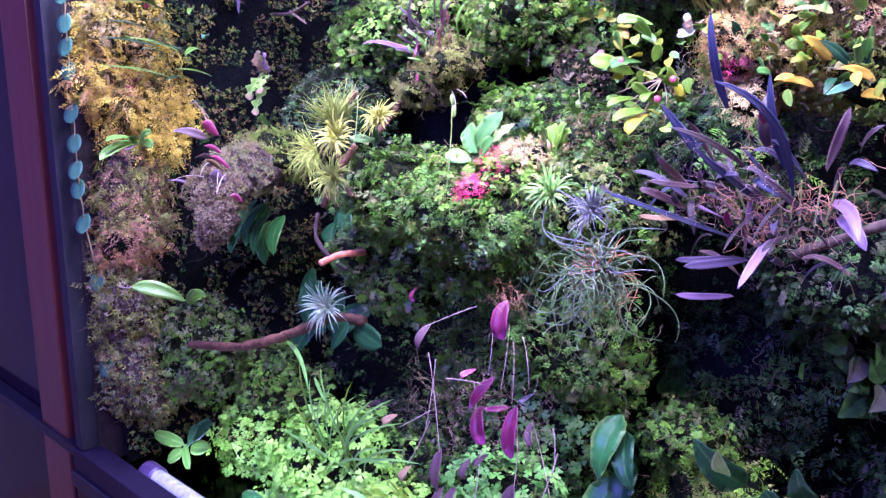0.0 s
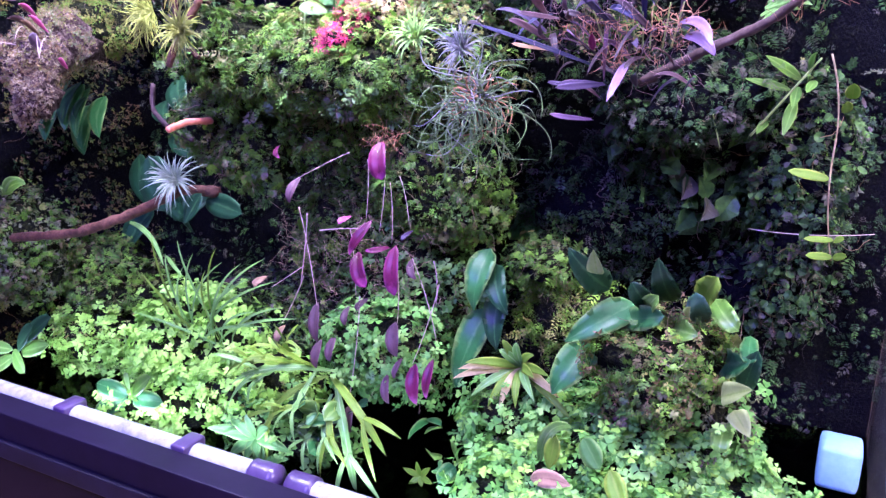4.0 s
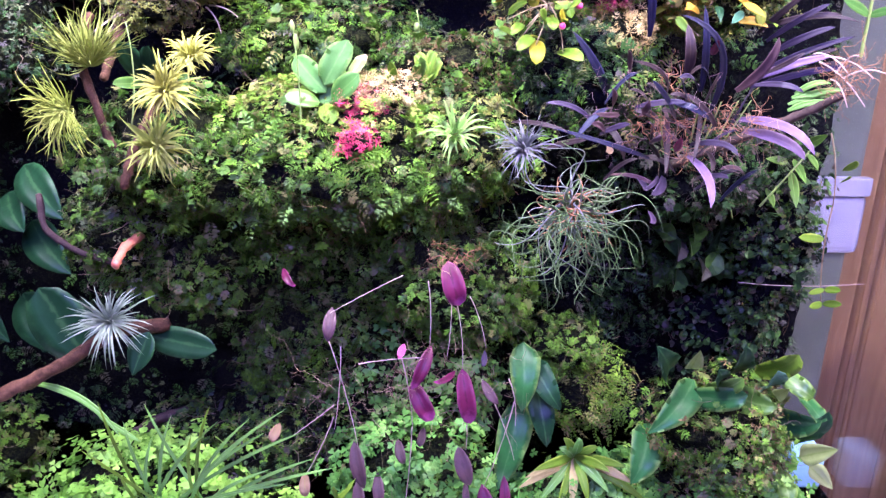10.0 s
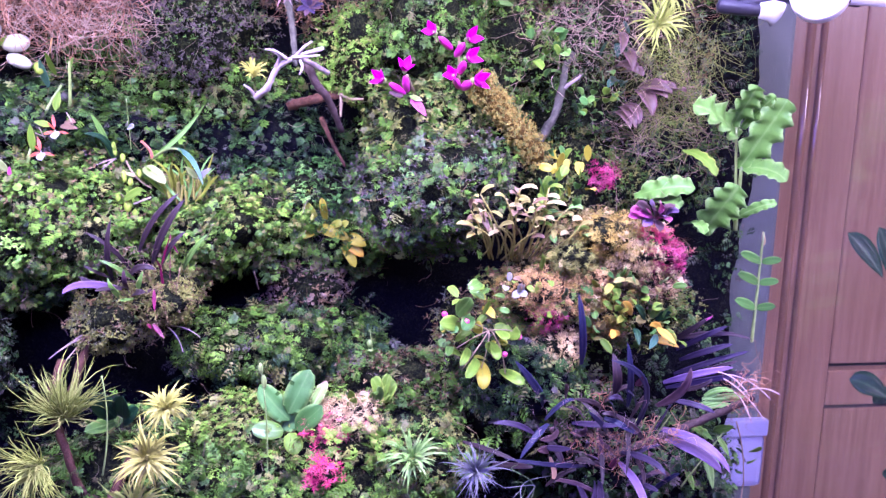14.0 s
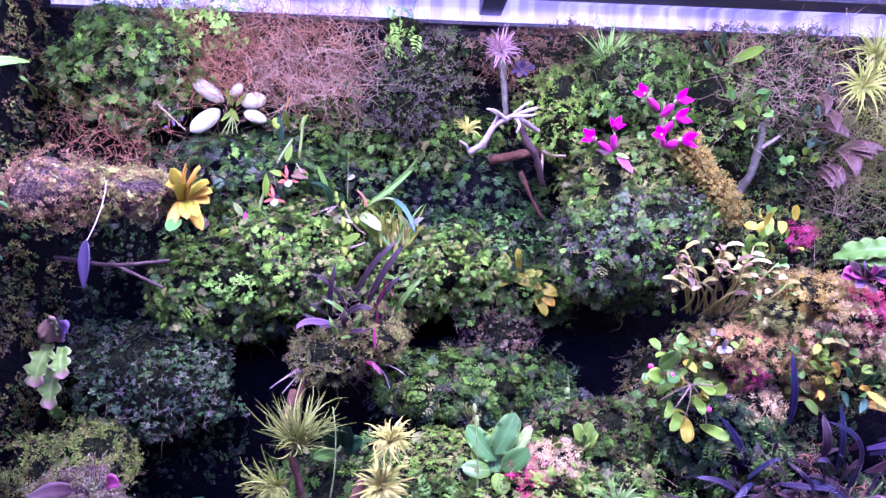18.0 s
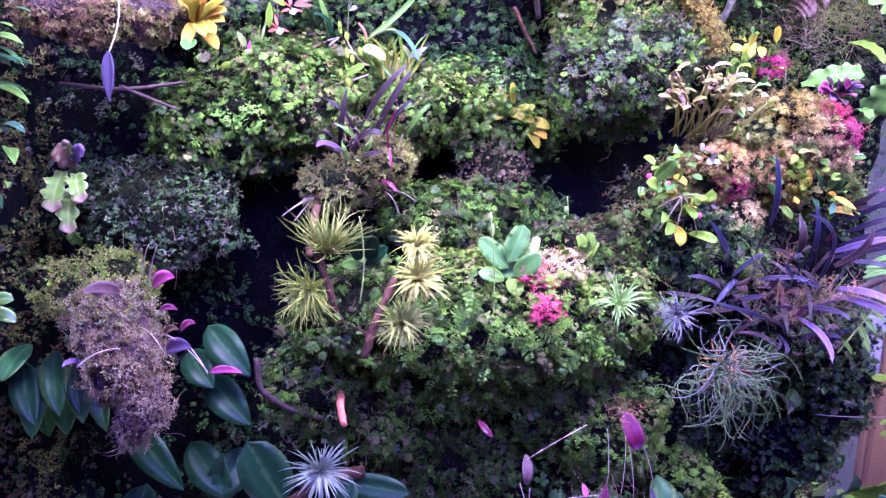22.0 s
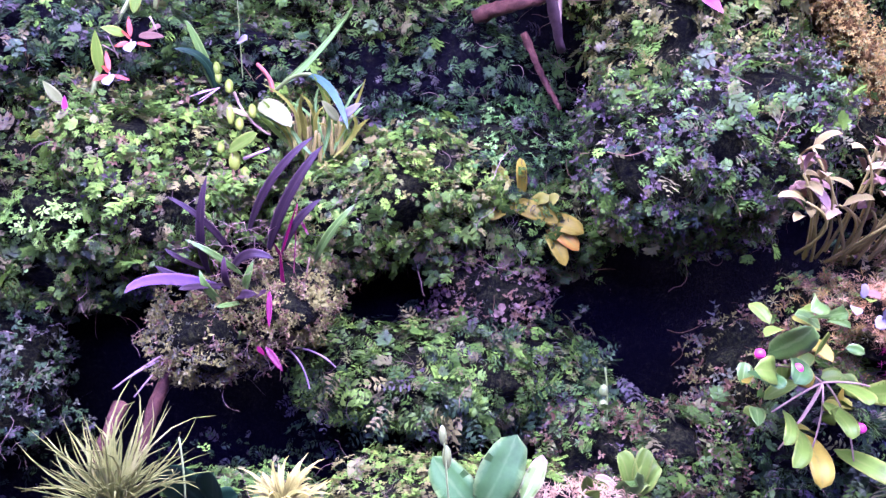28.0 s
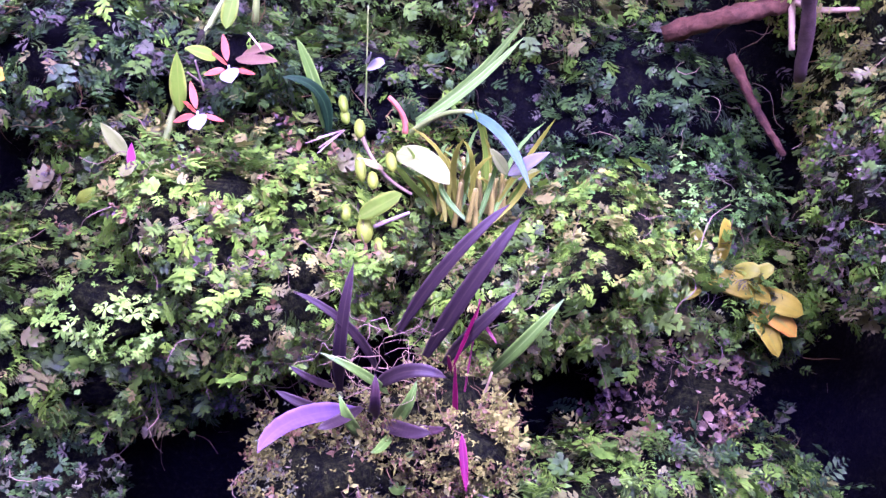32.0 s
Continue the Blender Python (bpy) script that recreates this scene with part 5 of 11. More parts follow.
mound(-0.824, 0.792, 1.364, 0.074, 0.080, 0.052, [('film', 'green', 1.0), ('lobe', 'green', 0.4)], 'green fern ledge end on the planted wall')
mound(-0.505, 0.803, 1.362, 0.078, 0.070, 0.054, [('film', 'green', 0.7), ('lobe', 'olive', 0.5)], 'green and olive moss ledge end')
mound(-0.511, 0.864, 1.426, 0.074, 0.060, 0.041, [('fine', 'brown', 0.5), ('film', 'green', 0.8), ('fine', 'purple', 0.2)], 'brown moss and green fern cushion')
mound(-0.868, 0.804, 1.251, 0.069, 0.060, 0.054, [('film', 'green', 0.8), ('fine', 'grey', 0.4)], 'green fern bank under the ledge')
mound(-0.662, 0.954, 1.451, 0.112, 0.060, 0.043, [('film', 'green', 1.0), ('fern', 'deep', 0.6)], 'green fern cushion in the hollow')
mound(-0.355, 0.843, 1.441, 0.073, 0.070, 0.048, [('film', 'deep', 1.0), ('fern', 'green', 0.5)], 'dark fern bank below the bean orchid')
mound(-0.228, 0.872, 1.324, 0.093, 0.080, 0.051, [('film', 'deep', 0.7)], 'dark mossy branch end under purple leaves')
mound(-0.659, 0.835, 1.282, 0.181, 0.060, 0.060, [('film', 'green', 0.9), ('fern', 'green', 0.5)], 'shaded fern curtain under the ledge')
mound(-0.504, 0.790, 1.200, 0.084, 0.060, 0.066, [('film', 'green', 1.0), ('lobe', 'green', 0.4)], 'shaded fern curtain under the ledge')
mound(-0.676, 0.849, 1.096, 0.089, 0.060, 0.075, [('film', 'green', 1.0), ('fern', 'green', 0.5)], 'green fern curtain behind hanging leaves')
mound(-0.559, 0.829, 1.051, 0.103, 0.060, 0.076, [('lobe', 'green', 0.6), ('clover', 'mint', 0.5)], 'green fern and clover curtain')
mound(-0.547, 0.725, 0.990, 0.081, 0.050, 0.052, [('clover', 'mint', 1.0), ('lobe', 'green', 0.4)], 'green clover patch under hanging leaves')
mound(-0.867, 0.712, 0.939, 0.095, 0.080, 0.073, [('clover', 'lime', 1.0), ('round', 'lime', 0.6)], 'bright yellow-green clover patch', name='clover_patch', rootlets=False, category='ground plants')
mound(-0.756, 0.713, 0.905, 0.097, 0.070, 0.052, [('clover', 'lime', 1.2), ('lobe', 'bright', 0.6)], 'bright yellow-green clover patch', name='clover_patch', rootlets=False, category='ground plants')
mound(-0.774, 0.804, 0.980, 0.111, 0.060, 0.048, [('lobe', 'green', 1.0), ('film', 'deep', 0.5)], 'green moss bank behind grass')
mound(-0.242, 0.741, 0.908, 0.169, 0.090, 0.066, [('clover', 'mint', 1.3), ('clover', 'lime', 0.5)], 'dense light green clover patch', name='clover_patch', rootlets=False, category='ground plants')
mound(-0.113, 0.734, 0.884, 0.053, 0.060, 0.053, [('clover', 'mint', 1.2)], 'light green clover patch on the planted wall', name='clover_patch', rootlets=False, category='ground plants')
mound(-0.344, 0.838, 1.040, 0.061, 0.060, 0.043, [('feather', 'bright', 0.8), ('fine', 'bright', 0.5)], 'yellow-green feathery moss cushion')
mound(-0.205, 0.723, 1.049, 0.068, 0.070, 0.050, [('film', 'green', 0.8), ('lobe', 'bright', 0.5), ('fine', 'brown', 0.4)], 'olive and brown ferny cushion on the planted wall')
mound(-0.200, 0.754, 0.979, 0.059, 0.060, 0.037, [('litter', 'dirt', 0.5), ('fine', 'olive', 0.5)], 'brown and olive moss cushion')
mound(-0.142, 0.754, 0.990, 0.037, 0.060, 0.059, [('fine', 'grey', 0.6), ('clover', 'mint', 0.5)], 'grey-green moss cushion on the planted wall')
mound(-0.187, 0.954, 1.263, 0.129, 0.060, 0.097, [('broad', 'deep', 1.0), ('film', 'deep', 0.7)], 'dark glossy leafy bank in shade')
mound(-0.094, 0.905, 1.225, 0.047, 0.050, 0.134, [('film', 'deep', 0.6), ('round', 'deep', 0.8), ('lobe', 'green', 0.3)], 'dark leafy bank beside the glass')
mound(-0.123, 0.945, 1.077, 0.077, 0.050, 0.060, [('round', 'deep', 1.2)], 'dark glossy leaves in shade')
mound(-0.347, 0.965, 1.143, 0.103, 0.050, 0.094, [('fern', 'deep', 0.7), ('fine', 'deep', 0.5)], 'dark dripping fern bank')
mound(-0.846, 1.020, 1.722, 0.060, 0.050, 0.030, [('film', 'deep', 0.8), ('film', 'green', 0.4)], 'dark green fern cushion above an orchid ledge')
mound(-0.962, 0.975, 1.690, 0.055, 0.050, 0.030, [('film', 'green', 0.9), ('fine', 'olive', 0.4)], 'green filmy fern cushion')
mound(-0.800, 0.800, 1.222, 0.055, 0.060, 0.050, [('film', 'green', 0.9), ('lobe', 'green', 0.4)], 'green fern cushion under the ledge')
mound(-0.795, 0.880, 1.535, 0.040, 0.050, 0.026, [('velvet', 'olive', 0.9), ('fine', 'olive', 0.4), ('short', 'brown', 0.5)], 'olive moss clump at the foot of a purple orchid')
mound(-0.365, 0.820, 1.108, 0.042, 0.050, 0.030, [('film', 'green', 0.8), ('lobe', 'green', 0.5)], 'small green fern cushion over dark water')
mound(-1.286, 0.658, 1.463, 0.050, 0.058, 0.098, [('sphag', 'orange', 0.5), ('feather', 'lifted_gold', 0.6), ('feather', 'lifted_gold', 0.6)], 'golden orange sphagnum hanging on the wall', name='sphagnum_bank', lay='left', core=M_WALLMOSS)
mound(-1.286, 0.618, 1.333, 0.050, 0.056, 0.090, [('feather', 'olive', 0.9), ('feather', 'rust', 0.3), ('fine', 'brown', 0.6)], 'olive feathery moss on the wall', lay='left', core=M_STUMP)
mound(-1.276, 0.601, 1.251, 0.040, 0.051, 0.055, [('feather', 'rust', 0.7), ('sphag', 'orange', 0.5), ('fine', 'rust', 0.4)], 'rusty feathery moss on the wall', lay='left')
mound(-1.286, 0.591, 1.150, 0.050, 0.052, 0.083, [('fine', 'olive', 1.0), ('feather', 'olive', 0.3), ('fine', 'mauve', 0.5), ('lobe', 'grey', 0.3)], 'pale olive moss on the wall', lay='left', core=M_STUMP)
mound(-1.274, 0.606, 1.015, 0.060, 0.065, 0.095, [('fine', 'grey', 1.0), ('fine', 'olive', 0.6), ('fine', 'brown', 0.4)], 'grey-green moss on the wall', lay='left', core=M_STUMP)
mound(-1.213, 0.683, 1.051, 0.070, 0.065, 0.086, [('film', 'green', 0.6), ('lobe', 'grey', 0.6)], 'green moss bank at the corner', lay='left')
mound(-1.286, 0.622, 1.582, 0.050, 0.065, 0.095, [('feather', 'lifted_gold', 0.8), ('feather', 'olive', 0.4), ('sphag', 'blush', 0.2)], 'golden feathery moss on the wall', lay='left', core=M_WALLMOSS)
mound(-1.286, 0.591, 1.588, 0.050, 0.042, 0.050, [('feather', 'lifted_gold', 0.5), ('sphag', 'blush', 0.6)], 'pale gold and blush sphagnum on the wall', lay='left', core=M_WALLMOSS)
mound(-1.286, 0.628, 1.710, 0.050, 0.046, 0.063, [('feather', 'olive', 0.6), ('sphag', 'blush', 0.4), ('lobe', 'green', 0.4)], 'olive and blush moss on the wall', lay='left', core=M_WALLMOSS)
mound(-1.146, 0.803, 0.968, 0.111, 0.070, 0.071, [('lobe', 'green', 1.0), ('film', 'green', 0.6)], 'green moss bank at the tank end')
mound(-1.099, 0.734, 0.892, 0.088, 0.060, 0.049, [('clover', 'lime', 0.8), ('lobe', 'bright', 0.6)], 'bright clover patch at the tank end', name='clover_patch', rootlets=False, category='ground plants')
mound(-0.833, 0.714, 0.949, 0.091, 0.060, 0.058, [('clover', 'lime', 1.0), ('round', 'lime', 0.4)], 'bright yellow-green clover patch', name='clover_patch', rootlets=False, category='ground plants')
mound(-0.588, 0.764, 1.414, 0.032, 0.020, 0.012, [('sphag', 'blush', 1.5), ('sphag', 'pink', 0.2)], 'cream and pink sphagnum tuft on the ledge', name='sphagnum_tuft', rootlets=False, rough=0.5)
mound(-0.613, 0.752, 1.411, 0.012, 0.012, 0.010, [('sphag', 'pink', 2.0)], 'hot pink sphagnum tuft on the ledge', name='sphagnum_tuft', rootlets=False, rough=0.5)
mound(-0.598, 0.746, 1.403, 0.012, 0.010, 0.007, [('sphag', 'pink', 2.0)], 'hot pink sphagnum tuft on the ledge', name='sphagnum_tuft', rootlets=False, rough=0.5)
mound(-0.580, 0.773, 1.423, 0.031, 0.020, 0.012, [('sphag', 'blush', 1.4)], 'blush and cream sphagnum tuft', name='sphagnum_tuft', rootlets=False, rough=0.5)
mound(-0.606, 0.706, 1.381, 0.016, 0.013, 0.009, [('sphag', 'pink', 1.8)], 'bright pink sphagnum tuft on the ledge', name='sphagnum_tuft', rootlets=False, rough=0.5)
mound(-1.251, 0.606, 1.498, 0.015, 0.008, 0.012, [('sphag', 'crimson', 1.6)], 'crimson sphagnum tuft on the wall', name='sphagnum_tuft', rootlets=False, lay='left')
mound(-0.239, 0.926, 1.684, 0.015, 0.012, 0.012, [('sphag', 'crimson', 1.6)], 'small crimson sphagnum tuft', name='sphagnum_tuft', rootlets=False)
mound(-0.414, 0.868, 1.789, 0.014, 0.022, 0.016, [('velvet', 'gold', 0.9), ('velvet', 'olive', 0.5)], 'golden moss on a slanting log', name='golden_moss', rootlets=False, core=M_GOLDCORE)
mound(-0.399, 0.877, 1.773, 0.014, 0.022, 0.016, [('velvet', 'gold', 0.9), ('velvet', 'olive', 0.5)], 'golden moss on a slanting log', name='golden_moss', rootlets=False, core=M_GOLDCORE)
mound(-0.384, 0.886, 1.758, 0.014, 0.022, 0.016, [('velvet', 'gold', 0.9), ('velvet', 'olive', 0.5)], 'golden moss on a slanting log', name='golden_moss', rootlets=False, core=M_GOLDCORE)
mound(-0.368, 0.895, 1.742, 0.014, 0.022, 0.016, [('velvet', 'gold', 0.9), ('velvet', 'olive', 0.5)], 'golden moss on a slanting log', name='golden_moss', rootlets=False, core=M_GOLDCORE)
mound(-0.353, 0.904, 1.727, 0.014, 0.022, 0.016, [('velvet', 'gold', 0.9), ('velvet', 'olive', 0.5)], 'golden moss on a slanting log', name='golden_moss', rootlets=False, core=M_GOLDCORE)
mound(-0.337, 0.913, 1.711, 0.014, 0.022, 0.016, [('velvet', 'gold', 0.9), ('velvet', 'olive', 0.5)], 'golden moss on a slanting log', name='golden_moss', rootlets=False, core=M_GOLDCORE)
mound(-0.271, 0.812, 1.622, 0.029, 0.030, 0.017, [('sphag', 'gold', 1.1), ('short', 'gold', 0.3)], 'golden sphagnum cushion among mixed mosses', name='sphagnum_tuft', rootlets=False)
mound(-0.234, 0.812, 1.602, 0.027, 0.030, 0.015, [('sphag', 'blush', 1.1), ('short', 'blush', 0.3)], 'cream sphagnum cushion among mixed mosses', name='sphagnum_tuft', rootlets=False)
mound(-0.214, 0.812, 1.615, 0.017, 0.030, 0.008, [('sphag', 'pink', 1.1), ('short', 'pink', 0.3)], 'pink sphagnum tuft among mixed mosses', name='sphagnum_tuft', rootlets=False)
mound(-0.196, 0.812, 1.594, 0.017, 0.030, 0.011, [('sphag', 'crimson', 1.1), ('short', 'crimson', 0.3)], 'crimson sphagnum cushion among mixed mosses', name='sphagnum_tuft', rootlets=False)
mound(-0.289, 0.812, 1.569, 0.023, 0.030, 0.013, [('sphag', 'orange', 1.1), ('short', 'orange', 0.3)], 'orange sphagnum patch among mixed mosses', name='sphagnum_tuft', rootlets=False)
mound(-0.349, 0.812, 1.553, 0.026, 0.030, 0.015, [('sphag', 'orange', 1.1), ('short', 'orange', 0.3)], 'orange sphagnum patch among mixed mosses', name='sphagnum_tuft', rootlets=False)
mound(-0.339, 0.812, 1.526, 0.015, 0.030, 0.013, [('sphag', 'crimson', 1.1), ('short', 'crimson', 0.3)], 'dark red sphagnum patch among mixed mosses', name='sphagnum_tuft', rootlets=False)
mound(-0.271, 0.812, 1.526, 0.022, 0.030, 0.015, [('sphag', 'gold', 1.1), ('short', 'gold', 0.3)], 'pale gold sphagnum tuft among mixed mosses', name='sphagnum_tuft', rootlets=False)
mound(-0.326, 0.812, 1.486, 0.019, 0.030, 0.017, [('sphag', 'blush', 1.1), ('short', 'blush', 0.3)], 'blush sphagnum tuft among mixed mosses', name='sphagnum_tuft', rootlets=False)
mound(-0.202, 0.812, 1.563, 0.023, 0.030, 0.014, [('sphag', 'blush', 0.5), ('sphag', 'rust', 0.7), ('short', 'olive', 0.3)], 'blush and rusty moss patch among mixed mosses', name='sphagnum_tuft', rootlets=False)
mound(-0.307, 0.812, 1.592, 0.023, 0.030, 0.015, [('sphag', 'olive', 1.1), ('short', 'olive', 0.3)], 'olive moss patch among mixed mosses', name='sphagnum_tuft', rootlets=False)
mound(-0.977, 0.900, 1.597, 0.027, 0.030, 0.020, [('lobe', 'lime', 1.4)], 'bright yellow-green fern tuft', name='fern_tuft', rootlets=False)
mound(-1.043, 0.973, 1.933, 0.043, 0.020, 0.010, [('clover', 'lime', 1.2)], 'bright green sprouts along the top edge', name='sprout_patch', rootlets=False)
mound(-0.777, 0.973, 1.938, 0.029, 0.020, 0.012, [('fern', 'lime', 1.2)], 'bright green sprouts along the top edge', name='sprout_patch', rootlets=False)
mound(-0.879, 0.645, 0.871, 0.087, 0.050, 0.043, [('clover', 'lime', 1.1), ('round', 'lime', 0.3)], 'bright yellow-green clover patch by the front tube', name='clover_patch', rootlets=False, category='ground plants')
mound(-0.672, 0.665, 0.868, 0.081, 0.050, 0.037, [('clover', 'mint', 1.0), ('round', 'deep', 0.4)], 'green clover patch by the front tube', name='clover_patch', rootlets=False, category='ground plants')
mound(-0.314, 0.645, 0.893, 0.077, 0.050, 0.032, [('clover', 'mint', 1.1), ('clover', 'lime', 0.4)], 'light green clover patch by the front tube', name='clover_patch', rootlets=False, category='ground plants')
mound(-0.174, 0.645, 0.893, 0.077, 0.050, 0.031, [('clover', 'mint', 1.1), ('clover', 'lime', 0.4)], 'light green clover patch by the front tube', name='clover_patch', rootlets=False, category='ground plants')
mound(-0.362, 0.725, 0.940, 0.052, 0.050, 0.045, [('clover', 'mint', 1.1), ('lobe', 'green', 0.4)], 'green clover patch beside dark water', name='clover_patch', rootlets=False, category='ground plants')
mound(-0.044, 0.651, 0.854, 0.044, 0.012, 0.010, [('clover', 'lime', 0.5)], 'sparse floating clover on the water', name='floating_clover', rootlets=False, category='ground plants')
mound(-1.276, 0.661, 1.435, 0.040, 0.050, 0.054, [('feather', 'lifted_gold', 1.0), ('feather', 'lifted_gold', 0.5)], 'golden sphagnum bulging from the wall', name='sphagnum_bank', lay='left', core=M_WALLMOSS)
mound(-1.266, 0.615, 1.572, 0.030, 0.032, 0.034, [('sphag', 'orange', 1.0)], 'orange sphagnum bulging from the wall', name='sphagnum_bank', lay='left')
mound(-1.276, 0.611, 1.267, 0.040, 0.050, 0.045, [('feather', 'rust', 0.5), ('feather', 'olive', 0.6), ('short', 'mauve', 0.5)], 'rusty and olive feathery moss on the wall', lay='left', core=M_STUMP)
mound(-1.070, 0.652, 1.342, 0.040, 0.046, 0.037, [('velvet', 'mauve', 0.8), ('velvet', 'brown', 0.6), ('velvet', 'olive', 0.4), ('fine', 'brown', 0.3)], 'purplish mossy stump shoulder with pink flowers', core=M_STUMP)
mound(-1.266, 0.571, 1.781, 0.030, 0.015, 0.016, [('sphag', 'magenta', 1.6)], 'magenta sphagnum cushion on the wall', name='sphagnum_tuft', rootlets=False, lay='left')
mound(-1.261, 0.598, 1.818, 0.025, 0.014, 0.008, [('sphag', 'magenta', 1.6)], 'magenta sphagnum cushion on the wall', name='sphagnum_tuft', rootlets=False, lay='left')
mound(-1.256, 0.695, 1.767, 0.020, 0.009, 0.011, [('sphag', 'magenta', 1.6)], 'magenta sphagnum tuft on the wall', name='sphagnum_tuft', rootlets=False, lay='left')
mound(-1.256, 0.638, 1.638, 0.020, 0.007, 0.012, [('sphag', 'crimson', 1.6)], 'crimson sphagnum tuft on the wall', name='sphagnum_tuft', rootlets=False, lay='left')
mound(-1.266, 0.579, 1.582, 0.030, 0.012, 0.022, [('sphag', 'blush', 1.4)], 'blush pink sphagnum patch on the wall', name='sphagnum_tuft', rootlets=False, lay='left')
mound(-1.261, 0.649, 1.721, 0.025, 0.009, 0.016, [('sphag', 'blush', 1.4)], 'blush pink sphagnum patch on the wall', name='sphagnum_tuft', rootlets=False, lay='left')
mound(-1.276, 0.557, 1.517, 0.040, 0.031, 0.031, [('feather', 'lifted_gold', 1.0), ('feather', 'orange', 0.6)], 'golden feathery moss bulging from the wall', name='sphagnum_bank', lay='left', core=M_WALLMOSS)
mound(-1.276, 0.594, 1.470, 0.040, 0.031, 0.050, [('feather', 'lifted_gold', 0.9), ('feather', 'orange', 0.5), ('short', 'olive', 0.4)], 'golden sphagnum hanging over the wall', name='sphagnum_bank', rootlets=False, lay='left', core=M_WALLMOSS)
mound(-1.276, 0.580, 1.291, 0.040, 0.032, 0.039, [('feather', 'olive', 0.5), ('feather', 'rust', 0.4), ('short', 'brown', 0.5)], 'rusty olive feathery moss on the wall', lay='left', core=M_STUMP)

# plants on the wall

p = thing('star_orchid', (-0.972, 0.900, 1.665), 'yellow-green orchid cane with white-lipped orange star flowers', 'orchid')
stem(p, (-0.994, 0.900, 1.656), (-0.946, 0.890, 1.685), 0.0022, M_STALK, (0.005, 0.0, -0.006))
stem(p, (-0.946, 0.890, 1.685), (-0.907, 0.900, 1.776), 0.0021, M_STALK, (-0.005, 0.0, 0.0))
egg(p, (-0.996, 0.900, 1.653), (-0.980, 0.890, 1.661), 0.011, M_BULB, 'bulb')
egg(p, (-0.967, 0.890, 1.666), (-0.956, 0.880, 1.678), 0.010, M_BULB, 'bulb')
egg(p, (-0.957, 0.900, 1.685), (-0.952, 0.900, 1.694), 0.008, M_BULB, 'bulb')
blade(p, (-0.962, 0.880, 1.681), (-0.971, 0.870, 1.698), 0.008, 'cream')
blade(p, (-0.934, 0.880, 1.704), (-0.932, 0.870, 1.734), 0.009, 'lime')
blade(p, (-0.914, 0.880, 1.732), (-0.928, 0.870, 1.736), 0.008, 'lime')
blade(p, (-0.905, 0.880, 1.732), (-0.880, 0.860, 1.730), 0.007, 'pinkpale')
blade(p, (-0.956, 0.880, 1.682), (-0.940, 0.870, 1.673), 0.006, 'cream')
blade(p, (-0.954, 0.900, 1.693), (-0.961, 0.900, 1.712), 0.004, 'lime')
blade(p, (-0.953, 0.900, 1.693), (-0.946, 0.900, 1.709), 0.004, 'lime')
blade(p, (-0.912, 0.890, 1.748), (-0.906, 0.890, 1.769), 0.009, 'lime')
lip = blade(p, (-0.922, 0.868, 1.705), (-0.918, 0.855, 1.696), 0.010, 'white', face=(0, -1, 0.1), shape='spoon', name='flower_lip', label='white flower lip')
blade(p, (-0.923, 0.870, 1.706), (-0.927, 0.875, 1.720), 0.004, 'tan', name='sepal', under=lip)
blade(p, (-0.924, 0.870, 1.703), (-0.935, 0.870, 1.699), 0.004, 'tan', name='sepal', under=lip)
blade(p, (-0.920, 0.870, 1.703), (-0.909, 0.870, 1.700), 0.003, 'tan', name='sepal', under=lip)
blade(p, (-0.923, 0.870, 1.704), (-0.934, 0.880, 1.712), 0.002, 'tan', name='sepal', under=lip)
lip = blade(p, (-0.906, 0.868, 1.728), (-0.902, 0.855, 1.719), 0.010, 'white', face=(0, -1, 0.1), shape='spoon', name='flower_lip', label='white flower lip')
blade(p, (-0.907, 0.870, 1.730), (-0.910, 0.875, 1.744), 0.004, 'tan', name='sepal', under=lip)
blade(p, (-0.908, 0.870, 1.726), (-0.919, 0.870, 1.723), 0.004, 'tan', name='sepal', under=lip)
blade(p, (-0.903, 0.870, 1.726), (-0.893, 0.870, 1.724), 0.003, 'tan', name='sepal', under=lip)
blade(p, (-0.907, 0.870, 1.728), (-0.918, 0.880, 1.736), 0.002, 'tan', name='sepal', under=lip)
blade(p, (-0.958, 0.875, 1.674), (-0.956, 0.870, 1.688), 0.005, 'rose', name='petal')
blade(p, (-0.958, 0.875, 1.674), (-0.950, 0.870, 1.679), 0.004, 'violet', name='petal')
stem(p, (-0.924, 0.890, 1.719), (-0.927, 0.870, 1.724), 0.0006, M_ROOT)
stem(p, (-0.924, 0.890, 1.716), (-0.923, 0.870, 1.730), 0.0006, M_ROOT)
stem(p, (-0.900, 0.890, 1.746), (-0.888, 0.870, 1.734), 0.0006, M_ROOT)
stem(p, (-0.955, 0.890, 1.674), (-0.930, 0.870, 1.675), 0.0006, M_ROOT)
stem(p, (-0.949, 0.890, 1.674), (-0.928, 0.870, 1.668), 0.0006, M_ROOT)
deepen(p, (-0.817, 0.460, 1.702), 1.076)

p = thing('green_orchid_shoot', (-0.861, 0.900, 1.697), 'small orchid shoot with two thick green leaves', 'orchid')
blade(p, (-0.859, 0.900, 1.696), (-0.880, 0.870, 1.723), 0.007, 'deep', bend=(0.006, 0.0, 0.007), shape='strap')
blade(p, (-0.861, 0.900, 1.698), (-0.874, 0.880, 1.744), 0.007, 'green', bend=(0.002, 0.0, 0.0), shape='strap')
deepen(p, (-0.817, 0.460, 1.702), 1.115)

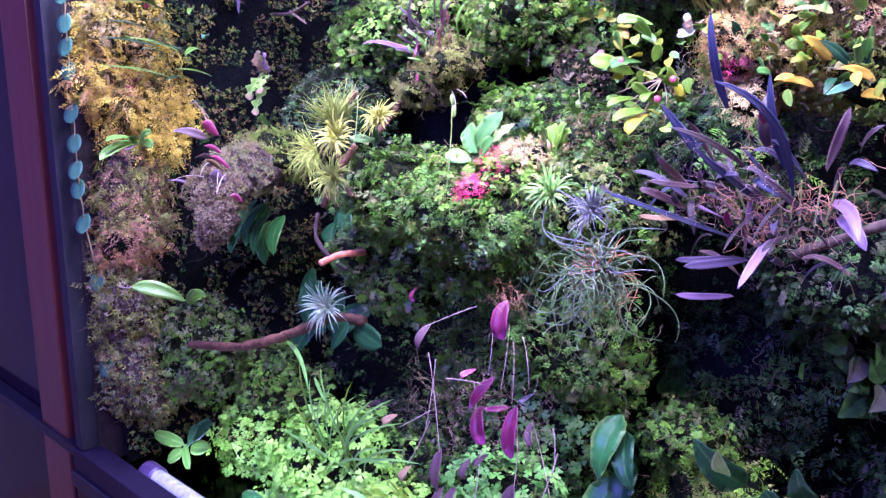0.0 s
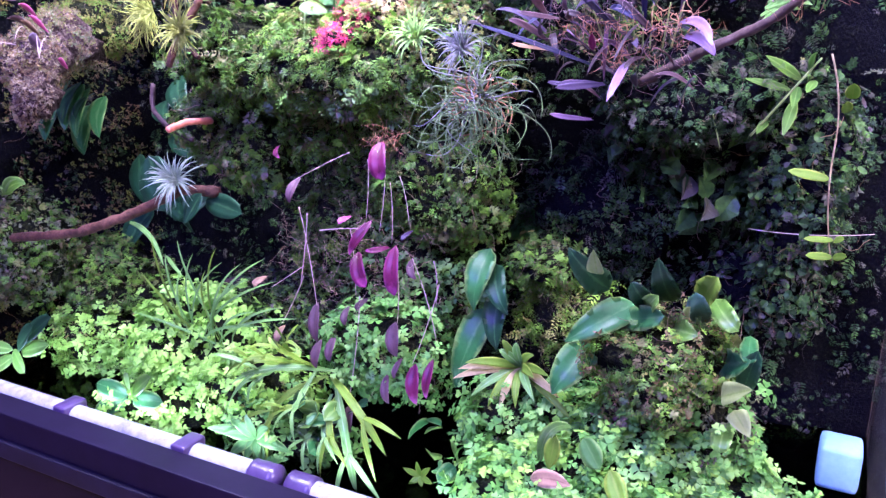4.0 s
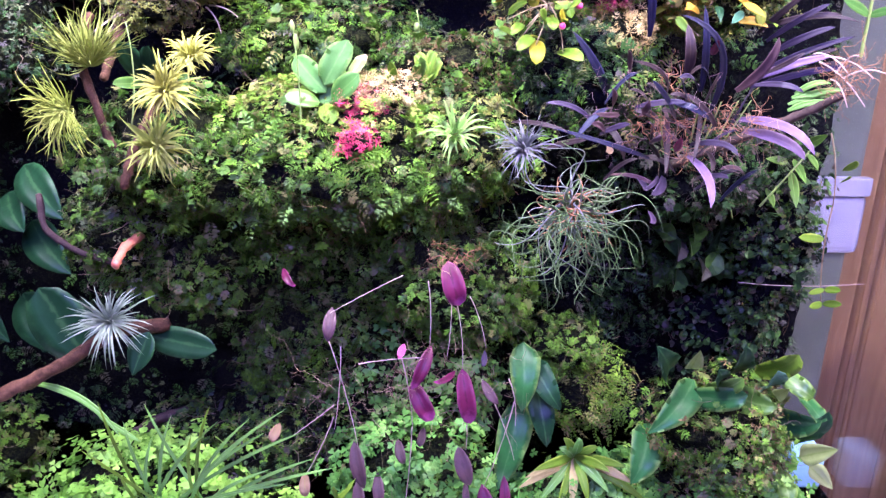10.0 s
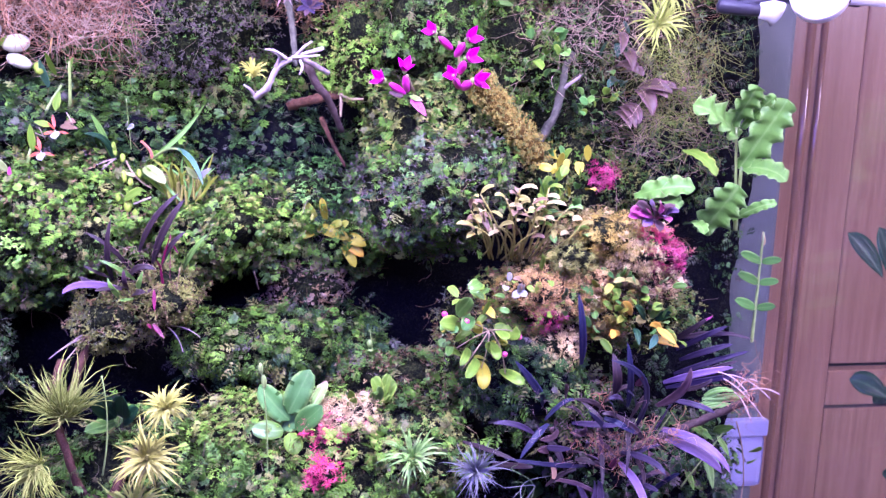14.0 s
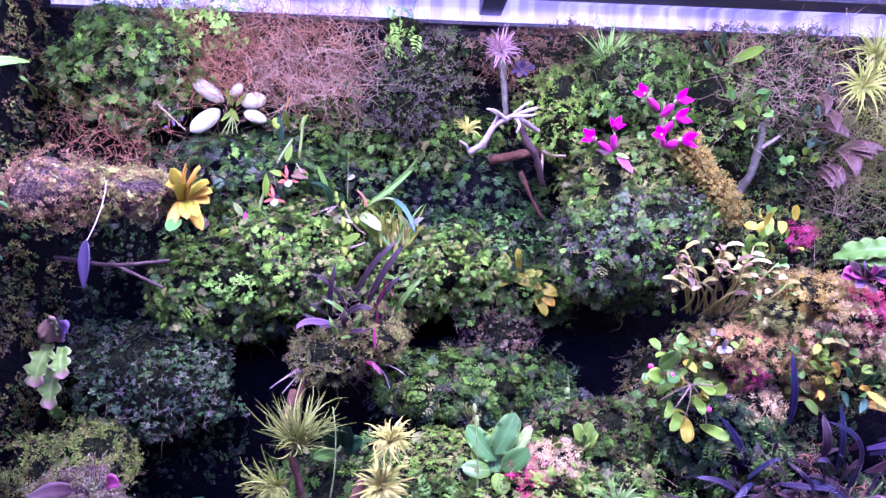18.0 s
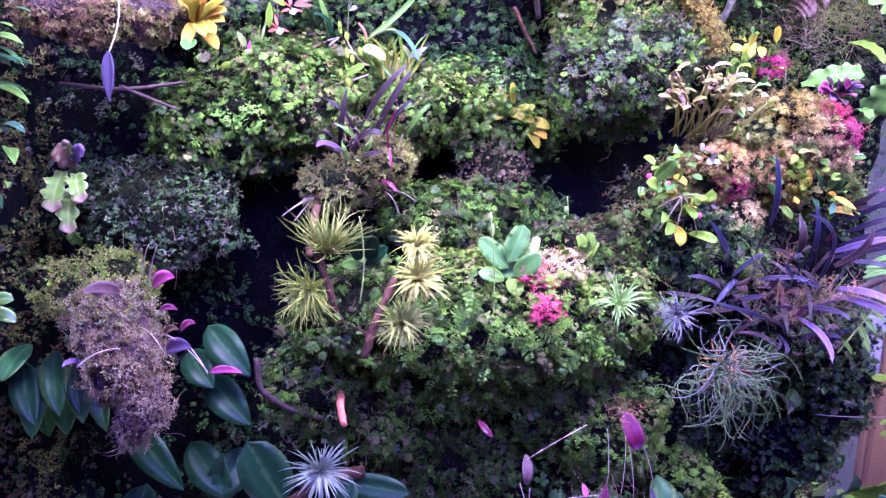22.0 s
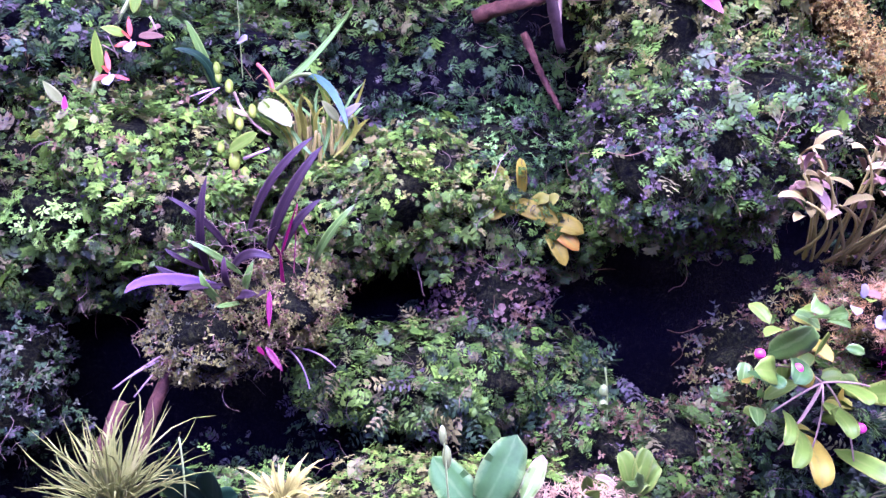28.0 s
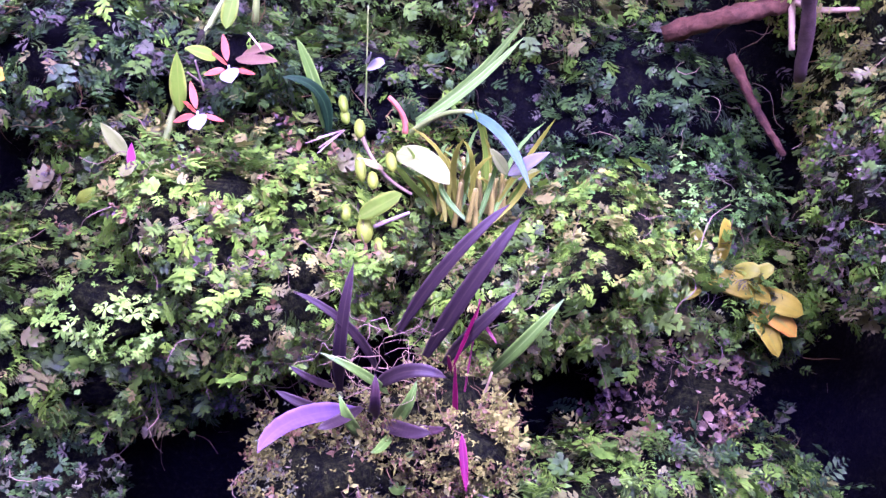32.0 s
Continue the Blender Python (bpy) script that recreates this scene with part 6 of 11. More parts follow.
p = thing('grassy_orchid', (-0.811, 0.900, 1.703), 'orchid with narrow bright green strap leaves', 'orchid')
blade(p, (-0.811, 0.910, 1.703), (-0.755, 0.880, 1.757), 0.005, 'green', bend=(0.003, 0.0, -0.003), shape='strap')
blade(p, (-0.811, 0.910, 1.701), (-0.759, 0.860, 1.745), 0.005, 'grass', bend=(0.0, 0.0, -0.004), shape='strap')
stem(p, (-0.817, 0.900, 1.696), (-0.826, 0.890, 1.715), 0.0019, M_STUB, (0.003, 0.0, 0.0))
deepen(p, (-0.817, 0.460, 1.702), 1.115)

p = thing('tiny_white_flower', (-0.838, 0.900, 1.705), 'tiny white flower on a thread-thin green stalk', 'flower')
stem(p, (-0.839, 0.900, 1.705), (-0.837, 0.880, 1.761), 0.0005, M_STALK)
blade(p, (-0.837, 0.880, 1.730), (-0.828, 0.870, 1.731), 0.008, 'white', shape='oval', name='petal')
blade(p, (-0.837, 0.880, 1.732), (-0.835, 0.870, 1.736), 0.006, 'white', shape='oval', name='petal')
deepen(p, (-0.817, 0.460, 1.702), 1.115)

p = thing('bulb_orchid', (-0.839, 0.900, 1.666), 'creeping orchid with round yellow-green bulbs and fleshy leaves', 'orchid')
stem(p, (-0.840, 0.885, 1.694), (-0.813, 0.880, 1.664), 0.0012, M_STEM, (-0.003, 0.0, -0.003))
stem(p, (-0.833, 0.880, 1.646), (-0.814, 0.880, 1.654), 0.0012, M_ROOT)
egg(p, (-0.850, 0.875, 1.715), (-0.848, 0.870, 1.706), 0.005, M_BULB, 'bulb')
egg(p, (-0.849, 0.875, 1.708), (-0.847, 0.870, 1.700), 0.005, M_BULB, 'bulb')
egg(p, (-0.841, 0.875, 1.703), (-0.840, 0.870, 1.693), 0.006, M_BULB, 'bulb')
egg(p, (-0.841, 0.875, 1.685), (-0.839, 0.870, 1.671), 0.006, M_BULB, 'bulb')
egg(p, (-0.825, 0.875, 1.686), (-0.823, 0.870, 1.676), 0.006, M_BULB, 'bulb')
egg(p, (-0.834, 0.875, 1.676), (-0.833, 0.870, 1.667), 0.006, M_BULB, 'bulb')
egg(p, (-0.848, 0.875, 1.658), (-0.847, 0.870, 1.650), 0.006, M_BULB, 'bulb')
egg(p, (-0.838, 0.875, 1.652), (-0.837, 0.870, 1.638), 0.009, M_BULB, 'bulb')
egg(p, (-0.831, 0.875, 1.641), (-0.829, 0.870, 1.632), 0.006, M_BULB, 'bulb')
blade(p, (-0.841, 0.870, 1.652), (-0.818, 0.860, 1.666), 0.010, 'lime', shape='oval')
blade(p, (-0.822, 0.880, 1.685), (-0.794, 0.860, 1.671), 0.014, 'cream', bend=(0.0, 0.0, 0.004), shape='oval')
blade(p, (-0.828, 0.880, 1.677), (-0.842, 0.870, 1.683), 0.004, 'straw')
stem(p, (-0.849, 0.880, 1.697), (-0.862, 0.870, 1.693), 0.0004, M_ROOT)
stem(p, (-0.849, 0.880, 1.697), (-0.861, 0.870, 1.688), 0.0004, M_ROOT)
stem(p, (-0.849, 0.880, 1.697), (-0.862, 0.870, 1.685), 0.0004, M_ROOT)
stem(p, (-0.849, 0.880, 1.697), (-0.868, 0.870, 1.690), 0.0004, M_ROOT)
deepen(p, (-0.817, 0.460, 1.702), 1.095)

p = thing('yellow_sheath_orchid', (-0.781, 0.900, 1.662), 'clump of narrow yellow-green leaves with straw sheaths', 'orchid')
rng = np.random.default_rng(29)
for i in range(34):
    k = i / 33 - 0.5
    o = np.array((-0.781 + 0.036 * k, 0.888 + 0.006 * rng.normal(), 1.652 + 0.004 * rng.normal()))
    d = np.array((1.1 * k + 0.25 * rng.normal(), -0.5 + 0.2 * rng.normal(), 1.0))
    blade(p, o, o + unit(d) * rng.uniform(0.024, 0.060), rng.uniform(0.0022, 0.0038), ('chart', 'lime', 'chart', 'grass')[i % 4], (0.004 * rng.normal(), 0.004, 0.004), shape='strap', n=7)
    if i % 2:
        stem(p, o, o + np.array((0.002 * rng.normal(), -0.006, rng.uniform(0.018, 0.030))), 0.0016, M_CANE, name='sheath')
blade(p, (-0.786, 0.880, 1.708), (-0.754, 0.850, 1.670), 0.006, 'silver', bend=(0.003, 0.0, 0.007), shape='strap')
blade(p, (-0.763, 0.870, 1.676), (-0.774, 0.860, 1.690), 0.007, 'cream')
blade(p, (-0.763, 0.870, 1.676), (-0.745, 0.850, 1.689), 0.008, 'white')
blade(p, (-0.761, 0.870, 1.675), (-0.750, 0.850, 1.680), 0.005, 'cream')
stem(p, (-0.814, 0.900, 1.696), (-0.783, 0.870, 1.708), 0.0016, M_STALK, (0.0, 0.0, 0.004))
deepen(p, (-0.817, 0.460, 1.702), 1.108)

p = thing('purple_orchid', (-0.820, 0.870, 1.536), 'orchid with long purple strap leaves and a wine-red flower spike', 'orchid')
blade(p, (-0.819, 0.870, 1.590), (-0.765, 0.840, 1.664), 0.007, 'purple', bend=(-0.003, -0.012, 0.006), shape='strap')
blade(p, (-0.804, 0.870, 1.577), (-0.759, 0.840, 1.658), 0.009, 'purple', bend=(-0.002, -0.012, 0.004), shape='strap')
blade(p, (-0.850, 0.870, 1.557), (-0.841, 0.840, 1.634), 0.007, 'purple', bend=(-0.002, -0.012, 0.0), shape='strap')
blade(p, (-0.830, 0.870, 1.569), (-0.871, 0.840, 1.619), 0.005, 'purple', bend=(0.006, -0.012, 0.007), shape='strap')
blade(p, (-0.794, 0.870, 1.573), (-0.760, 0.840, 1.620), 0.007, 'purple', bend=(-0.002, -0.012, 0.004), shape='strap')
blade(p, (-0.770, 0.870, 1.566), (-0.736, 0.840, 1.617), 0.007, 'green', bend=(-0.002, -0.012, 0.002))
blade(p, (-0.823, 0.870, 1.555), (-0.858, 0.840, 1.588), 0.005, 'green', bend=(0.003, -0.012, 0.005))
blade(p, (-0.853, 0.870, 1.560), (-0.873, 0.840, 1.581), 0.004, 'purple', bend=(0.002, -0.012, 0.002), shape='strap')
blade(p, (-0.833, 0.870, 1.558), (-0.794, 0.840, 1.575), 0.008, 'purple', bend=(0.0, -0.012, 0.011), shape='strap')
blade(p, (-0.841, 0.870, 1.546), (-0.877, 0.776, 1.563), 0.010, 'lilac', bend=(-0.006, -0.012, 0.010), shape='strap')
blade(p, (-0.849, 0.870, 1.542), (-0.880, 0.840, 1.568), 0.006, 'purple', bend=(0.002, -0.012, 0.003), shape='strap')
blade(p, (-0.823, 0.870, 1.540), (-0.809, 0.840, 1.574), 0.007, 'green', bend=(0.001, -0.012, 0.0))
blade(p, (-0.828, 0.870, 1.540), (-0.802, 0.820, 1.554), 0.008, 'purple', bend=(0.0, -0.012, 0.003), shape='strap')
blade(p, (-0.838, 0.870, 1.532), (-0.848, 0.840, 1.566), 0.006, 'green', bend=(0.0, -0.012, 0.002))
blade(p, (-0.827, 0.870, 1.520), (-0.807, 0.840, 1.537), 0.005, 'green', bend=(0.0, -0.012, 0.002))
blade(p, (-0.822, 0.870, 1.506), (-0.814, 0.820, 1.527), 0.006, 'green', bend=(0.0, -0.012, 0.002))
blade(p, (-0.838, 0.870, 1.548), (-0.857, 0.820, 1.556), 0.006, 'purple', bend=(0.0, -0.012, 0.003), shape='strap')
blade(p, (-0.832, 0.870, 1.542), (-0.830, 0.840, 1.577), 0.006, 'dusky', bend=(0.001, -0.012, 0.0), shape='strap')
blade(p, (-0.820, 0.870, 1.536), (-0.831, 0.820, 1.544), 0.005, 'green', bend=(0.0, -0.012, 0.002))
blade(p, (-0.813, 0.870, 1.539), (-0.795, 0.820, 1.557), 0.005, 'dusky', bend=(0.0, -0.012, 0.002), shape='strap')
blade(p, (-0.791, 0.850, 1.576), (-0.777, 0.840, 1.617), 0.002, 'pine', name='flower', label='wine-red flower')
blade(p, (-0.788, 0.850, 1.534), (-0.790, 0.840, 1.584), 0.003, 'pine', name='flower', label='wine-red flower')
blade(p, (-0.778, 0.850, 1.605), (-0.769, 0.840, 1.593), 0.002, 'pine', name='flower', label='wine-red flower')
blade(p, (-0.791, 0.850, 1.575), (-0.794, 0.840, 1.587), 0.002, 'pine', name='flower', label='wine-red flower')
blade(p, (-0.789, 0.800, 1.562), (-0.787, 0.788, 1.539), 0.004, 'pine', name='flower', label='wine-red flower')
blade(p, (-0.792, 0.800, 1.522), (-0.778, 0.788, 1.509), 0.005, 'pine', name='flower', label='wine-red flower')
blade(p, (-0.798, 0.800, 1.522), (-0.790, 0.788, 1.520), 0.003, 'pine', name='flower', label='wine-red flower')
stem(p, (-0.788, 0.870, 1.513), (-0.778, 0.845, 1.615), 0.0006, M_WINE)
stem(p, (-0.786, 0.870, 1.506), (-0.770, 0.850, 1.575), 0.0009, M_STEM)
tangle(p, rel(p, (-0.826, 0.870, 1.574)), 26, (0.027, 0.020, 0.021), 0.0006, 'root', 0.034, 3)
tangle(p, rel(p, (-0.838, 0.870, 1.506)), 22, (0.034, 0.026, 0.012), 0.0006, 'root', 0.032, 4)
for at, to in (((-0.880, 0.870, 1.495), (-0.925, 0.865, 1.464)), ((-0.880, 0.870, 1.493), (-0.909, 0.865, 1.458)), ((-0.876, 0.870, 1.492), (-0.918, 0.865, 1.470)), ((-0.786, 0.870, 1.500), (-0.752, 0.860, 1.488)), ((-0.790, 0.870, 1.498), (-0.772, 0.860, 1.470))):
    stem(p, at, to, 0.0009, M_ROOT, (0.002, 0, 0.003), 'root')
limb('mossy_branch', 'thin dark branch holding the purple orchid', [(-0.864, 0.870, 1.523), (-0.879, 0.860, 1.483), (-0.885, 0.830, 1.453), (-0.887, 0.800, 1.425)], 0.0055, 0.0045, M_BARK_RED)

p = thing('yellow_orchid', (-0.614, 0.930, 1.612), 'small orchid with rounded golden yellow leaves', 'orchid')
for x0, z0, x1, z1, w, tone in ((-0.627, 1.616, -0.645, 1.647, 0.010, 'chart'), (-0.618, 1.617, -0.623, 1.651, 0.009, 'yellow'), (-0.629, 1.612, -0.601, 1.603, 0.015, 'yellow'),
                                (-0.618, 1.606, -0.590, 1.600, 0.014, 'yellow'), (-0.600, 1.600, -0.569, 1.592, 0.016, 'yellow'), (-0.598, 1.595, -0.572, 1.578, 0.014, 'orange'),
                                (-0.597, 1.591, -0.582, 1.565, 0.013, 'yellow'), (-0.606, 1.604, -0.590, 1.622, 0.010, 'chart'), (-0.630, 1.607, -0.646, 1.601, 0.011, 'yellow'), (-0.612, 1.612, -0.598, 1.618, 0.011, 'chart')):
    blade(p, (x0, 0.930, z0), (x1, 0.914, z1), w, tone, bend=(0.0, -0.004, 0.003), shape='oval')
tangle(p, rel(p, (-0.628, 0.930, 1.608)), 22, (0.014, 0.010, 0.014), 0.0005, 'root', 0.028, 5)
deepen(p, (-0.789, 0.415, 1.713), 1.090)
limb('dark_branch', 'reddish dark branch stub set in the moss', [(-0.648, 0.980, 1.763), (-0.620, 0.950, 1.771), (-0.581, 0.950, 1.780)], 0.0066, 0.0052, M_BARK_RED)
limb('hanging_stick', 'short reddish stick hanging from the moss', [(-0.608, 0.970, 1.749), (-0.594, 0.960, 1.717), (-0.577, 0.950, 1.687)], 0.0036, 0.0018, M_BARK_RED)
limb('twig', 'pale twig under the branch', [(-0.582, 0.950, 1.789), (-0.583, 0.940, 1.751)], 0.0024, 0.0017, M_STEM)
limb('twig', 'pale twig under the branch', [(-0.583, 0.940, 1.779), (-0.573, 0.930, 1.773), (-0.555, 0.920, 1.773)], 0.0020, 0.0013, M_STEM)

p = thing('pale_pod_orchid', (-0.996, 0.930, 1.819), 'orchid with swollen pale grey-white leaves', 'orchid')
egg(p, (-0.997, 0.920, 1.828), (-1.031, 0.900, 1.852), 0.020, M_WHITEPOD, 'leaf', 'pale swollen leaf')
egg(p, (-1.002, 0.920, 1.817), (-1.033, 0.900, 1.788), 0.023, M_WHITEPOD, 'leaf', 'pale swollen leaf')
egg(p, (-0.974, 0.920, 1.828), (-0.939, 0.900, 1.832), 0.021, M_WHITEPOD, 'leaf', 'pale swollen leaf')
egg(p, (-0.970, 0.920, 1.815), (-0.938, 0.900, 1.805), 0.016, M_WHITEPOD, 'leaf', 'pale swollen leaf')
egg(p, (-0.988, 0.920, 1.834), (-0.969, 0.900, 1.849), 0.013, M_WHITEPOD, 'leaf', 'pale swollen leaf')
blade(p, (-0.984, 0.915, 1.823), (-0.989, 0.900, 1.843), 0.008, 'lime')
blade(p, (-0.980, 0.915, 1.823), (-0.962, 0.900, 1.837), 0.008, 'lime')
blade(p, (-0.987, 0.915, 1.819), (-0.972, 0.900, 1.802), 0.007, 'lime')
blade(p, (-0.984, 0.915, 1.816), (-0.995, 0.900, 1.802), 0.007, 'lime')
stem(p, (-0.982, 0.910, 1.812), (-0.997, 0.910, 1.786), 0.0010, M_STALK)
stem(p, (-0.982, 0.910, 1.812), (-0.990, 0.910, 1.786), 0.0010, M_STALK)
stem(p, (-0.982, 0.910, 1.812), (-0.983, 0.910, 1.787), 0.0010, M_STALK)
stem(p, (-0.982, 0.910, 1.812), (-0.976, 0.910, 1.787), 0.0010, M_STALK)
deepen(p, (-0.660, -0.075, 1.817), 1.057)

p = thing('white_flower_spray', (-0.908, 0.930, 1.861), 'loose spray of small white flowers on threads', 'flower')
petals(p, (-0.898, 0.920, 1.869), (0, -1, 0.3), 5, 0.008, 0.004, 'white')
stem(p, (-0.898, 0.920, 1.869), (-0.927, 0.950, 1.826), 0.0008, M_STALK)
petals(p, (-0.863, 0.920, 1.902), (0, -1, 0.3), 5, 0.008, 0.004, 'white')
stem(p, (-0.863, 0.920, 1.902), (-0.891, 0.950, 1.861), 0.0008, M_STALK)
petals(p, (-0.856, 0.920, 1.855), (0, -1, 0.3), 5, 0.008, 0.004, 'white')
stem(p, (-0.856, 0.920, 1.855), (-0.883, 0.950, 1.812), 0.0008, M_STALK)
egg(p, (-0.844, 0.930, 1.901), (-0.837, 0.930, 1.890), 0.010, M_BULB, 'bulb')
egg(p, (-0.869, 0.930, 1.872), (-0.872, 0.930, 1.860), 0.010, M_BULB, 'bulb')
deepen(p, (-0.780, -0.197, 1.733), 1.130)

p = thing('lavender_sprig', (-1.084, 0.930, 1.806), 'pale lavender-grey furry sprig', 'plant')
stem(p, (-1.087, 0.920, 1.820), (-1.044, 0.900, 1.787), 0.0011, M_STEM)
cluster(p, (-1.065, 0.910, 1.803), (0.014, 0.020, 0.014), 20, 0.006, 0.003, ['lilac', 'silver'], 91)

p = thing('leafy_cane', (-0.911, 0.930, 1.804), 'thin cane with yellow-green leaves', 'orchid')
stem(p, (-0.904, 0.930, 1.757), (-0.896, 0.910, 1.808), 0.0022, M_STALK)
blade(p, (-0.918, 0.930, 1.793), (-0.919, 0.900, 1.818), 0.007, 'lime')
blade(p, (-0.923, 0.930, 1.818), (-0.910, 0.900, 1.834), 0.007, 'orange')
blade(p, (-0.927, 0.930, 1.778), (-0.926, 0.900, 1.811), 0.009, 'silver')
egg(p, (-0.934, 0.920, 1.807), (-0.929, 0.910, 1.793), 0.011, M_BULB, 'bulb')
blade(p, (-0.904, 0.930, 1.793), (-0.888, 0.900, 1.813), 0.010, 'lime')
blade(p, (-0.911, 0.930, 1.739), (-0.887, 0.890, 1.739), 0.010, 'pinkpale')

p = thing('orange_bromeliad', (-1.020, 0.820, 1.699), 'small bromeliad with orange and yellow leaves on a mossy log', 'bromeliad')
blade(p, (-1.019, 0.820, 1.702), (-1.026, 0.790, 1.741), 0.015, 'yellow', bend=(0.0, 0.0, 0.004), face=(0, -0.9, 0.6), shape='tongue')
blade(p, (-1.019, 0.820, 1.702), (-1.001, 0.770, 1.747), 0.015, 'orange', bend=(0.0, 0.0, 0.004), face=(0, -0.9, 0.6), shape='tongue')
blade(p, (-1.019, 0.820, 1.702), (-0.985, 0.770, 1.744), 0.015, 'orange', bend=(0.0, 0.0, 0.004), face=(0, -0.9, 0.6), shape='tongue')
blade(p, (-1.019, 0.820, 1.702), (-0.981, 0.790, 1.726), 0.015, 'yellow', bend=(0.0, 0.0, 0.004), face=(0, -0.9, 0.6), shape='tongue')
blade(p, (-1.019, 0.820, 1.702), (-0.981, 0.790, 1.703), 0.015, 'orange', bend=(0.0, 0.0, 0.004), face=(0, -0.9, 0.6), shape='tongue')
blade(p, (-1.019, 0.820, 1.702), (-0.989, 0.790, 1.671), 0.015, 'orange', bend=(0.0, 0.0, 0.004), face=(0, -0.9, 0.6), shape='tongue')
blade(p, (-1.019, 0.820, 1.702), (-1.000, 0.770, 1.685), 0.015, 'yellow', bend=(0.0, 0.0, 0.004), face=(0, -0.9, 0.6), shape='tongue')
blade(p, (-1.019, 0.820, 1.702), (-1.027, 0.790, 1.672), 0.015, 'orange', bend=(0.0, 0.0, 0.004), face=(0, -0.9, 0.6), shape='tongue')
blade(p, (-1.019, 0.820, 1.702), (-1.031, 0.790, 1.721), 0.015, 'orange', bend=(0.0, 0.0, 0.004), face=(0, -0.9, 0.6), shape='tongue')
blade(p, (-1.019, 0.820, 1.702), (-1.009, 0.770, 1.723), 0.015, 'yellow', bend=(0.0, 0.0, 0.004), face=(0, -0.9, 0.6), shape='tongue')
blade(p, (-1.019, 0.820, 1.702), (-0.978, 0.790, 1.715), 0.015, 'orange', bend=(0.0, 0.0, 0.004), face=(0, -0.9, 0.6), shape='tongue')
blade(p, (-1.019, 0.820, 1.702), (-0.990, 0.770, 1.732), 0.015, 'orange', bend=(0.0, 0.0, 0.004), face=(0, -0.9, 0.6), shape='tongue')
blade(p, (-1.019, 0.820, 1.702), (-0.988, 0.770, 1.688), 0.015, 'yellow', bend=(0.0, 0.0, 0.004), face=(0, -0.9, 0.6), shape='tongue')
blade(p, (-1.021, 0.800, 1.683), (-1.023, 0.780, 1.670), 0.018, 'jade', shape='oval')
tuft('mauve_airplant', (-0.647, 0.900, 1.898), 'spiky mauve and grey air plant hung from the bar', 170, 0.024, 0.0022, 'mauve', seed=11, axis=(0, -0.7, 0.5), sway=0.3)

p = thing('violet_rosette', (-0.624, 0.900, 1.882), 'small dark violet rosette below an air plant', 'plant')
blade(p, (-0.621, 0.900, 1.880), (-0.609, 0.890, 1.886), 0.008, 'dusky')
blade(p, (-0.621, 0.900, 1.880), (-0.605, 0.890, 1.877), 0.008, 'dusky')
blade(p, (-0.621, 0.900, 1.880), (-0.614, 0.890, 1.870), 0.008, 'violet')
blade(p, (-0.621, 0.900, 1.880), (-0.625, 0.890, 1.867), 0.008, 'dusky')
blade(p, (-0.621, 0.900, 1.880), (-0.635, 0.890, 1.873), 0.008, 'violet')
blade(p, (-0.621, 0.900, 1.880), (-0.631, 0.890, 1.886), 0.008, 'violet')
blade(p, (-0.621, 0.900, 1.880), (-0.619, 0.890, 1.891), 0.008, 'violet')
blade(p, (-0.621, 0.900, 1.880), (-0.604, 0.890, 1.882), 0.008, 'violet')
limb('hanging_root', 'pale grey hanging root under an air plant', [(-0.646, 0.910, 1.891), (-0.641, 0.910, 1.860), (-0.637, 0.900, 1.811)], 0.0049, 0.0028, M_GREYBRANCH)
tuft('small_airplant', (-0.686, 0.900, 1.796), 'small pale yellow air plant on driftwood', 34, 0.022, 0.0035, 'yellow', seed=12, axis=(0, -0.6, 0.8), spread=(5, 70))
limb('driftwood', 'pale branching driftwood root', [(-0.682, 0.880, 1.772), (-0.667, 0.860, 1.783), (-0.656, 0.850, 1.806), (-0.634, 0.840, 1.818), (-0.604, 0.860, 1.829)], 0.0041, 0.0020, M_DRIFT)
limb('driftwood', 'pale branching driftwood root', [(-0.656, 0.850, 1.806), (-0.651, 0.840, 1.819), (-0.664, 0.840, 1.825)], 0.0027, 0.0013, M_DRIFT)
limb('driftwood', 'pale branching driftwood root', [(-0.634, 0.840, 1.818), (-0.616, 0.860, 1.811), (-0.598, 0.880, 1.802)], 0.0033, 0.0027, M_DRIFT)
limb('dark_root', 'dark hanging root below driftwood', [(-0.623, 0.880, 1.812), (-0.612, 0.880, 1.788), (-0.599, 0.890, 1.774), (-0.582, 0.930, 1.733)], 0.0055, 0.0036, M_BARK)
limb('driftwood', 'pale branching driftwood twig', [(-0.634, 0.840, 1.818), (-0.625, 0.830, 1.828), (-0.616, 0.830, 1.834)], 0.0022, 0.0010, M_DRIFT)
limb('driftwood', 'pale branching driftwood twig', [(-0.638, 0.840, 1.817), (-0.625, 0.830, 1.817), (-0.608, 0.840, 1.820)], 0.0022, 0.0010, M_DRIFT)
limb('driftwood', 'pale branching driftwood twig', [(-0.644, 0.840, 1.815), (-0.656, 0.830, 1.823), (-0.667, 0.830, 1.824)], 0.0022, 0.0010, M_DRIFT)
limb('driftwood', 'pale branching driftwood twig', [(-0.631, 0.840, 1.817), (-0.626, 0.830, 1.806), (-0.630, 0.830, 1.798)], 0.0022, 0.0010, M_DRIFT)
limb('driftwood', 'pale branching driftwood twig', [(-0.682, 0.880, 1.772), (-0.688, 0.870, 1.782), (-0.695, 0.870, 1.786)], 0.0023, 0.0010, M_DRIFT)

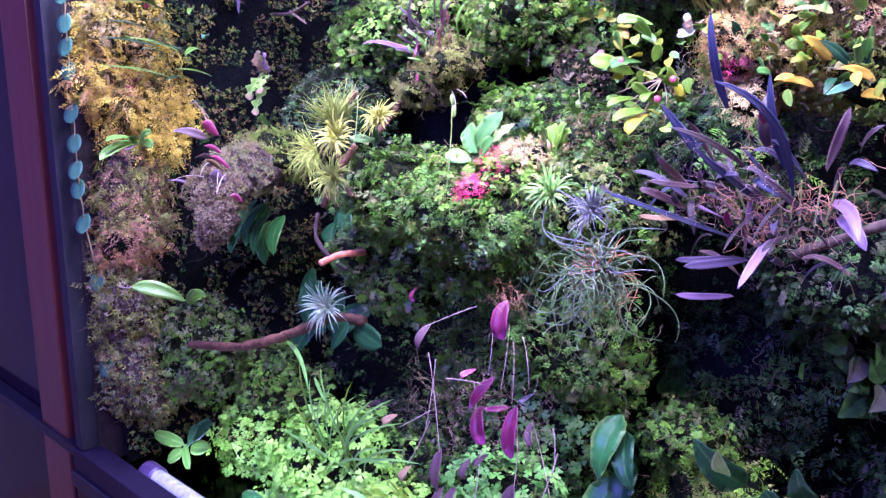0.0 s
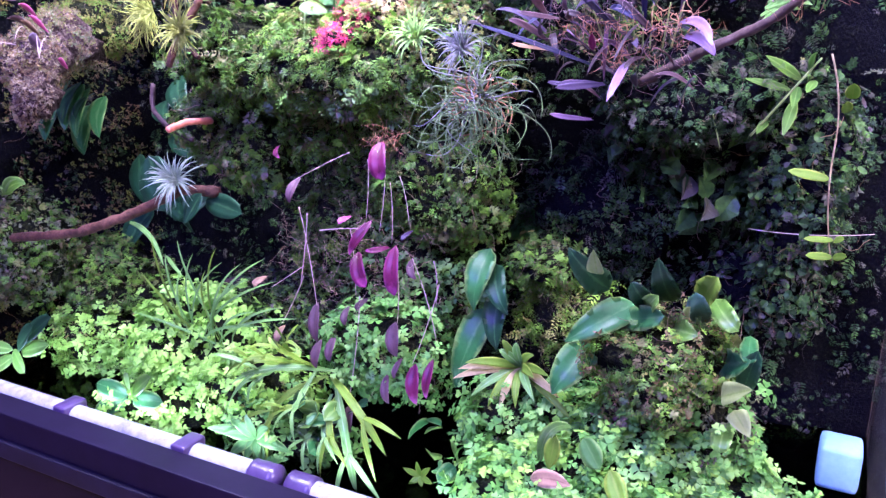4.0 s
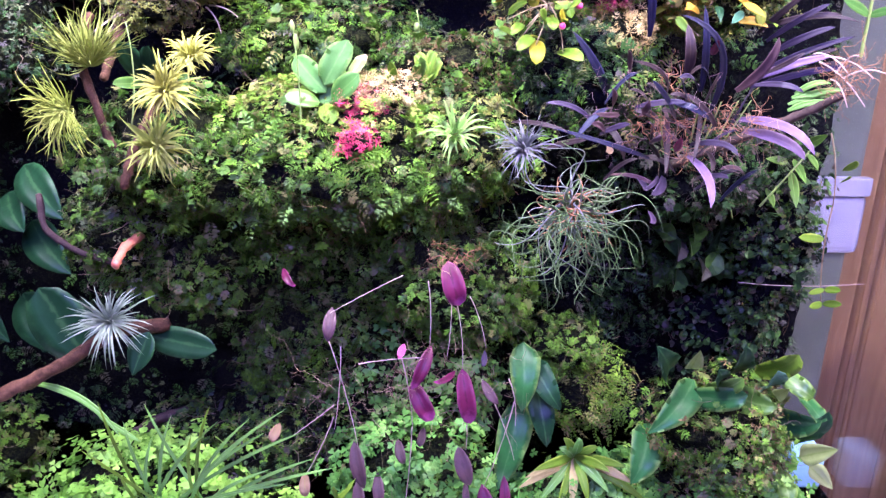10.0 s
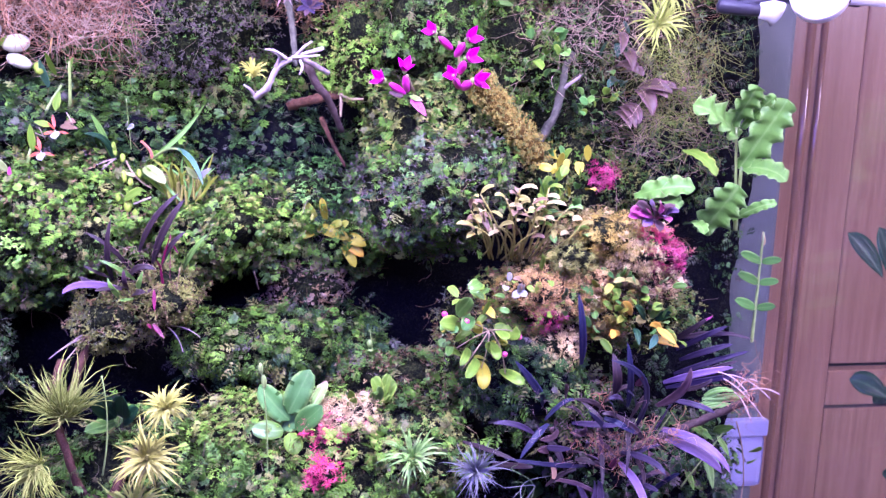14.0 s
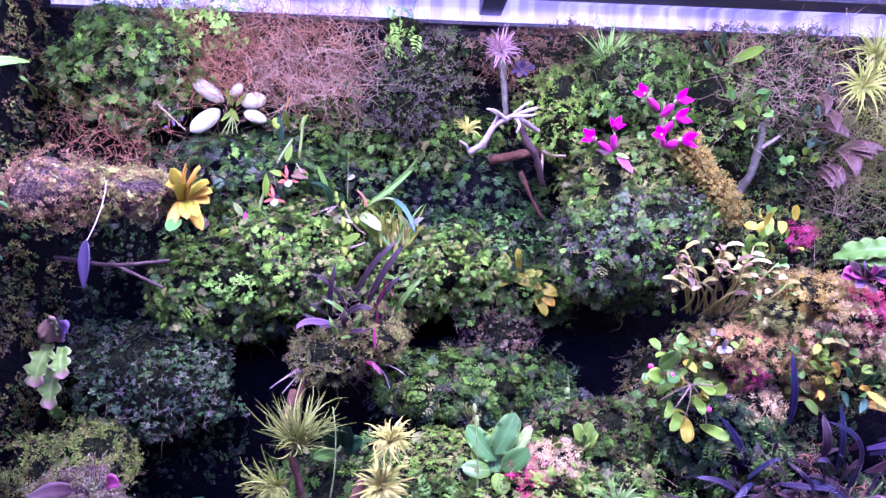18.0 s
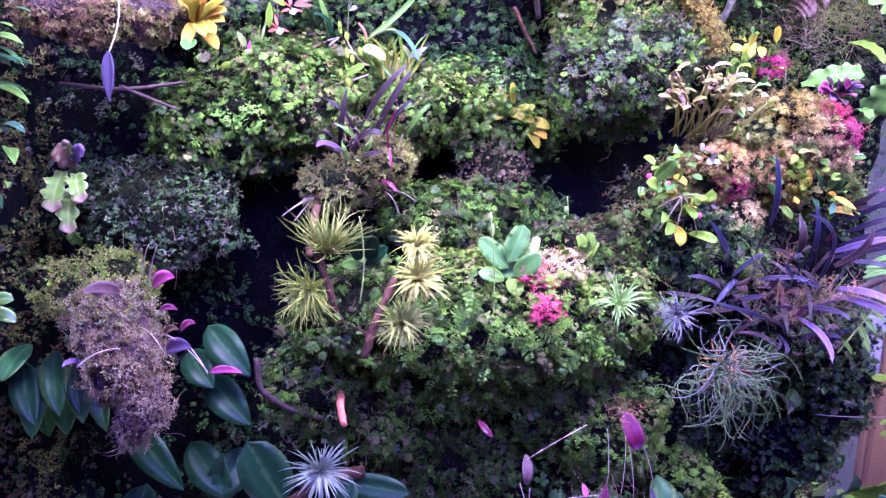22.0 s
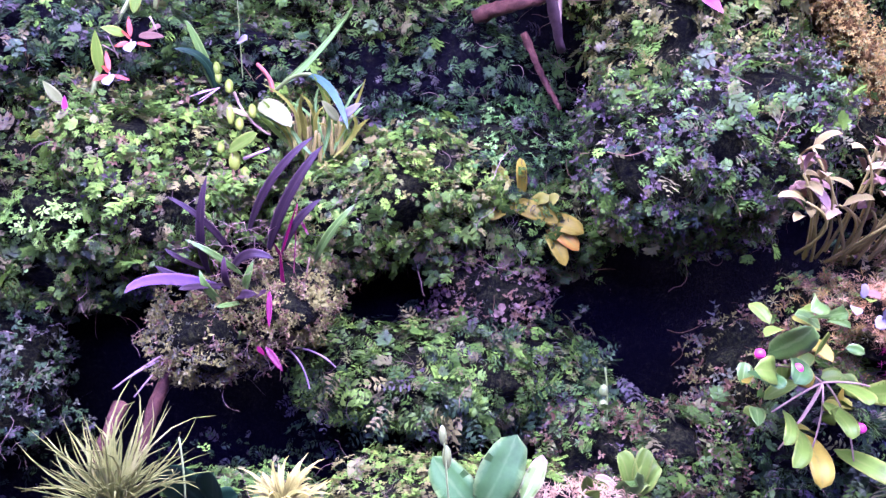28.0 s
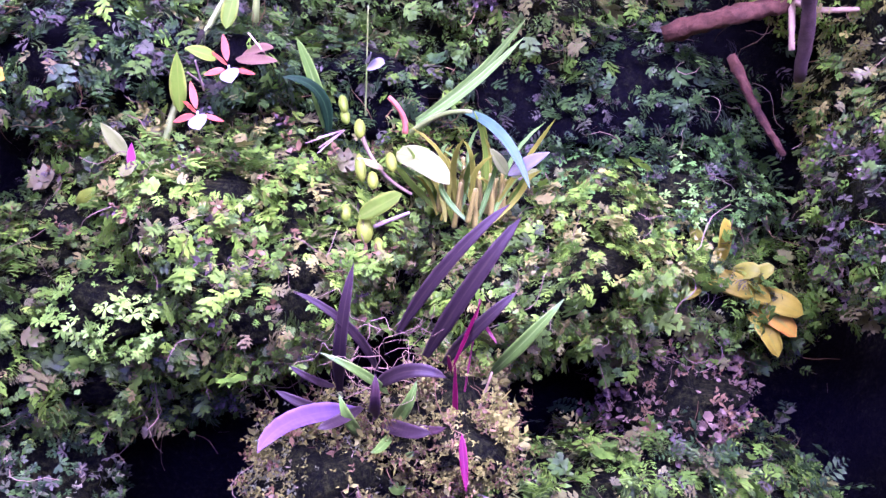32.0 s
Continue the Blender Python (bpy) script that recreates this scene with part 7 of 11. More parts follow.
p = thing('pink_orchid', (-0.438, 0.900, 1.792), 'orchid with bright magenta flowers over mossy log', 'orchid')
stem(p, (-0.439, 0.900, 1.788), (-0.443, 0.880, 1.844), 0.0021, M_STEM)
stem(p, (-0.490, 0.900, 1.773), (-0.507, 0.860, 1.802), 0.0021, M_STEM)
blade(p, (-0.502, 0.860, 1.776), (-0.486, 0.840, 1.755), 0.011, 'rose')
blade(p, (-0.511, 0.860, 1.778), (-0.529, 0.850, 1.781), 0.009, 'dusky')
blade(p, (-0.504, 0.860, 1.778), (-0.489, 0.850, 1.772), 0.007, 'mott')
egg(p, (-0.472, 0.845, 1.845), (-0.452, 0.870, 1.833), 0.009, M_MAGENTA, 'flower_tube', 'magenta flower tube')
petals(p, (-0.478, 0.838, 1.849), (-0.8, -0.8, 0.4), 4, 0.017, 0.011, 'magenta', open_=0.42, turn=102.4)
egg(p, (-0.442, 0.845, 1.839), (-0.449, 0.870, 1.825), 0.010, M_MAGENTA, 'flower_tube', 'magenta flower tube')
petals(p, (-0.440, 0.838, 1.843), (0.5, -0.8, 0.3), 4, 0.020, 0.012, 'magenta', open_=0.42, turn=108.2)
egg(p, (-0.441, 0.845, 1.818), (-0.444, 0.870, 1.806), 0.010, M_MAGENTA, 'flower_tube', 'magenta flower tube')
petals(p, (-0.440, 0.838, 1.822), (0.6, -0.8, 0.2), 4, 0.020, 0.012, 'magenta', open_=0.42, turn=108.0)
egg(p, (-0.452, 0.845, 1.799), (-0.443, 0.870, 1.788), 0.008, M_MAGENTA, 'flower_tube', 'magenta flower tube')
petals(p, (-0.455, 0.838, 1.802), (-0.5, -0.8, 0.2), 4, 0.016, 0.010, 'magenta', open_=0.42, turn=105.60000000000001)
egg(p, (-0.433, 0.845, 1.795), (-0.440, 0.870, 1.788), 0.011, M_MAGENTA, 'flower_tube', 'magenta flower tube')
petals(p, (-0.431, 0.838, 1.797), (0.9, -0.8, 0.1), 4, 0.021, 0.013, 'magenta', open_=0.42, turn=109.2)
egg(p, (-0.511, 0.845, 1.800), (-0.505, 0.870, 1.782), 0.009, M_MAGENTA, 'flower_tube', 'magenta flower tube')
petals(p, (-0.512, 0.838, 1.806), (0.1, -0.8, 0.8), 4, 0.018, 0.011, 'magenta', open_=0.42, turn=97.0)
egg(p, (-0.529, 0.845, 1.791), (-0.507, 0.870, 1.780), 0.009, M_MAGENTA, 'flower_tube', 'magenta flower tube')
petals(p, (-0.536, 0.838, 1.795), (-0.9, -0.8, 0.3), 4, 0.018, 0.011, 'magenta', open_=0.42, turn=93.4)
tuft('grass_tuft', (-0.508, 0.920, 1.889), 'upright tuft of narrow green leaves', 46, 0.053, 0.0050, 'grass', seed=13, axis=(0, -0.3, 1), spread=(3, 45), curl=-0.2, category='grass')

p = thing('white_flower', (-0.526, 0.920, 1.941), 'small white flower in the grass tuft', 'flower')
petals(p, (-0.528, 0.900, 1.939), (0, -1, 0.3), 5, 0.011, 0.006, 'white')

p = thing('green_shoot', (-0.374, 0.920, 1.904), 'shoot with glossy green leaves under the lid', 'plant')
blade(p, (-0.367, 0.930, 1.901), (-0.397, 0.890, 1.921), 0.016, 'deep', shape='oval')
blade(p, (-0.363, 0.930, 1.905), (-0.373, 0.890, 1.936), 0.014, 'deep', shape='oval')
blade(p, (-0.345, 0.930, 1.904), (-0.319, 0.890, 1.915), 0.019, 'lime', shape='oval')
blade(p, (-0.370, 0.930, 1.897), (-0.392, 0.890, 1.890), 0.016, 'green', shape='oval')
blade(p, (-0.356, 0.930, 1.909), (-0.376, 0.890, 1.922), 0.013, 'green', shape='oval')
tuft('spiky_airplant', (-0.164, 0.920, 1.913), 'spiky green air plant beside the glass', 80, 0.045, 0.0036, 'lime', seed=14, sway=0.14, axis=(0, -0.8, 0.5))
tuft('spiky_airplant', (-0.177, 0.920, 1.875), 'spiky green air plant beside the glass', 80, 0.048, 0.0036, 'lime', seed=15, sway=0.14, axis=(-0.1, -0.9, 0.2))

p = thing('hanging_moss', (-0.145, 0.930, 1.817), 'grey-green hanging thread moss beside the glass', 'moss')
tangle(p, rel(p, (-0.145, 0.930, 1.813)), 260, (0.051, 0.030, 0.066), 0.0006, 'tan', 0.081, 6, down=0.6)
tangle(p, rel(p, (-0.261, 0.930, 1.893)), 130, (0.094, 0.020, 0.051), 0.0007, 'root', 0.087, 7)
tangle(p, rel(p, (-0.163, 0.930, 1.750)), 90, (0.066, 0.020, 0.059), 0.0007, 'root', 0.081, 8)

p = thing('aerial_roots', (-0.957, 0.930, 1.880), 'tangled pinkish aerial roots under the lid', 'roots')
tangle(p, rel(p, (-0.960, 0.968, 1.888)), 330, (0.130, 0.020, 0.044), 0.0012, 'rustroot', 0.075, 9, sway=0.4, sides=3)
tangle(p, rel(p, (-0.900, 0.962, 1.872)), 150, (0.070, 0.015, 0.030), 0.0013, 'root', 0.065, 19, sway=0.45, sides=3)
tangle(p, rel(p, (-1.085, 0.975, 1.895)), 130, (0.060, 0.020, 0.040), 0.0014, 'rustroot', 0.05, 29, sway=0.4, sides=3)
tangle(p, rel(p, (-1.133, 0.900, 1.764)), 110, (0.062, 0.020, 0.055), 0.0006, 'rustroot', 0.076, 10)
branch = limb('bent_branch', 'grey-green bent branch rising from the moss', [(-0.333, 0.880, 1.722), (-0.317, 0.860, 1.759), (-0.309, 0.860, 1.800), (-0.303, 0.870, 1.824), (-0.295, 0.870, 1.841)], 0.0063, 0.0041, M_GREYBRANCH)
branch.location += Vector((0.017, 0.087, 0))
branch = limb('side_twig', 'thin side twig of the bent branch', [(-0.309, 0.860, 1.793), (-0.293, 0.850, 1.806), (-0.288, 0.850, 1.811)], 0.0027, 0.0013, M_DRIFT)
branch.location += Vector((0.017, 0.087, 0))

p = thing('bracted_plant', (-0.202, 0.930, 1.779), 'plant with folded brownish rose bracts', 'plant')
blade(p, (-0.224, 0.930, 1.844), (-0.219, 0.890, 1.816), 0.017, 'blush', bend=(0.0, -0.010, 0.004), fold=0.6)
blade(p, (-0.230, 0.930, 1.822), (-0.211, 0.890, 1.812), 0.019, 'blush', bend=(0.0, -0.010, 0.004), fold=0.6)
blade(p, (-0.219, 0.930, 1.815), (-0.204, 0.890, 1.809), 0.015, 'blush', bend=(0.0, -0.010, 0.004), fold=0.6)
blade(p, (-0.199, 0.930, 1.794), (-0.189, 0.890, 1.760), 0.022, 'blush', bend=(0.0, -0.010, 0.004), fold=0.6)
blade(p, (-0.196, 0.930, 1.797), (-0.164, 0.890, 1.789), 0.019, 'blush', bend=(0.0, -0.010, 0.004), fold=0.6)
blade(p, (-0.191, 0.930, 1.790), (-0.170, 0.890, 1.783), 0.016, 'blush', bend=(0.0, -0.010, 0.004), fold=0.6)
blade(p, (-0.181, 0.930, 1.794), (-0.158, 0.890, 1.795), 0.013, 'blush', bend=(0.0, -0.010, 0.004), fold=0.6)
blade(p, (-0.220, 0.930, 1.771), (-0.211, 0.890, 1.745), 0.019, 'blush', bend=(0.0, -0.010, 0.004), fold=0.6)
blade(p, (-0.213, 0.930, 1.775), (-0.205, 0.890, 1.749), 0.015, 'blush', bend=(0.0, -0.010, 0.004), fold=0.6)
blade(p, (-0.227, 0.930, 1.764), (-0.218, 0.890, 1.744), 0.016, 'blush', bend=(0.0, -0.010, 0.004), fold=0.6)
blade(p, (-0.226, 0.930, 1.866), (-0.236, 0.890, 1.836), 0.013, 'blush', bend=(0.0, -0.010, 0.004), fold=0.6)
blade(p, (-0.151, 0.930, 1.791), (-0.146, 0.890, 1.789), 0.010, 'blush', bend=(0.0, -0.010, 0.004), fold=0.6)

p = thing('variegated_shoot', (-0.235, 0.930, 1.844), 'shoot with small dark striped leaves', 'plant')
cluster(p, (-0.234, 0.930, 1.822), (0.018, 0.020, 0.044), 14, 0.022, 0.010, ['deep', 'silver', 'green'], 31)

p = thing('pale_green_fern', (-0.312, 0.930, 1.834), 'pale green creeping leaves', 'plant')
cluster(p, (-0.323, 0.920, 1.834), (0.022, 0.020, 0.029), 16, 0.019, 0.014, ['lime', 'stag', 'jade'], 32)
cluster(p, (-0.253, 0.930, 1.770), (0.026, 0.020, 0.018), 22, 0.013, 0.010, ['stag', 'jade', 'lime'], 33)

p = thing('crimson_rosette', (-0.172, 0.880, 1.623), 'rosette of purple-pink leaves on sphagnum', 'plant')
blade(p, (-0.214, 0.800, 1.639), (-0.262, 0.760, 1.656), 0.014, 'rose', bend=(0.0, 0.0, 0.004), shape='spoon')
blade(p, (-0.214, 0.800, 1.639), (-0.256, 0.760, 1.663), 0.014, 'dusky', bend=(0.0, 0.0, 0.004), shape='spoon')
blade(p, (-0.214, 0.800, 1.639), (-0.240, 0.760, 1.664), 0.014, 'lilac', bend=(0.0, 0.0, 0.004), shape='spoon')
blade(p, (-0.214, 0.800, 1.639), (-0.225, 0.760, 1.663), 0.014, 'rose', bend=(0.0, 0.0, 0.004), shape='spoon')
blade(p, (-0.214, 0.800, 1.639), (-0.210, 0.760, 1.660), 0.014, 'dusky', bend=(0.0, 0.0, 0.004), shape='spoon')
blade(p, (-0.214, 0.800, 1.639), (-0.205, 0.760, 1.654), 0.014, 'lilac', bend=(0.0, 0.0, 0.004), shape='spoon')
blade(p, (-0.214, 0.800, 1.639), (-0.214, 0.760, 1.643), 0.014, 'rose', bend=(0.0, 0.0, 0.004), shape='spoon')
blade(p, (-0.214, 0.800, 1.639), (-0.226, 0.760, 1.632), 0.014, 'dusky', bend=(0.0, 0.0, 0.004), shape='spoon')
blade(p, (-0.214, 0.800, 1.639), (-0.246, 0.760, 1.638), 0.014, 'lilac', bend=(0.0, 0.0, 0.004), shape='spoon')
blade(p, (-0.214, 0.800, 1.639), (-0.264, 0.760, 1.649), 0.014, 'rose', bend=(0.0, 0.0, 0.004), shape='spoon')
blade(p, (-0.214, 0.800, 1.639), (-0.234, 0.760, 1.657), 0.014, 'dusky', bend=(0.0, 0.0, 0.004), shape='spoon')
blade(p, (-0.214, 0.800, 1.639), (-0.221, 0.760, 1.649), 0.014, 'lilac', bend=(0.0, 0.0, 0.004), shape='spoon')
blade(p, (-0.214, 0.800, 1.639), (-0.252, 0.760, 1.651), 0.014, 'rose', bend=(0.0, 0.0, 0.004), shape='spoon')

p = thing('wavy_fern', (-0.081, 0.880, 1.676), 'fern with broad pale green wavy fronds beside the glass', 'fern')
stem(p, (-0.046, 0.920, 1.608), (-0.056, 0.900, 1.696), 0.0031, M_STALK)
stem(p, (-0.046, 0.920, 1.608), (-0.068, 0.900, 1.748), 0.0023, M_STALK)
blade(p, (-0.060, 0.910, 1.732), (-0.150, 0.860, 1.775), 0.035, 'stag', bend=(0.0, -0.010, 0.008), shape='tongue', wave=0.006599999999999999, waves=4.5, ruffle=0.16, n=24)
blade(p, (-0.071, 0.910, 1.747), (-0.066, 0.860, 1.801), 0.030, 'stag', bend=(0.0, -0.010, 0.007), shape='tongue', wave=0.006, waves=4.5, ruffle=0.16, n=24)
blade(p, (-0.055, 0.910, 1.747), (-0.040, 0.860, 1.789), 0.018, 'stag', bend=(0.0, -0.010, 0.007), shape='tongue', wave=0.0042, waves=4.5, ruffle=0.16, n=24)
blade(p, (-0.054, 0.910, 1.693), (-0.023, 0.860, 1.785), 0.040, 'stag', bend=(0.0, -0.010, 0.008), shape='tongue', wave=0.005399999999999999, waves=4.5, ruffle=0.16, n=24)
blade(p, (-0.052, 0.910, 1.693), (-0.014, 0.860, 1.681), 0.029, 'stag', bend=(0.0, -0.010, 0.008), shape='tongue', wave=0.0018, waves=4.5, ruffle=0.16, n=24)
blade(p, (-0.100, 0.910, 1.606), (-0.079, 0.860, 1.675), 0.043, 'stag', bend=(0.0, -0.010, 0.008), shape='tongue', wave=0.0042, waves=4.5, ruffle=0.16, n=24)
blade(p, (-0.057, 0.910, 1.624), (-0.024, 0.860, 1.652), 0.014, 'stag', bend=(0.0, -0.010, 0.008), shape='tongue', wave=0.0024, waves=4.5, ruffle=0.16, n=24)
blade(p, (-0.198, 0.910, 1.655), (-0.138, 0.860, 1.672), 0.027, 'stag', bend=(0.0, -0.010, 0.007), shape='tongue', wave=0.0048, waves=4.5, ruffle=0.16, n=24)
blade(p, (-0.174, 0.910, 1.649), (-0.157, 0.860, 1.645), 0.023, 'stag', bend=(0.0, -0.010, 0.007), shape='tongue', wave=0.0018, waves=4.5, ruffle=0.16, n=24)
blade(p, (-0.136, 0.910, 1.716), (-0.111, 0.860, 1.687), 0.016, 'lime', bend=(0.0, -0.010, 0.007), shape='tongue', wave=0.0006, waves=4.5, ruffle=0.16, n=24)
blade(p, (-0.125, 0.910, 1.618), (-0.121, 0.860, 1.612), 0.018, 'stag', bend=(0.0, -0.010, 0.008), shape='tongue', wave=0.0012, waves=4.5, ruffle=0.16, n=24)

p = thing('climbing_vine', (-0.053, 0.830, 1.493), 'upright vine with paired oval leaves against the glass', 'vine')
stem(p, (-0.059, 0.830, 1.471), (-0.057, 0.830, 1.614), 0.0022, M_STALK)
blade(p, (-0.056, 0.830, 1.576), (-0.097, 0.810, 1.591), 0.014, 'jade', shape='oval')
blade(p, (-0.056, 0.830, 1.576), (-0.041, 0.810, 1.582), 0.011, 'jade', shape='oval')
blade(p, (-0.057, 0.830, 1.549), (-0.098, 0.810, 1.565), 0.014, 'jade', shape='oval')
blade(p, (-0.057, 0.830, 1.549), (-0.042, 0.810, 1.555), 0.011, 'jade', shape='oval')
blade(p, (-0.058, 0.830, 1.516), (-0.099, 0.810, 1.532), 0.014, 'jade', shape='oval')
blade(p, (-0.058, 0.830, 1.516), (-0.043, 0.810, 1.523), 0.011, 'jade', shape='oval')
blade(p, (-0.055, 0.830, 1.596), (-0.058, 0.830, 1.615), 0.006, 'straw')
deepen(p, (-0.572, -0.038, 1.695), 1.103)

p = thing('hanging_vine', (-0.076, 0.820, 1.373), 'thin hanging vine with a few small leaves', 'vine')
stem(p, (-0.076, 0.820, 1.373), (-0.061, 0.815, 1.288), 0.0010, M_STEM, (0.004, 0.0, 0.0))
stem(p, (-0.061, 0.815, 1.288), (-0.049, 0.820, 1.157), 0.0010, M_STEM, (-0.005, 0.0, 0.0))
stem(p, (-0.139, 0.860, 1.172), (-0.013, 0.800, 1.196), 0.0006, M_ROOT, (0.0, 0.0, -0.004))
blade(p, (-0.048, 0.820, 1.161), (-0.074, 0.800, 1.165), 0.009, 'lime', shape='oval')
blade(p, (-0.048, 0.820, 1.161), (-0.035, 0.800, 1.169), 0.009, 'lime', shape='oval')
blade(p, (-0.049, 0.820, 1.180), (-0.040, 0.800, 1.187), 0.009, 'lime', shape='oval')
blade(p, (-0.049, 0.820, 1.180), (-0.078, 0.800, 1.183), 0.007, 'lime', shape='oval')
blade(p, (-0.061, 0.820, 1.245), (-0.102, 0.800, 1.254), 0.011, 'lime', shape='oval')
blade(p, (-0.052, 0.820, 1.329), (-0.052, 0.800, 1.346), 0.014, 'lime', shape='oval')
blade(p, (-0.055, 0.820, 1.315), (-0.056, 0.800, 1.328), 0.011, 'lime', shape='oval')

p = thing('trailing_leaves', (-0.123, 0.820, 1.348), 'trailing stem with narrow green leaves', 'vine')
blade(p, (-0.096, 0.840, 1.352), (-0.090, 0.800, 1.375), 0.012, 'green')
blade(p, (-0.102, 0.840, 1.345), (-0.137, 0.800, 1.371), 0.013, 'green')
blade(p, (-0.105, 0.840, 1.338), (-0.105, 0.800, 1.319), 0.011, 'green')
blade(p, (-0.106, 0.840, 1.324), (-0.111, 0.800, 1.290), 0.013, 'green')
blade(p, (-0.133, 0.840, 1.365), (-0.117, 0.800, 1.358), 0.011, 'green')
blade(p, (-0.089, 0.840, 1.345), (-0.094, 0.800, 1.335), 0.010, 'green')
blade(p, (-0.131, 0.840, 1.302), (-0.137, 0.800, 1.290), 0.010, 'green')
blade(p, (-0.111, 0.840, 1.334), (-0.155, 0.800, 1.347), 0.010, 'green')
stem(p, (-0.145, 0.820, 1.285), (-0.085, 0.820, 1.369), 0.0014, M_STALK)
stem(p, (-0.192, 0.820, 1.326), (-0.175, 0.820, 1.270), 0.0010, M_STALK)

p = thing('pink_leaf_orchid', (-0.362, 0.860, 1.592), 'bushy orchid with yellow canes and small cream and pinkish leaves', 'orchid')
rng = np.random.default_rng(33)
for i in range(34):
    k = i / 33
    base = np.array((-0.405 + 0.075 * k, 0.862, 1.583)) + rng.normal(size=3) * (0.006, 0.006, 0.004)
    head = np.array((-0.438 + 0.145 * k, 0.815, 1.628 + 0.030 * math.sin(3.1 * k))) + rng.normal(size=3) * (0.010, 0.010, 0.022)
    head[2] = max(head[2], 1.592)
    stem(p, base, head, 0.0013, M_CANE, (0.006 * rng.normal(), -0.012, 0.004), 'cane')
    for j in range(3):
        d = unit(np.array((rng.normal() * 0.9 + 1.2 * (k - 0.5), -0.55, 0.12 + 0.25 * rng.normal())))
        tone = ('pinkpale', 'creamleaf', 'pinkpale', 'creamleaf', 'straw')[(i + j) % 5] if k < 0.55 else ('creamleaf', 'lime', 'straw', 'creamleaf', 'grass')[(i + j) % 5]
        o = head + (base - head) * 0.13 * j
        blade(p, o, o + d * rng.uniform(0.015, 0.026), rng.uniform(0.0062, 0.0095), tone, (0, 0, 0.003), (0.2 * rng.normal(), -0.55, 0.9), 'oval', n=6)

p = thing('lilac_flower', (-0.378, 0.790, 1.555), 'small pale lilac three-petalled flower on sphagnum', 'flower')
blade(p, (-0.380, 0.785, 1.557), (-0.383, 0.775, 1.569), 0.009, 'white', shape='oval', name='petal')
blade(p, (-0.380, 0.785, 1.557), (-0.391, 0.775, 1.554), 0.009, 'white', shape='oval', name='petal')
blade(p, (-0.380, 0.785, 1.557), (-0.374, 0.775, 1.555), 0.009, 'white', shape='oval', name='petal')

p = thing('orange_leaf_sprig', (-0.229, 0.790, 1.519), 'scattered orange-yellow and dark green small leaves', 'plant')
blade(p, (-0.242, 0.785, 1.527), (-0.263, 0.765, 1.548), 0.012, 'orange', bend=(0.0, 0.0, 0.003))
blade(p, (-0.255, 0.785, 1.503), (-0.277, 0.765, 1.508), 0.008, 'orange', bend=(0.0, 0.0, 0.003))
blade(p, (-0.214, 0.785, 1.496), (-0.189, 0.765, 1.492), 0.010, 'orange', bend=(0.0, 0.0, 0.003))
blade(p, (-0.203, 0.785, 1.508), (-0.228, 0.765, 1.520), 0.009, 'orange', bend=(0.0, 0.0, 0.003))
blade(p, (-0.225, 0.785, 1.521), (-0.248, 0.765, 1.544), 0.010, 'deep', bend=(0.0, 0.0, 0.003))
blade(p, (-0.218, 0.785, 1.521), (-0.214, 0.765, 1.545), 0.010, 'green', bend=(0.0, 0.0, 0.003))
blade(p, (-0.212, 0.785, 1.518), (-0.202, 0.765, 1.535), 0.010, 'deep', bend=(0.0, 0.0, 0.003))
blade(p, (-0.237, 0.785, 1.511), (-0.239, 0.765, 1.496), 0.009, 'deep', bend=(0.0, 0.0, 0.003))
blade(p, (-0.258, 0.785, 1.573), (-0.261, 0.765, 1.589), 0.008, 'green', bend=(0.0, 0.0, 0.003))
blade(p, (-0.251, 0.785, 1.567), (-0.255, 0.765, 1.584), 0.008, 'jade', bend=(0.0, 0.0, 0.003))
blade(p, (-0.355, 0.785, 1.584), (-0.361, 0.765, 1.604), 0.009, 'lime', bend=(0.0, 0.0, 0.003))
blade(p, (-0.327, 0.785, 1.546), (-0.331, 0.765, 1.565), 0.009, 'deep', bend=(0.0, 0.0, 0.003))

p = thing('yellow_shoot', (-0.311, 0.860, 1.677), 'cluster of yellow-green spoon leaves on a mossy log', 'plant')
cluster(p, (-0.318, 0.830, 1.681), (0.023, 0.020, 0.030), 26, 0.020, 0.010, ['lime', 'yellow', 'jade'], 34, aim=(0, -0.5, 0.9), loose=0.6)

p = thing('bean_orchid', (-0.414, 0.790, 1.510), 'trailing orchid with bean-shaped yellow-green leaves and pink buds', 'orchid')
blade(p, (-0.453, 0.790, 1.530), (-0.444, 0.750, 1.560), 0.018, 'green', bend=(0.0, -0.010, 0.003), shape='oval')
blade(p, (-0.446, 0.790, 1.517), (-0.478, 0.750, 1.532), 0.019, 'lime', bend=(0.0, -0.010, 0.003), shape='oval')
blade(p, (-0.437, 0.790, 1.529), (-0.452, 0.750, 1.523), 0.016, 'jade', bend=(0.0, -0.010, 0.003), shape='oval')
blade(p, (-0.428, 0.790, 1.555), (-0.424, 0.750, 1.570), 0.013, 'green', bend=(0.0, -0.010, 0.003), shape='oval')
blade(p, (-0.427, 0.790, 1.477), (-0.447, 0.750, 1.467), 0.013, 'lime', bend=(0.0, -0.010, 0.003), shape='oval')
blade(p, (-0.424, 0.790, 1.474), (-0.427, 0.750, 1.453), 0.017, 'yellow', bend=(0.0, -0.010, 0.003), shape='oval')
blade(p, (-0.400, 0.790, 1.462), (-0.379, 0.750, 1.458), 0.014, 'lime', bend=(0.0, -0.010, 0.003), shape='oval')
blade(p, (-0.413, 0.790, 1.497), (-0.411, 0.750, 1.487), 0.013, 'lime', bend=(0.0, -0.010, 0.003), shape='oval')
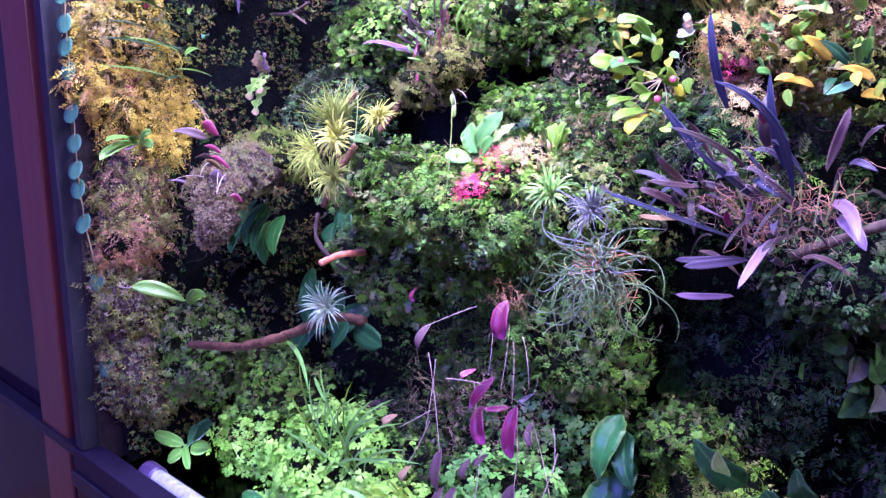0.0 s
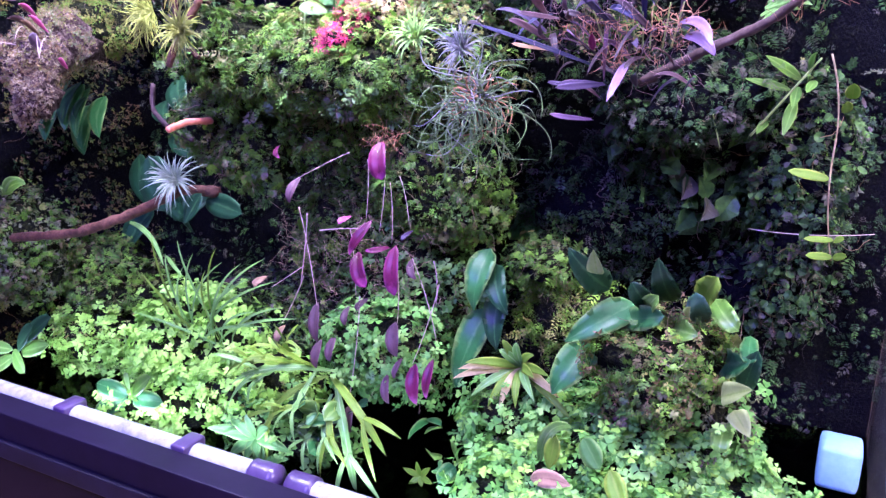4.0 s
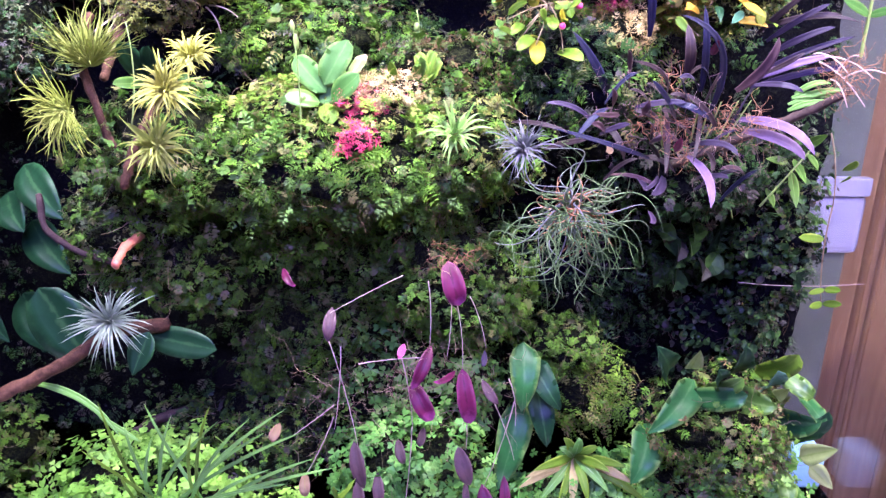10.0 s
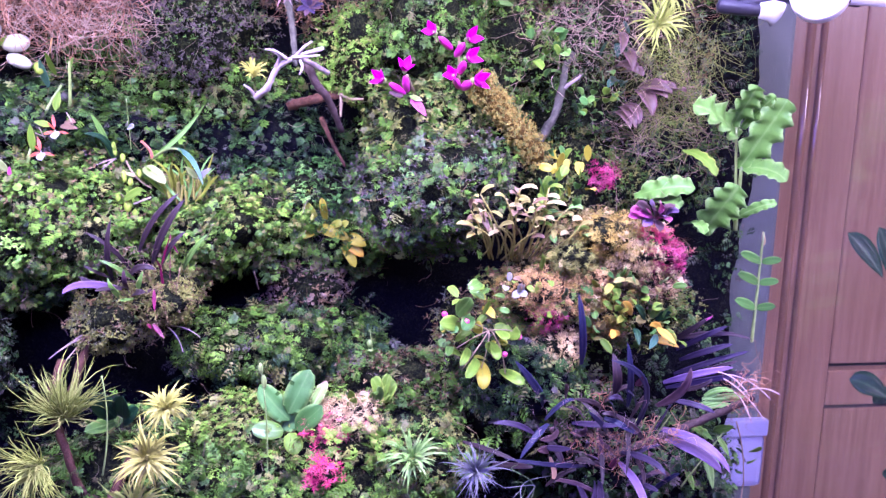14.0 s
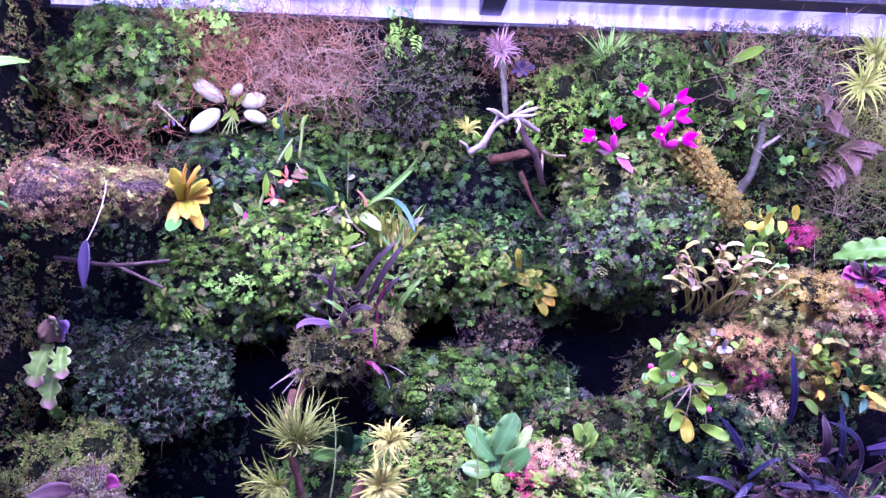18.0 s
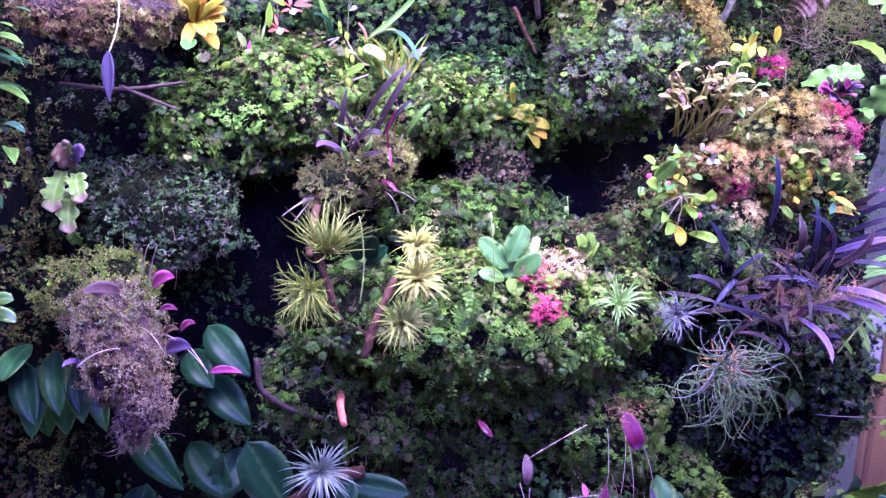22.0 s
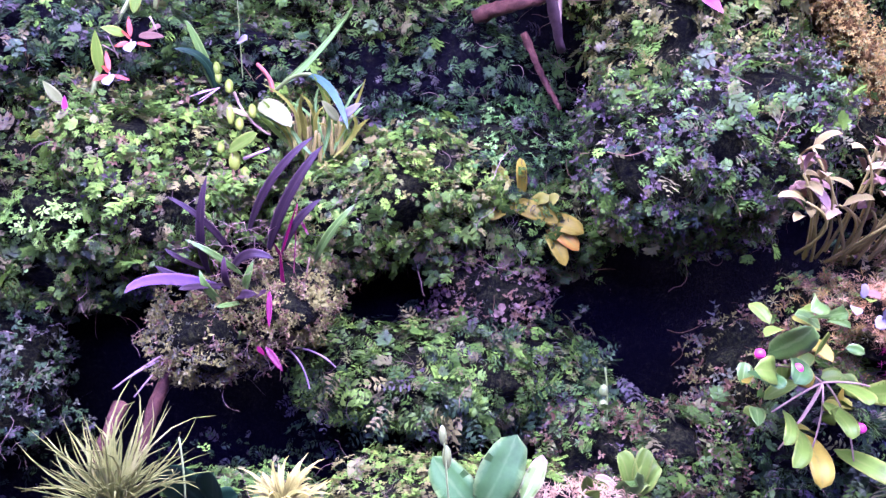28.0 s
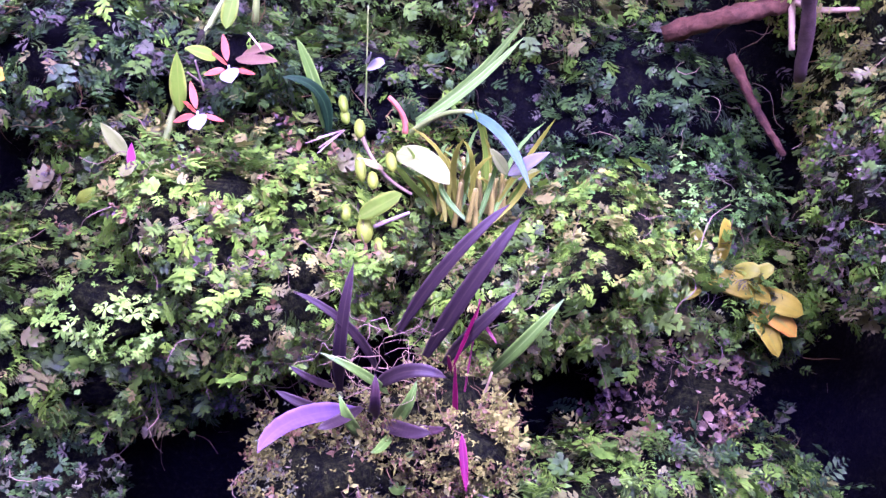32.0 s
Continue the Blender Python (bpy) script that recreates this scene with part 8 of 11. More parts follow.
blade(p, (-0.394, 0.790, 1.503), (-0.386, 0.750, 1.519), 0.017, 'lime', bend=(0.0, -0.010, 0.003), shape='oval')
blade(p, (-0.404, 0.790, 1.510), (-0.403, 0.750, 1.510), 0.014, 'lime', bend=(0.0, -0.010, 0.003), shape='oval')
blade(p, (-0.438, 0.790, 1.490), (-0.454, 0.750, 1.482), 0.010, 'lime', bend=(0.0, -0.010, 0.003), shape='oval')
blade(p, (-0.413, 0.790, 1.484), (-0.426, 0.750, 1.507), 0.011, 'lime', bend=(0.0, -0.010, 0.003), shape='oval')
blade(p, (-0.426, 0.790, 1.568), (-0.447, 0.750, 1.570), 0.014, 'green', bend=(0.0, -0.010, 0.003), shape='oval')
blade(p, (-0.465, 0.790, 1.517), (-0.458, 0.750, 1.520), 0.011, 'jade', bend=(0.0, -0.010, 0.003), shape='oval')
egg(p, (-0.471, 0.760, 1.542), (-0.471, 0.760, 1.535), 0.007, M_BERRY, 'bud', 'pink flower bud')
egg(p, (-0.446, 0.760, 1.533), (-0.446, 0.760, 1.526), 0.007, M_BERRY, 'bud', 'pink flower bud')
egg(p, (-0.401, 0.760, 1.494), (-0.401, 0.760, 1.487), 0.007, M_BERRY, 'bud', 'pink flower bud')
egg(p, (-0.385, 0.760, 1.514), (-0.385, 0.760, 1.507), 0.007, M_BERRY, 'bud', 'pink flower bud')
stem(p, (-0.414, 0.790, 1.510), (-0.448, 0.770, 1.470), 0.0008, M_STEM, (0.003, 0.0, 0.003))
stem(p, (-0.414, 0.790, 1.510), (-0.426, 0.770, 1.470), 0.0008, M_STEM, (0.003, 0.0, 0.003))
stem(p, (-0.414, 0.790, 1.510), (-0.436, 0.770, 1.489), 0.0008, M_STEM, (0.003, 0.0, 0.003))
stem(p, (-0.411, 0.790, 1.510), (-0.397, 0.770, 1.463), 0.0008, M_STEM, (0.003, 0.0, 0.003))
stem(p, (-0.414, 0.790, 1.510), (-0.462, 0.770, 1.528), 0.0008, M_STEM, (0.003, 0.0, 0.003))
stem(p, (-0.414, 0.790, 1.510), (-0.383, 0.770, 1.511), 0.0008, M_STEM, (0.003, 0.0, 0.003))
stem(p, (-0.414, 0.790, 1.510), (-0.455, 0.770, 1.496), 0.0008, M_STEM, (0.003, 0.0, 0.003))
cluster(p, (-0.425, 0.800, 1.515), (0.040, 0.016, 0.042), 26, 0.021, 0.012, ['lime', 'chart', 'green', 'lime', 'yellow'], 36, aim=(0, -0.6, 0.1))

p = thing('small_mixed_leaves', (-0.245, 0.790, 1.548), 'small mixed green and yellow leaves on sphagnum', 'plant')
cluster(p, (-0.243, 0.790, 1.535), (0.062, 0.020, 0.040), 70, 0.018, 0.010, ['green', 'lime', 'chart', 'jade', 'creamleaf', 'lime'], 35)
blade(p, (-0.216, 0.770, 1.516), (-0.205, 0.740, 1.504), 0.010, 'orange')
blade(p, (-0.269, 0.770, 1.514), (-0.279, 0.750, 1.509), 0.009, 'orange')
blade(p, (-0.215, 0.770, 1.507), (-0.233, 0.750, 1.496), 0.009, 'silver')
cluster(p, (-0.381, 0.800, 1.560), (0.013, 0.020, 0.010), 5, 0.011, 0.009, ['white', 'pinkpale'], 36)
cluster(p, (-0.357, 0.790, 1.549), (0.038, 0.020, 0.025), 12, 0.014, 0.008, ['green', 'lime'], 37)

p = thing('dark_purple_orchid', (-0.285, 0.740, 1.404), 'large orchid with dark purple and lilac strap leaves and pink roots', 'orchid')
blade(p, (-0.317, 0.740, 1.483), (-0.331, 0.720, 1.571), 0.0089, 'darkblade', bend=(0.0, -0.010, 0.0), shape='strap')
blade(p, (-0.339, 0.792, 1.406), (-0.392, 0.750, 1.487), 0.0104, 'darkblade', bend=(0.005, -0.010, 0.0), shape='strap')
blade(p, (-0.259, 0.740, 1.430), (-0.272, 0.720, 1.515), 0.0081, 'darkblade', bend=(0.0, -0.010, 0.0), shape='strap')
blade(p, (-0.275, 0.740, 1.447), (-0.280, 0.740, 1.496), 0.0118, 'purple', bend=(0.0, -0.010, 0.0), shape='strap')
blade(p, (-0.324, 0.740, 1.413), (-0.284, 0.700, 1.425), 0.0067, 'violet', bend=(0.0, -0.010, 0.004), shape='strap')
blade(p, (-0.215, 0.740, 1.402), (-0.170, 0.660, 1.383), 0.0111, 'lilac', bend=(0.006, -0.010, 0.010), shape='strap')
blade(p, (-0.265, 0.740, 1.363), (-0.262, 0.660, 1.330), 0.0104, 'lilac', bend=(0.005, -0.010, 0.006), shape='strap')
blade(p, (-0.263, 0.740, 1.375), (-0.239, 0.670, 1.380), 0.0081, 'violet', bend=(0.003, -0.010, 0.008), shape='strap')
blade(p, (-0.358, 0.740, 1.385), (-0.340, 0.690, 1.405), 0.0067, 'violet', bend=(0.0, -0.010, 0.004), shape='strap')
blade(p, (-0.348, 0.740, 1.373), (-0.366, 0.670, 1.382), 0.0081, 'pinkpale', bend=(0.0, -0.010, 0.0), shape='strap')
blade(p, (-0.205, 0.740, 1.437), (-0.172, 0.700, 1.436), 0.0067, 'violet', bend=(0.0, -0.010, 0.005), shape='strap')
blade(p, (-0.306, 0.740, 1.375), (-0.312, 0.680, 1.396), 0.0059, 'lilac', bend=(0.0, -0.010, 0.003), shape='strap')
blade(p, (-0.450, 0.740, 1.396), (-0.401, 0.680, 1.398), 0.0052, 'purple', bend=(0.0, -0.010, 0.005), shape='strap')
blade(p, (-0.415, 0.740, 1.368), (-0.383, 0.680, 1.391), 0.0067, 'purple', bend=(0.0, -0.010, 0.004), shape='strap')
blade(p, (-0.313, 0.740, 1.338), (-0.326, 0.670, 1.345), 0.0096, 'violet', bend=(0.0, -0.010, 0.0), shape='strap')
blade(p, (-0.287, 0.740, 1.340), (-0.318, 0.670, 1.340), 0.0104, 'violet', bend=(0.0, -0.010, 0.0), shape='strap')
blade(p, (-0.298, 0.740, 1.302), (-0.319, 0.660, 1.315), 0.0089, 'lilac', bend=(0.0, -0.010, 0.0), shape='strap')
blade(p, (-0.253, 0.740, 1.339), (-0.241, 0.680, 1.355), 0.0074, 'violet', bend=(0.0, -0.010, 0.005), shape='strap')
blade(p, (-0.313, 0.740, 1.438), (-0.289, 0.720, 1.412), 0.0052, 'purple', bend=(0.0, -0.010, 0.004), shape='strap')
blade(p, (-0.340, 0.740, 1.406), (-0.373, 0.700, 1.413), 0.0067, 'dusky', bend=(0.0, -0.010, 0.0), shape='strap')
blade(p, (-0.246, 0.740, 1.369), (-0.255, 0.690, 1.359), 0.0067, 'purple', bend=(0.0, -0.010, 0.003), shape='strap')
blade(p, (-0.286, 0.740, 1.418), (-0.253, 0.720, 1.405), 0.0074, 'darkblade', bend=(0.0, -0.010, 0.004), shape='strap')
blade(p, (-0.237, 0.740, 1.390), (-0.281, 0.720, 1.431), 0.0074, 'purple', bend=(0.0, -0.010, 0.004), shape='strap')
blade(p, (-0.298, 0.740, 1.398), (-0.330, 0.720, 1.413), 0.0081, 'purple', bend=(0.0, -0.010, 0.004), shape='strap')
blade(p, (-0.179, 0.814, 1.424), (-0.089, 0.771, 1.454), 0.0074, 'violet', bend=(0.0, -0.010, 0.006), shape='strap')
blade(p, (-0.170, 0.814, 1.442), (-0.094, 0.771, 1.484), 0.0067, 'violet', bend=(0.0, -0.010, 0.006), shape='strap')
blade(p, (-0.169, 0.814, 1.474), (-0.126, 0.771, 1.516), 0.0067, 'violet', bend=(0.0, -0.010, 0.006), shape='strap')
blade(p, (-0.180, 0.814, 1.482), (-0.153, 0.771, 1.525), 0.0067, 'purple', bend=(0.0, -0.010, 0.006), shape='strap')
blade(p, (-0.174, 0.814, 1.488), (-0.112, 0.771, 1.505), 0.0067, 'purple', bend=(0.0, -0.010, 0.006), shape='strap')
blade(p, (-0.164, 0.814, 1.460), (-0.117, 0.771, 1.493), 0.0074, 'violet', bend=(0.0, -0.010, 0.006), shape='strap')
blade(p, (-0.183, 0.814, 1.431), (-0.114, 0.771, 1.464), 0.0089, 'lilac', bend=(0.0, -0.010, 0.006), shape='strap')
blade(p, (-0.154, 0.814, 1.431), (-0.099, 0.771, 1.458), 0.0059, 'purple', bend=(0.0, -0.010, 0.006), shape='strap')
blade(p, (-0.171, 0.814, 1.490), (-0.147, 0.771, 1.528), 0.0037, 'rose', bend=(0.0, -0.010, 0.006), shape='strap')
blade(p, (-0.161, 0.814, 1.435), (-0.108, 0.771, 1.472), 0.0059, 'purple', bend=(0.0, -0.010, 0.006), shape='strap')
blade(p, (-0.146, 0.814, 1.495), (-0.094, 0.771, 1.498), 0.0044, 'purple', bend=(0.0, -0.010, 0.006), shape='strap')
blade(p, (-0.141, 0.790, 1.410), (-0.102, 0.760, 1.430), 0.008, 'grass', bend=(0.0, 0.0, 0.005), shape='strap')
blade(p, (-0.142, 0.790, 1.417), (-0.097, 0.760, 1.420), 0.008, 'grass', bend=(0.0, 0.0, 0.005), shape='strap')
blade(p, (-0.144, 0.790, 1.403), (-0.107, 0.760, 1.416), 0.007, 'grass', bend=(0.0, 0.0, 0.005), shape='strap')
blade(p, (-0.139, 0.790, 1.421), (-0.117, 0.760, 1.437), 0.007, 'grass', bend=(0.0, 0.0, 0.005), shape='strap')
blade(p, (-0.145, 0.790, 1.410), (-0.094, 0.760, 1.425), 0.006, 'grass', bend=(0.0, 0.0, 0.005), shape='strap')
tangle(p, rel(p, (-0.308, 0.730, 1.409)), 60, (0.056, 0.030, 0.043), 0.0005, 'mauve', 0.028, 21)
tangle(p, rel(p, (-0.097, 0.760, 1.447)), 22, (0.017, 0.020, 0.013), 0.0009, 'rustroot', 0.039, 22)
tangle(p, rel(p, (-0.231, 0.720, 1.371)), 26, (0.038, 0.020, 0.038), 0.0005, 'mauve', 0.028, 24)
blade(p, (-0.290, 0.700, 1.376), (-0.289, 0.690, 1.393), 0.008, 'pine', name='flower')
blade(p, (-0.266, 0.700, 1.470), (-0.265, 0.690, 1.485), 0.008, 'pine', name='flower')
rng = np.random.default_rng(83)
for i in range(30):
    o = np.array((-0.285, 0.755, 1.392)) + rng.normal(size=3) * (0.045, 0.010, 0.032)
    d = unit(np.array((rng.normal() * 0.9, -0.55, rng.normal() * 0.7 + 0.1)))
    blade(p, o, o + d * rng.uniform(0.035, 0.075), rng.uniform(0.005, 0.0085), ('purple', 'darkblade', 'dusky', 'purple', 'violet')[i % 5], (0, -0.006, 0.008), (0.3 * rng.normal(), -0.6, 0.8), 'strap', n=7)
for k in range(9):
    o = rel(p, np.array((-0.285, 0.725, 1.395)) + rng.normal(size=3) * (0.055, 0.008, 0.032))
    tangle(p, o, 9, (0.007, 0.005, 0.007), 0.0009, 'rustroot', 0.024, 90 + k, down=0.4)
limb('dark_branch', 'dark wet branch under the purple orchid', [(-0.266, 0.800, 1.337), (-0.199, 0.780, 1.373), (-0.136, 0.770, 1.403), (-0.097, 0.750, 1.433)], 0.0055, 0.0040, M_BARK)
tuft('golden_airplant', (-0.761, 0.700, 1.459), 'pale yellow air plant rosette on a branch', 130, 0.028, 0.0034, 'yellow', seed=41, sway=0.14, axis=(0, -0.6, 0.8), group='golden air plants')
tuft('golden_airplant', (-0.765, 0.634, 1.437), 'pale yellow air plant rosette on a branch', 130, 0.032, 0.0036, 'yellow', seed=42, sway=0.14, axis=(0, -0.8, 0.5), group='golden air plants')
tuft('golden_airplant', (-0.780, 0.640, 1.387), 'lime-yellow air plant rosette on a branch', 120, 0.034, 0.0036, 'lime', seed=43, sway=0.14, axis=(0, -0.9, 0.2), group='golden air plants')
limb('support_branch', 'reddish branch carrying golden air plants', [(-0.787, 0.680, 1.427), (-0.809, 0.660, 1.383), (-0.820, 0.650, 1.346)], 0.0049, 0.0041, M_BARK_RED)
tuft('tan_airplant', (-0.862, 0.710, 1.450), 'upright tan and green air plant with fine leaves', 220, 0.054, 0.0023, 'tan', seed=44, axis=(0.1, -0.25, 1), spread=(3, 62), sway=0.16, curl=-0.2)
tuft('tan_airplant', (-0.878, 0.690, 1.411), 'green fine-leaved air plant', 200, 0.042, 0.0023, 'lime', seed=45, axis=(-0.5, -0.7, -0.3), spread=(3, 80), sway=0.16)
limb('bent_root', 'bent reddish root below an air plant', [(-0.875, 0.760, 1.495), (-0.882, 0.730, 1.467), (-0.861, 0.710, 1.413), (-0.850, 0.710, 1.371), (-0.817, 0.700, 1.355)], 0.0045, 0.0036, M_BARK_RED)
limb('curved_branch', 'dark curved branch beside the hollow', [(-0.946, 0.740, 1.313), (-0.942, 0.730, 1.277), (-0.912, 0.730, 1.253), (-0.868, 0.730, 1.239)], 0.0037, 0.0030, M_BARK)
limb('cut_stub', 'broken orange-red end of a branch', [(-0.846, 0.745, 1.266), (-0.846, 0.70, 1.270), (-0.842, 0.66, 1.264)], 0.0048, 0.0042, M_STUB)
tuft('silver_airplant', (-0.869, 0.695, 1.186), 'silvery spiky air plant on a thin branch', 120, 0.046, 0.0029, 'silver', seed=46, axis=(0.1, -0.9, 0.25), spread=(3, 88))
limb('thin_branch', 'thin reddish branch reaching across the hollow', [(-1.136, 0.620, 1.089), (-1.017, 0.640, 1.106), (-0.926, 0.670, 1.141), (-0.869, 0.700, 1.175), (-0.818, 0.720, 1.172)], 0.0065, 0.0073, M_BARK_RED)

p = thing('round_leaf', (-0.908, 0.700, 1.178), 'round dark leaf with pale rim behind an air plant', 'plant')
blade(p, (-0.958, 0.730, 1.210), (-0.915, 0.720, 1.133), 0.061, 'deep', shape='oval')
blade(p, (-0.843, 0.720, 1.159), (-0.762, 0.700, 1.152), 0.033, 'deep', shape='oval')
blade(p, (-0.955, 0.680, 1.121), (-0.852, 0.640, 1.081), 0.008, 'grass', bend=(0.009, 0.0, 0.012), shape='strap')
blade(p, (-0.889, 0.680, 1.080), (-0.840, 0.660, 1.062), 0.006, 'grass', shape='strap')
blade(p, (-0.832, 0.700, 1.173), (-0.848, 0.680, 1.132), 0.028, 'deep')

p = thing('curly_airplant', (-0.397, 0.660, 1.328), 'large air plant with curling grey-green and lilac leaves', 'air plant')
curly(p, (0, 0, 0), 110, 0.090, 0.0010, "greylilac", 51)
curly(p, (0, 0, 0.01), 24, 0.087, 0.0010, "lilac", 52)
curly(p, (0, 0, 0), 44, 0.051, 0.0011, "rustroot", 53)
tuft('lilac_airplant', (-0.440, 0.710, 1.372), 'spiky lilac-grey air plant', 90, 0.036, 0.0020, 'lilac', seed=54, sway=0.2, axis=(-0.2, -0.8, 0.5))

p = thing('jade_leaf_orchid', (-0.631, 0.740, 1.414), 'orchid with broad jade-green leaves and thin seed spikes', 'orchid')
blade(p, (-0.630, 0.735, 1.433), (-0.606, 0.757, 1.476), 0.029, 'jade', bend=(0.0, -0.004, 0.0), face=(0, -0.9, 0.45), shape='oval', fold=0.28, wave=0.0015, waves=2.5)
blade(p, (-0.637, 0.735, 1.415), (-0.594, 0.757, 1.437), 0.022, 'jade', bend=(0.0, -0.004, 0.0), face=(0, -0.9, 0.45), shape='oval', fold=0.28, wave=0.0015, waves=2.5)
blade(p, (-0.628, 0.735, 1.425), (-0.662, 0.757, 1.459), 0.026, 'jade', bend=(0.0, -0.004, 0.0), face=(0, -0.9, 0.45), shape='oval', fold=0.28, wave=0.0015, waves=2.5)
blade(p, (-0.630, 0.735, 1.411), (-0.654, 0.757, 1.433), 0.021, 'lime', bend=(0.0, -0.004, 0.0), face=(0, -0.9, 0.45), shape='oval', fold=0.28, wave=0.0015, waves=2.5)
blade(p, (-0.604, 0.735, 1.440), (-0.588, 0.757, 1.462), 0.013, 'mott', bend=(0.0, -0.004, 0.0), face=(0, -0.9, 0.45), shape='oval', fold=0.28, wave=0.0015, waves=2.5)
blade(p, (-0.676, 0.735, 1.411), (-0.667, 0.757, 1.421), 0.012, 'green', bend=(0.0, -0.004, 0.0), face=(0, -0.9, 0.45), shape='oval', fold=0.28, wave=0.0015, waves=2.5)
blade(p, (-0.622, 0.730, 1.418), (-0.592, 0.722, 1.446), 0.025, 'jade', bend=(0.0, -0.004, 0.0), face=(0, -0.8, 0.6), shape='oval', fold=0.2)
blade(p, (-0.634, 0.730, 1.416), (-0.668, 0.720, 1.424), 0.022, 'green', bend=(0.0, -0.004, 0.0), face=(0, -0.7, 0.7), shape='oval', fold=0.2)
blade(p, (-0.628, 0.728, 1.414), (-0.618, 0.708, 1.398), 0.020, 'lime', bend=(0.0, -0.004, 0.0), face=(0, -0.7, 0.7), shape='oval', fold=0.2)
p.location += Vector((-0.014, 0.022, -0.004))

p = thing('pod_leaf_plant', (-0.542, 0.740, 1.446), 'small plant with curled green pod leaves', 'plant')
blade(p, (-0.542, 0.745, 1.443), (-0.551, 0.750, 1.468), 0.013, 'lime', bend=(0.0, 0.0, 0.005), face=(0, -0.7, 0.8), shape='tongue', fold=0.7)
blade(p, (-0.539, 0.745, 1.445), (-0.531, 0.750, 1.471), 0.011, 'lime', bend=(0.0, 0.0, 0.005), face=(0, -0.7, 0.8), shape='tongue', fold=0.7)
blade(p, (-0.537, 0.745, 1.441), (-0.524, 0.750, 1.461), 0.014, 'lime', bend=(0.0, 0.0, 0.005), face=(0, -0.7, 0.8), shape='tongue', fold=0.7)
blade(p, (-0.543, 0.745, 1.441), (-0.529, 0.750, 1.449), 0.012, 'lime', bend=(0.0, 0.0, 0.005), face=(0, -0.7, 0.8), shape='tongue', fold=0.7)
blade(p, (-0.548, 0.745, 1.438), (-0.565, 0.750, 1.450), 0.005, 'dead', bend=(0.0, 0.0, 0.005), face=(0, -0.7, 0.8), shape='tongue', fold=0.7)
deepen(p, (-0.575, -0.041, 1.702), 1.045)

p = thing('seed_spikes', (-0.658, 0.760, 1.342), 'thin upright seed spikes on the ledge', 'plant')
stem(p, (-0.666, 0.720, 1.354), (-0.671, 0.740, 1.492), 0.0009, M_STALK, (0.004, 0, 0), knobs=0.3, n=22)
egg(p, (-0.670, 0.740, 1.481), (-0.671, 0.740, 1.494), 0.0050, M_STALK, 'seed_head')
egg(p, (-0.667, 0.740, 1.465), (-0.668, 0.740, 1.481), 0.0058, M_STALK, 'seed_head')
stem(p, (-0.549, 0.840, 1.428), (-0.550, 0.840, 1.500), 0.0010, M_STALK, (0.003, 0, 0))
stem(p, (-0.825, 0.700, 1.393), (-0.826, 0.720, 1.491), 0.0009, M_STALK, (0.005, 0, 0))
egg(p, (-0.550, 0.840, 1.487), (-0.550, 0.840, 1.477), 0.007, M_STALK, 'seed_head')
egg(p, (-0.550, 0.840, 1.475), (-0.549, 0.840, 1.465), 0.007, M_STALK, 'seed_head')
egg(p, (-0.549, 0.840, 1.462), (-0.548, 0.840, 1.452), 0.007, M_STALK, 'seed_head')
blade(p, (-0.581, 0.780, 1.417), (-0.569, 0.750, 1.448), 0.011, 'lime', shape='oval')
blade(p, (-0.560, 0.780, 1.417), (-0.547, 0.750, 1.456), 0.014, 'green', bend=(0.008, 0.0, 0.008), shape='oval')
blade(p, (-0.569, 0.780, 1.421), (-0.576, 0.760, 1.453), 0.011, 'lime', shape='oval')

p = thing('dark_leaf_rosette', (-0.815, 0.760, 1.438), 'glossy dark green leaves behind air plants', 'plant')
blade(p, (-0.823, 0.750, 1.433), (-0.836, 0.720, 1.473), 0.022, 'deep', face=(0, -0.8, 0.5), shape='oval')
blade(p, (-0.816, 0.750, 1.433), (-0.807, 0.720, 1.469), 0.022, 'deep', face=(0, -0.8, 0.5), shape='oval')
blade(p, (-0.816, 0.750, 1.429), (-0.792, 0.720, 1.455), 0.018, 'deep', face=(0, -0.8, 0.5), shape='oval')
blade(p, (-0.823, 0.750, 1.429), (-0.846, 0.720, 1.432), 0.015, 'green', face=(0, -0.8, 0.5), shape='oval')
tuft('lime_tuft', (-0.508, 0.730, 1.381), 'tuft of lime-green narrow leaves', 44, 0.040, 0.0046, 'grass', seed=55, axis=(0, -0.7, 0.7), category='grass')

p = thing('violet_leaf_hanging', (-1.094, 0.780, 1.724), 'single violet leaf hanging on a long thread', 'orchid')
stem(p, (-1.094, 0.780, 1.724), (-1.091, 0.720, 1.662), 0.0007, M_ROOT, (0.004, 0.0, 0.0))
blade(p, (-1.091, 0.720, 1.665), (-1.090, 0.710, 1.612), 0.013, 'violet', fold=0.5)

p = thing('mottled_leaf_plant', (-1.152, 0.750, 1.535), 'ragged mottled pale green and lilac leaves', 'plant')
blade(p, (-1.144, 0.740, 1.540), (-1.157, 0.720, 1.563), 0.020, 'pinkpale', bend=(0.0, -0.006, 0.004), shape='tongue', wave=0.0025, waves=3.5, ruffle=0.22, n=16)
blade(p, (-1.143, 0.740, 1.542), (-1.125, 0.720, 1.562), 0.018, 'lilac', bend=(0.0, -0.006, 0.004), shape='tongue', wave=0.0025, waves=3.5, ruffle=0.22, n=16)
blade(p, (-1.150, 0.740, 1.544), (-1.140, 0.720, 1.570), 0.015, 'mott', bend=(0.0, -0.006, 0.004), shape='tongue', wave=0.0025, waves=3.5, ruffle=0.22, n=16)
